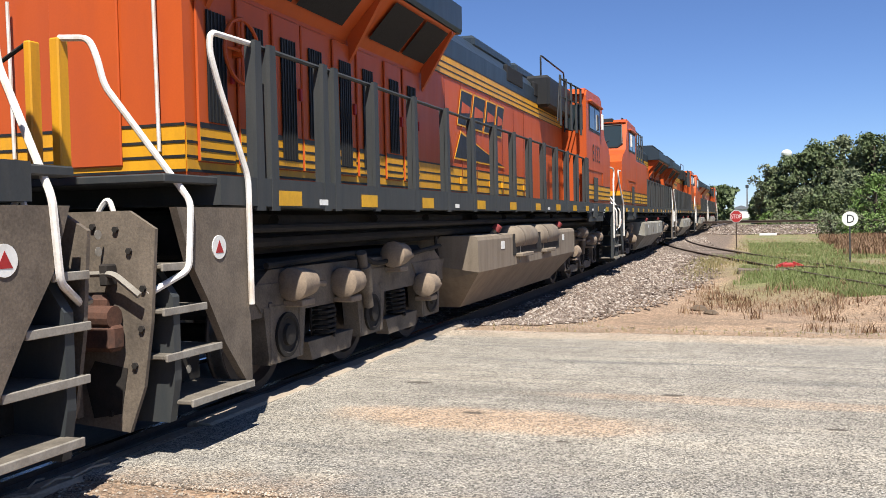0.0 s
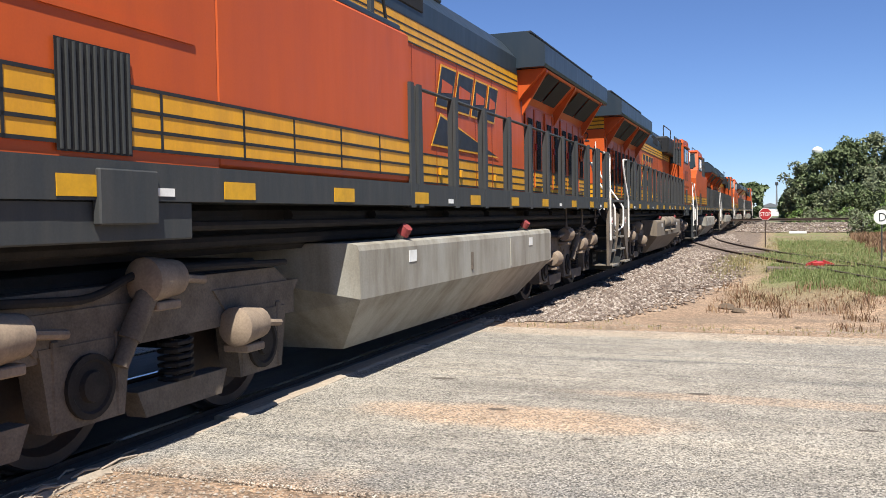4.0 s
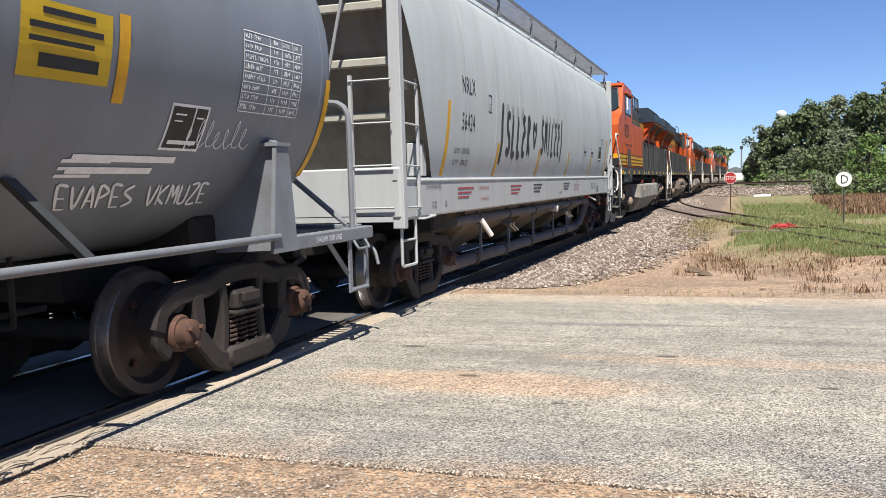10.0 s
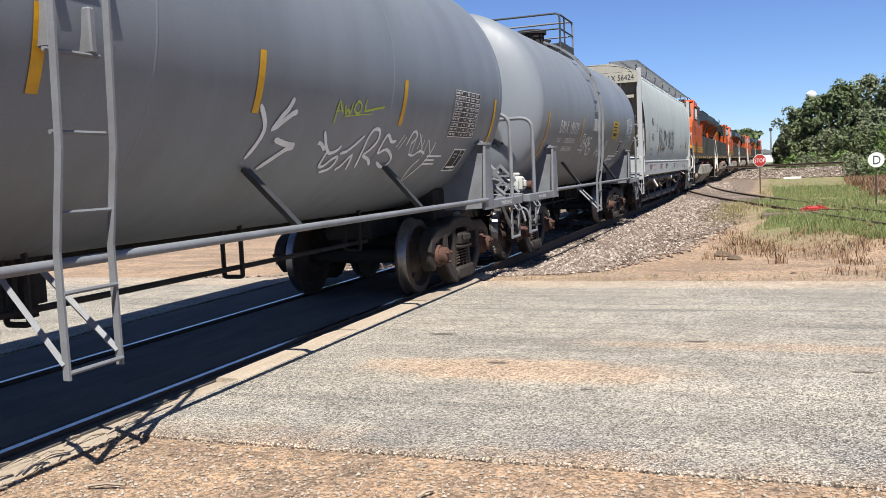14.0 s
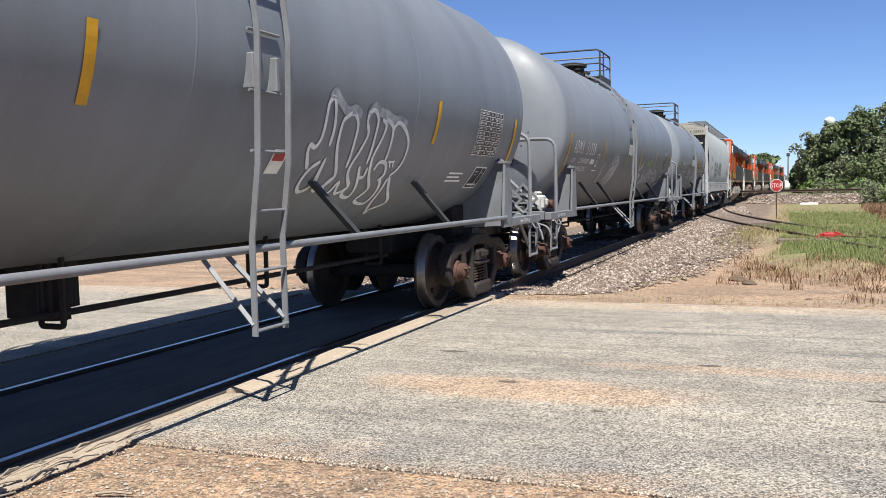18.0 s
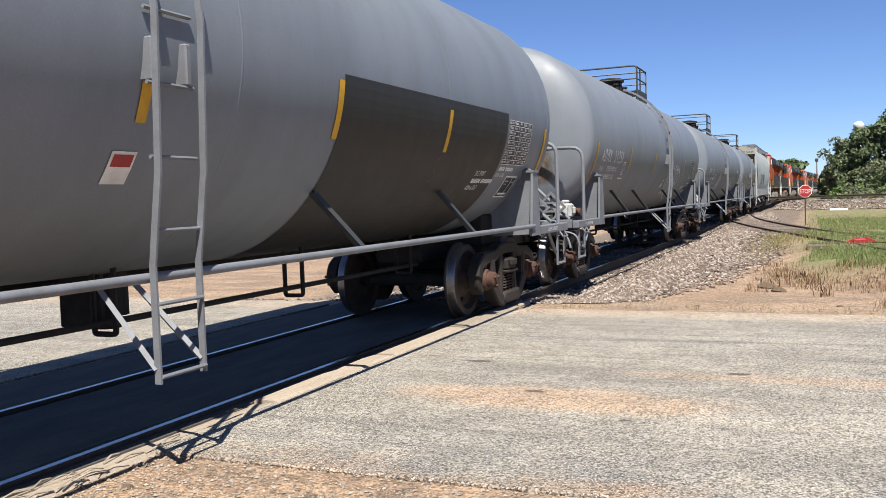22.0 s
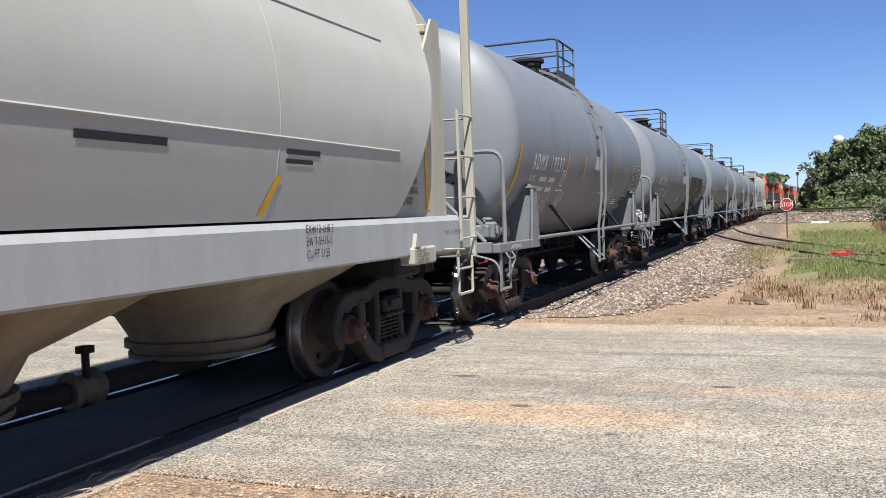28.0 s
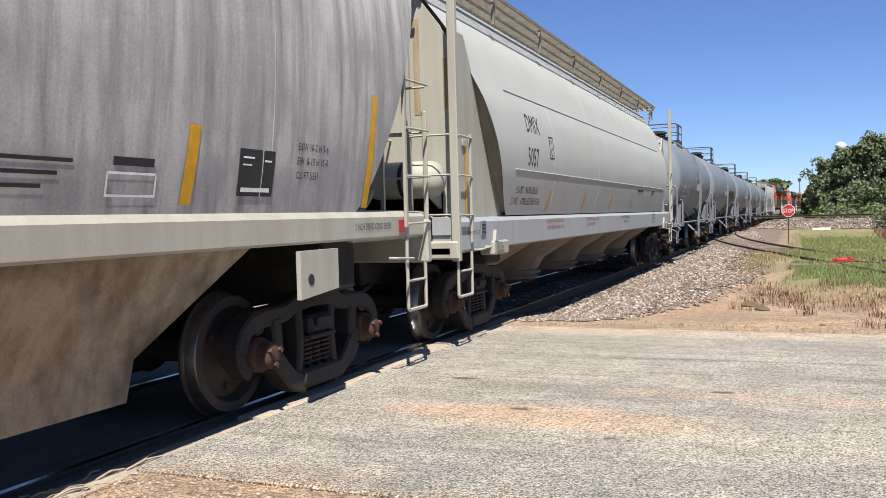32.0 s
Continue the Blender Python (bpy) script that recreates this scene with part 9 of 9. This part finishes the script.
# unloading pipes along its near side
part("upper_pipe", Geo().tube([(1.28, -6.0, 0.98), (1.28, 5.05, 0.98)], 0.075, 12), M_PIPE, car, smooth=True)
part("lower_pipe", Geo().tube([(1.05, -6.1, 0.34), (1.05, 4.6, 0.34), (1.12, 5.0, 0.45), (1.25, 5.1, 0.9), (1.28, 5.05, 1.0)], 0.10, 12, 0.18), M_PIPE, car, smooth=True)
for y in (-4.8, -3.0, -1.0, 1.0, 2.6, 4.2):
    part("pipe_clamp", Geo().turned((1.28, y, 0.98), (0, 1, 0), [(-0.04, 0.095), (0.04, 0.095)], 12).box(1.26, 1.3, y - 0.03, y + 0.03, 1.0, 1.2), M_PIPE, car)
    part("pipe_collar", Geo().turned((1.05, y + 0.5, 0.34), (0, 1, 0), [(-0.06, 0.125), (0.06, 0.125)], 14), M_UNDER, car, smooth=True)
    part("pipe_hanger", Geo().box(1.08, 1.12, y + 0.75, y + 0.79, 0.4, 0.9), M_GREY_PIPE, car)
for y in (1.9, 2.1, 2.3, -2.9, -3.1):
    part("valve_handle", Geo().cyl((1.2, y, 0.84), (1.36, y + 0.05, 0.78), 0.045, 8).tube([(1.36, y, 0.78), (1.45, y + 0.02, 0.68)], 0.012, 6), M_UNDER, car)
part("red_valve", Geo().cyl((1.28, 5.1, 1.04), (1.34, 5.12, 1.1), 0.06, 10), M_RED, car)
part("valve_lever", Geo().tube([(1.34, 5.1, 1.1), (1.5, 5.35, 0.98)], 0.02, 6), M_WHITE_WORN, car)
part("hose_end", Geo().cyl((1.38, -4.95, 0.98), (1.5, -4.8, 0.72), 0.04, 8), M_WHITE_WORN, car)
part("drain_cap", Geo().cyl((1.25, 0.75, 0.95), (1.42, 0.75, 0.93), 0.07, 8), M_WHITE_WORN, car)

M_TAN_RUN = material("tan_rust_run", (0.36, 0.24, 0.11), 0.8, second=(0.46, 0.40, 0.30), scale=7, amount=0.9, stretch=STREAK, grain=0.06)
# second hopper
car, _, prof, _ = H2
for y in (-5.25, -2.8, -0.3, 2.1, 4.7):
    body_strip(car, y, 1.56, 1.86, prof, 0.20, 0.075)
side_words(car, "DMIX", 0.26, -6.38, 2.70, prof, M_INK, 0.72)
side_words(car, "5057", 0.26, -6.42, 2.22, prof, M_INK, 0.72)
side_flat(car, framed("", 0.24, 0.34), -5.23, 2.37, prof, M_INK, "plate_frame")
side_words(car, "C", 0.13, -5.16, 2.41, prof, M_INK)
side_words(car, "PLATE", 0.05, -5.2, 2.61, prof, M_INK, 0.6)
side_words(car, "LD LMT  193300 LBS LO", 0.10, -6.85, 1.82, prof, M_INK, 0.7)
side_words(car, "LT WT    69700 LBS NEW 05-95", 0.10, -7.0, 1.66, prof, M_INK, 0.7)
side_words(car, "CAR EQUIPPED WITH SAFETY RELIEF VALVE", 0.055, -5.25, 1.39, flat_sill, M_INK_RED, 0.68)
side_words(car, "MAXIMUM OPERATING PRESSURE 14.7 PSIG", 0.055, -5.25, 1.29, flat_sill, M_INK_RED, 0.68)
side_words(car, "DO NOT OPEN HATCHES OR DISCONNECT", 0.055, -2.5, 1.39, flat_sill, M_INK_RED, 0.68)
side_words(car, "HOSE UNTIL PRESSURE IS ZERO", 0.055, -2.5, 1.29, flat_sill, M_INK_RED, 0.68)
side_words(car, "VALVE IN OPEN POSITION WHEN HANDLE", 0.055, 0.85, 1.39, flat_sill, M_INK, 0.68)
side_words(car, "IS IN LINE WITH PIPE", 0.055, 1.2, 1.29, flat_sill, M_INK, 0.68)
side_words(car, "EXW10-4H8-3", 0.07, 5.3, 1.41, flat_sill, M_INK, 0.7)
side_words(car, "EW 7-5H15-0", 0.07, 5.3, 1.31, flat_sill, M_INK, 0.7)
side_words(car, "CU FT 5125", 0.07, 5.3, 1.21, flat_sill, M_INK, 0.7)
side_flat(car, bar(0, 0, 0.75, 0.05), 2.9, 2.0, prof, M_INK, "small_stencil")
side_flat(car, bar(0, 0, 0.5, 0.04), 5.0, 2.02, prof, M_INK, "small_stencil")
side_flat(car, bar(0, 0, 0.4, 0.035), 5.0, 1.95, prof, M_INK, "small_stencil")
for z in (2.14, 3.22):
    x = prof(z)
    part("side_seam", Geo().tube([(x + 0.002, -7.0, z), (x + 0.002, 7.0, z)], 0.012, 6), M_HOPPER_SILL, car)
for s in (1, -1):
    part("jacking_bracket", Geo().box(1.30, 1.50, s * 7.6 - 0.3, s * 7.6 + 0.3, 1.02, 1.2, 0.02).prism([(s * 7.6 - 0.25, 1.2), (s * 7.6 - 0.1, 1.2), (s * 7.6 - 0.2, 1.34)], "x", 1.42, 1.5), M_CREAM, car)
    side_words(car, "2 INCH HF COMP SHOES", 0.05, s * 8.55 - 0.45, 1.3, lambda z: 1.52, M_INK, 0.62)
    for i, line in enumerate(("JACK, LIFT", "& PULL FROM", "UNDER HERE")):
        side_words(car, line, 0.045, s * 7.6 - 0.22, 1.15 - 0.055 * i, lambda z: 1.501, M_INK, 0.75)
    # flat side sheet between the body's end and the corner
    g = Geo().prism([(s * 8.61, 1.16), (s * 7.35, 1.16), (s * 6.75, 1.50), (s * 7.2, 2.0), (s * 7.85, 2.9), (s * 8.4, 3.7), (s * 8.61, 3.7)][::s], "x", 1.30, 1.33)
    part("end_side_sheet", g, M_CREAM, car)
    part("end_side_sheet", Geo_mirror(g), M_CREAM, car)
    # end wall with an opening for the brake gear, and the crossover grating above it
    wall = [(-1.33, 1.16), (0.06, 1.16), (0.06, 1.93), (1.12, 1.93), (1.12, 1.16), (1.33, 1.16), (1.33, 3.4), (1.12, 3.8), (0.78, 4.25), (-0.78, 4.25), (-1.12, 3.8), (-1.33, 3.4)]
    part("end_wall", Geo().prism(wall[::s], "y", s * 8.615, s * 8.65), M_CREAM, car, "cream end wall with rust runs")
    cross = part("crossover_platform", Geo().box(-1.05, 1.05, s * 9.14, s * 9.17, 4.62, 4.68), M_CREAM, car)
    for q in range(13):
        part("grating_bar", Geo().box(-1.0 + q * 0.163, -0.96 + q * 0.163, s * 8.66, s * 9.14, 4.64, 4.67), M_CREAM, cross)
    for x in (-0.9, 0.9):
        part("platform_bracket", Geo().prism([(s * 8.65, 4.62), (s * 9.1, 4.62), (s * 8.65, 4.15)][::s], "x", x - 0.02, x + 0.02), M_CREAM, cross)
    part("grab_iron", Geo().tube([(0.45, s * 8.65, 2.46), (0.45, s * 9.21, 2.46), (1.0, s * 9.21, 2.46)], 0.013, 6, 0.03), M_CREAM, car)

flat_end = lambda z: 1.331
for i, line in enumerate(("LINED CAR", "07-17", "CONSULT OWNER", "BEFORE REPAIRING", "HOPPER BODY")):
    side_words(car, line, 0.075, 7.28, 2.06 - 0.105 * i, flat_end, M_INK, 0.58)
body_strip(car, 8.06, 1.58, 2.34, flat_end, 0.0, 0.09)

tankr = part("brake_reservoir", Geo().turned((0.22, -8.90, 1.96), (1, 0, 0), [(0, 0.05), (0.04, 0.14), (0.10, 0.20), (0.17, 0.22), (0.86, 0.22), (0.93, 0.20), (0.99, 0.14), (1.03, 0.05)], 26), M_CREAM, car, "cream brake reservoir with a black strap", smooth=True)
part("reservoir_strap", Geo().turned((0.74, -8.90, 1.96), (1, 0, 0), [(0, 0.224), (0.0, 0.228), (0.045, 0.228), (0.045, 0.224)], 26), M_BLACK, tankr, smooth=True)
part("reservoir_bracket", Geo().prism([(-8.65, 1.62), (-8.65, 1.80), (-8.95, 1.75)][::-1], "x", 1.06, 1.10), M_CREAM, tankr)
part("reservoir_pipe", Geo().tube([(0.40, -9.08, 1.86), (0.36, -9.14, 1.72), (0.22, -9.14, 1.55), (0.20, -9.0, 1.36)], 0.035, 8, 0.1), M_CREAM, tankr, smooth=True)
gear = part("brake_valve", Geo().box(0.16, 0.40, -9.0, -8.78, 1.30, 1.52, 0.04), M_VALVE, car)
part("valve_body", Geo().cyl((0.40, -8.9, 1.36), (0.72, -8.9, 1.34), 0.075, 12), M_VALVE, gear, smooth=True)
part("valve_cap", Geo().cyl((0.72, -8.9, 1.34), (0.78, -8.9, 1.34), 0.10, 12), M_VALVE, gear, smooth=True)
part("valve_pipe", Geo().tube([(0.2, -8.95, 1.5), (0.55, -9.05, 1.56), (1.0, -9.0, 1.58), (1.2, -8.8, 1.4)], 0.022, 7, 0.08), M_CREAM, gear, smooth=True)
part("valve_pipe", Geo().tube([(0.2, -8.85, 1.3), (0.8, -8.95, 1.22), (1.25, -8.9, 1.2)], 0.022, 7, 0.08), M_CREAM, gear, smooth=True)
body_strip(car, -8.46, 1.52, 2.37, flat_end, 0.0, 0.075)
part("card_board", Geo().box(1.335, 1.36, -8.56, -8.44, 2.36, 2.44, 0.005), M_CREAM, car)
part("card_board", Geo().box(1.335, 1.36, -8.56, -8.42, 1.24, 1.44, 0.005), M_CREAM, car)
tag_ = part("data_tag", Geo().box(1.462, 1.475, -8.30, -8.12, 1.28, 1.46, 0.005), M_GREY_PIPE, car)
for q in range(3):
    part("tag_line", Geo().box(1.475, 1.479, -8.28, -8.14, 1.31 + 0.045 * q, 1.33 + 0.045 * q), M_BLACK, tag_)
part("rust_run", Geo().box(0.78, 0.86, -8.654, -8.651, 2.75, 3.9), M_TAN_RUN, car)
part("rust_run", Geo().box(1.16, 1.24, -8.654, -8.651, 2.8, 3.4), M_TAN_RUN, car)

# third hopper
car, _, prof, _ = H3
for y, a, b in ((5.0, 1.64, 2.15), (7.5, 1.62, 2.62), (2.0, 1.64, 2.15), (-1.0, 1.64, 2.15)):
    body_strip(car, y, a, b, prof, 0.05)
dark, light = consolidated(0.44, 0.33)
side_flat(car, dark, 5.6, 1.70, prof, M_BLACK, "data_plate")
side_flat(car, light, 5.6, 1.70, prof, M_INK_WHITE, "plate_line", lift=0.006)
side_words(car, "EXW 10-2 H 9-6", 0.06, 6.35, 2.06, prof, M_INK, 0.75)
side_words(car, "EW  8-10 H 15-0", 0.06, 6.35, 1.95, prof, M_INK, 0.75)
side_words(car, "CU FT 5351", 0.06, 6.35, 1.84, prof, M_INK, 0.75)
for k in range(3):
    side_flat(car, bar(0, 0, 0.5 - 0.1 * k, 0.022), 3.6, 1.86 - 0.07 * k, prof, M_INK, "small_stencil")
side_flat(car, joined(bar(0, 0, 0.42, 0.015), bar(0, 0.13, 0.42, 0.145), bar(0, 0, 0.015, 0.145), bar(0.405, 0, 0.42, 0.145)), 4.35, 1.68, prof, M_INK_WHITE, "plate_frame")
side_flat(car, bar(0, 0, 0.34, 0.05), 4.4, 1.86, prof, M_INK, "small_stencil")
side_words(car, "2 INCH TREAD COND SHOES", 0.06, 7.3, 1.42, flat_sill, M_INK, 0.62)
part("lift_plate", Geo().prism([(6.35, 1.28), (6.95, 1.28), (6.95, 0.95), (6.35, 0.90)][::-1], "x", 1.44, 1.48), M_CREAM, car)
part("lift_hole", Geo().cyl((1.481, 6.5, 1.05), (1.485, 6.5, 1.05), 0.045, 12), M_BLACK, car)
part("red_reflector", Geo().box(1.465, 1.472, 8.2, 8.32, 1.38, 1.5), M_RED, car)



def motions():
    times = [i * 0.5 for i in range(65)]
    for car, wheels, yf, yr, flip in TRAIN:
        rows = []
        for t, d in TRAVEL:
            rows.append((t, car_pose(yf + d, yr + d, flip)))
        walk(car, rows)
        way = 1 if not flip else -1
        for ob, y, r in wheels:
            d, rows = 0.0, []
            t, last = 0.0, -1
            while True:
                rows.append((t, pose(0, y, r, -way * math.degrees(travel_at(t) / r), 0, 0)))
                if t >= 32.0:
                    break
                t = min(32.0, t + 4.0 / FPS)
            walk(ob, rows)


motions()
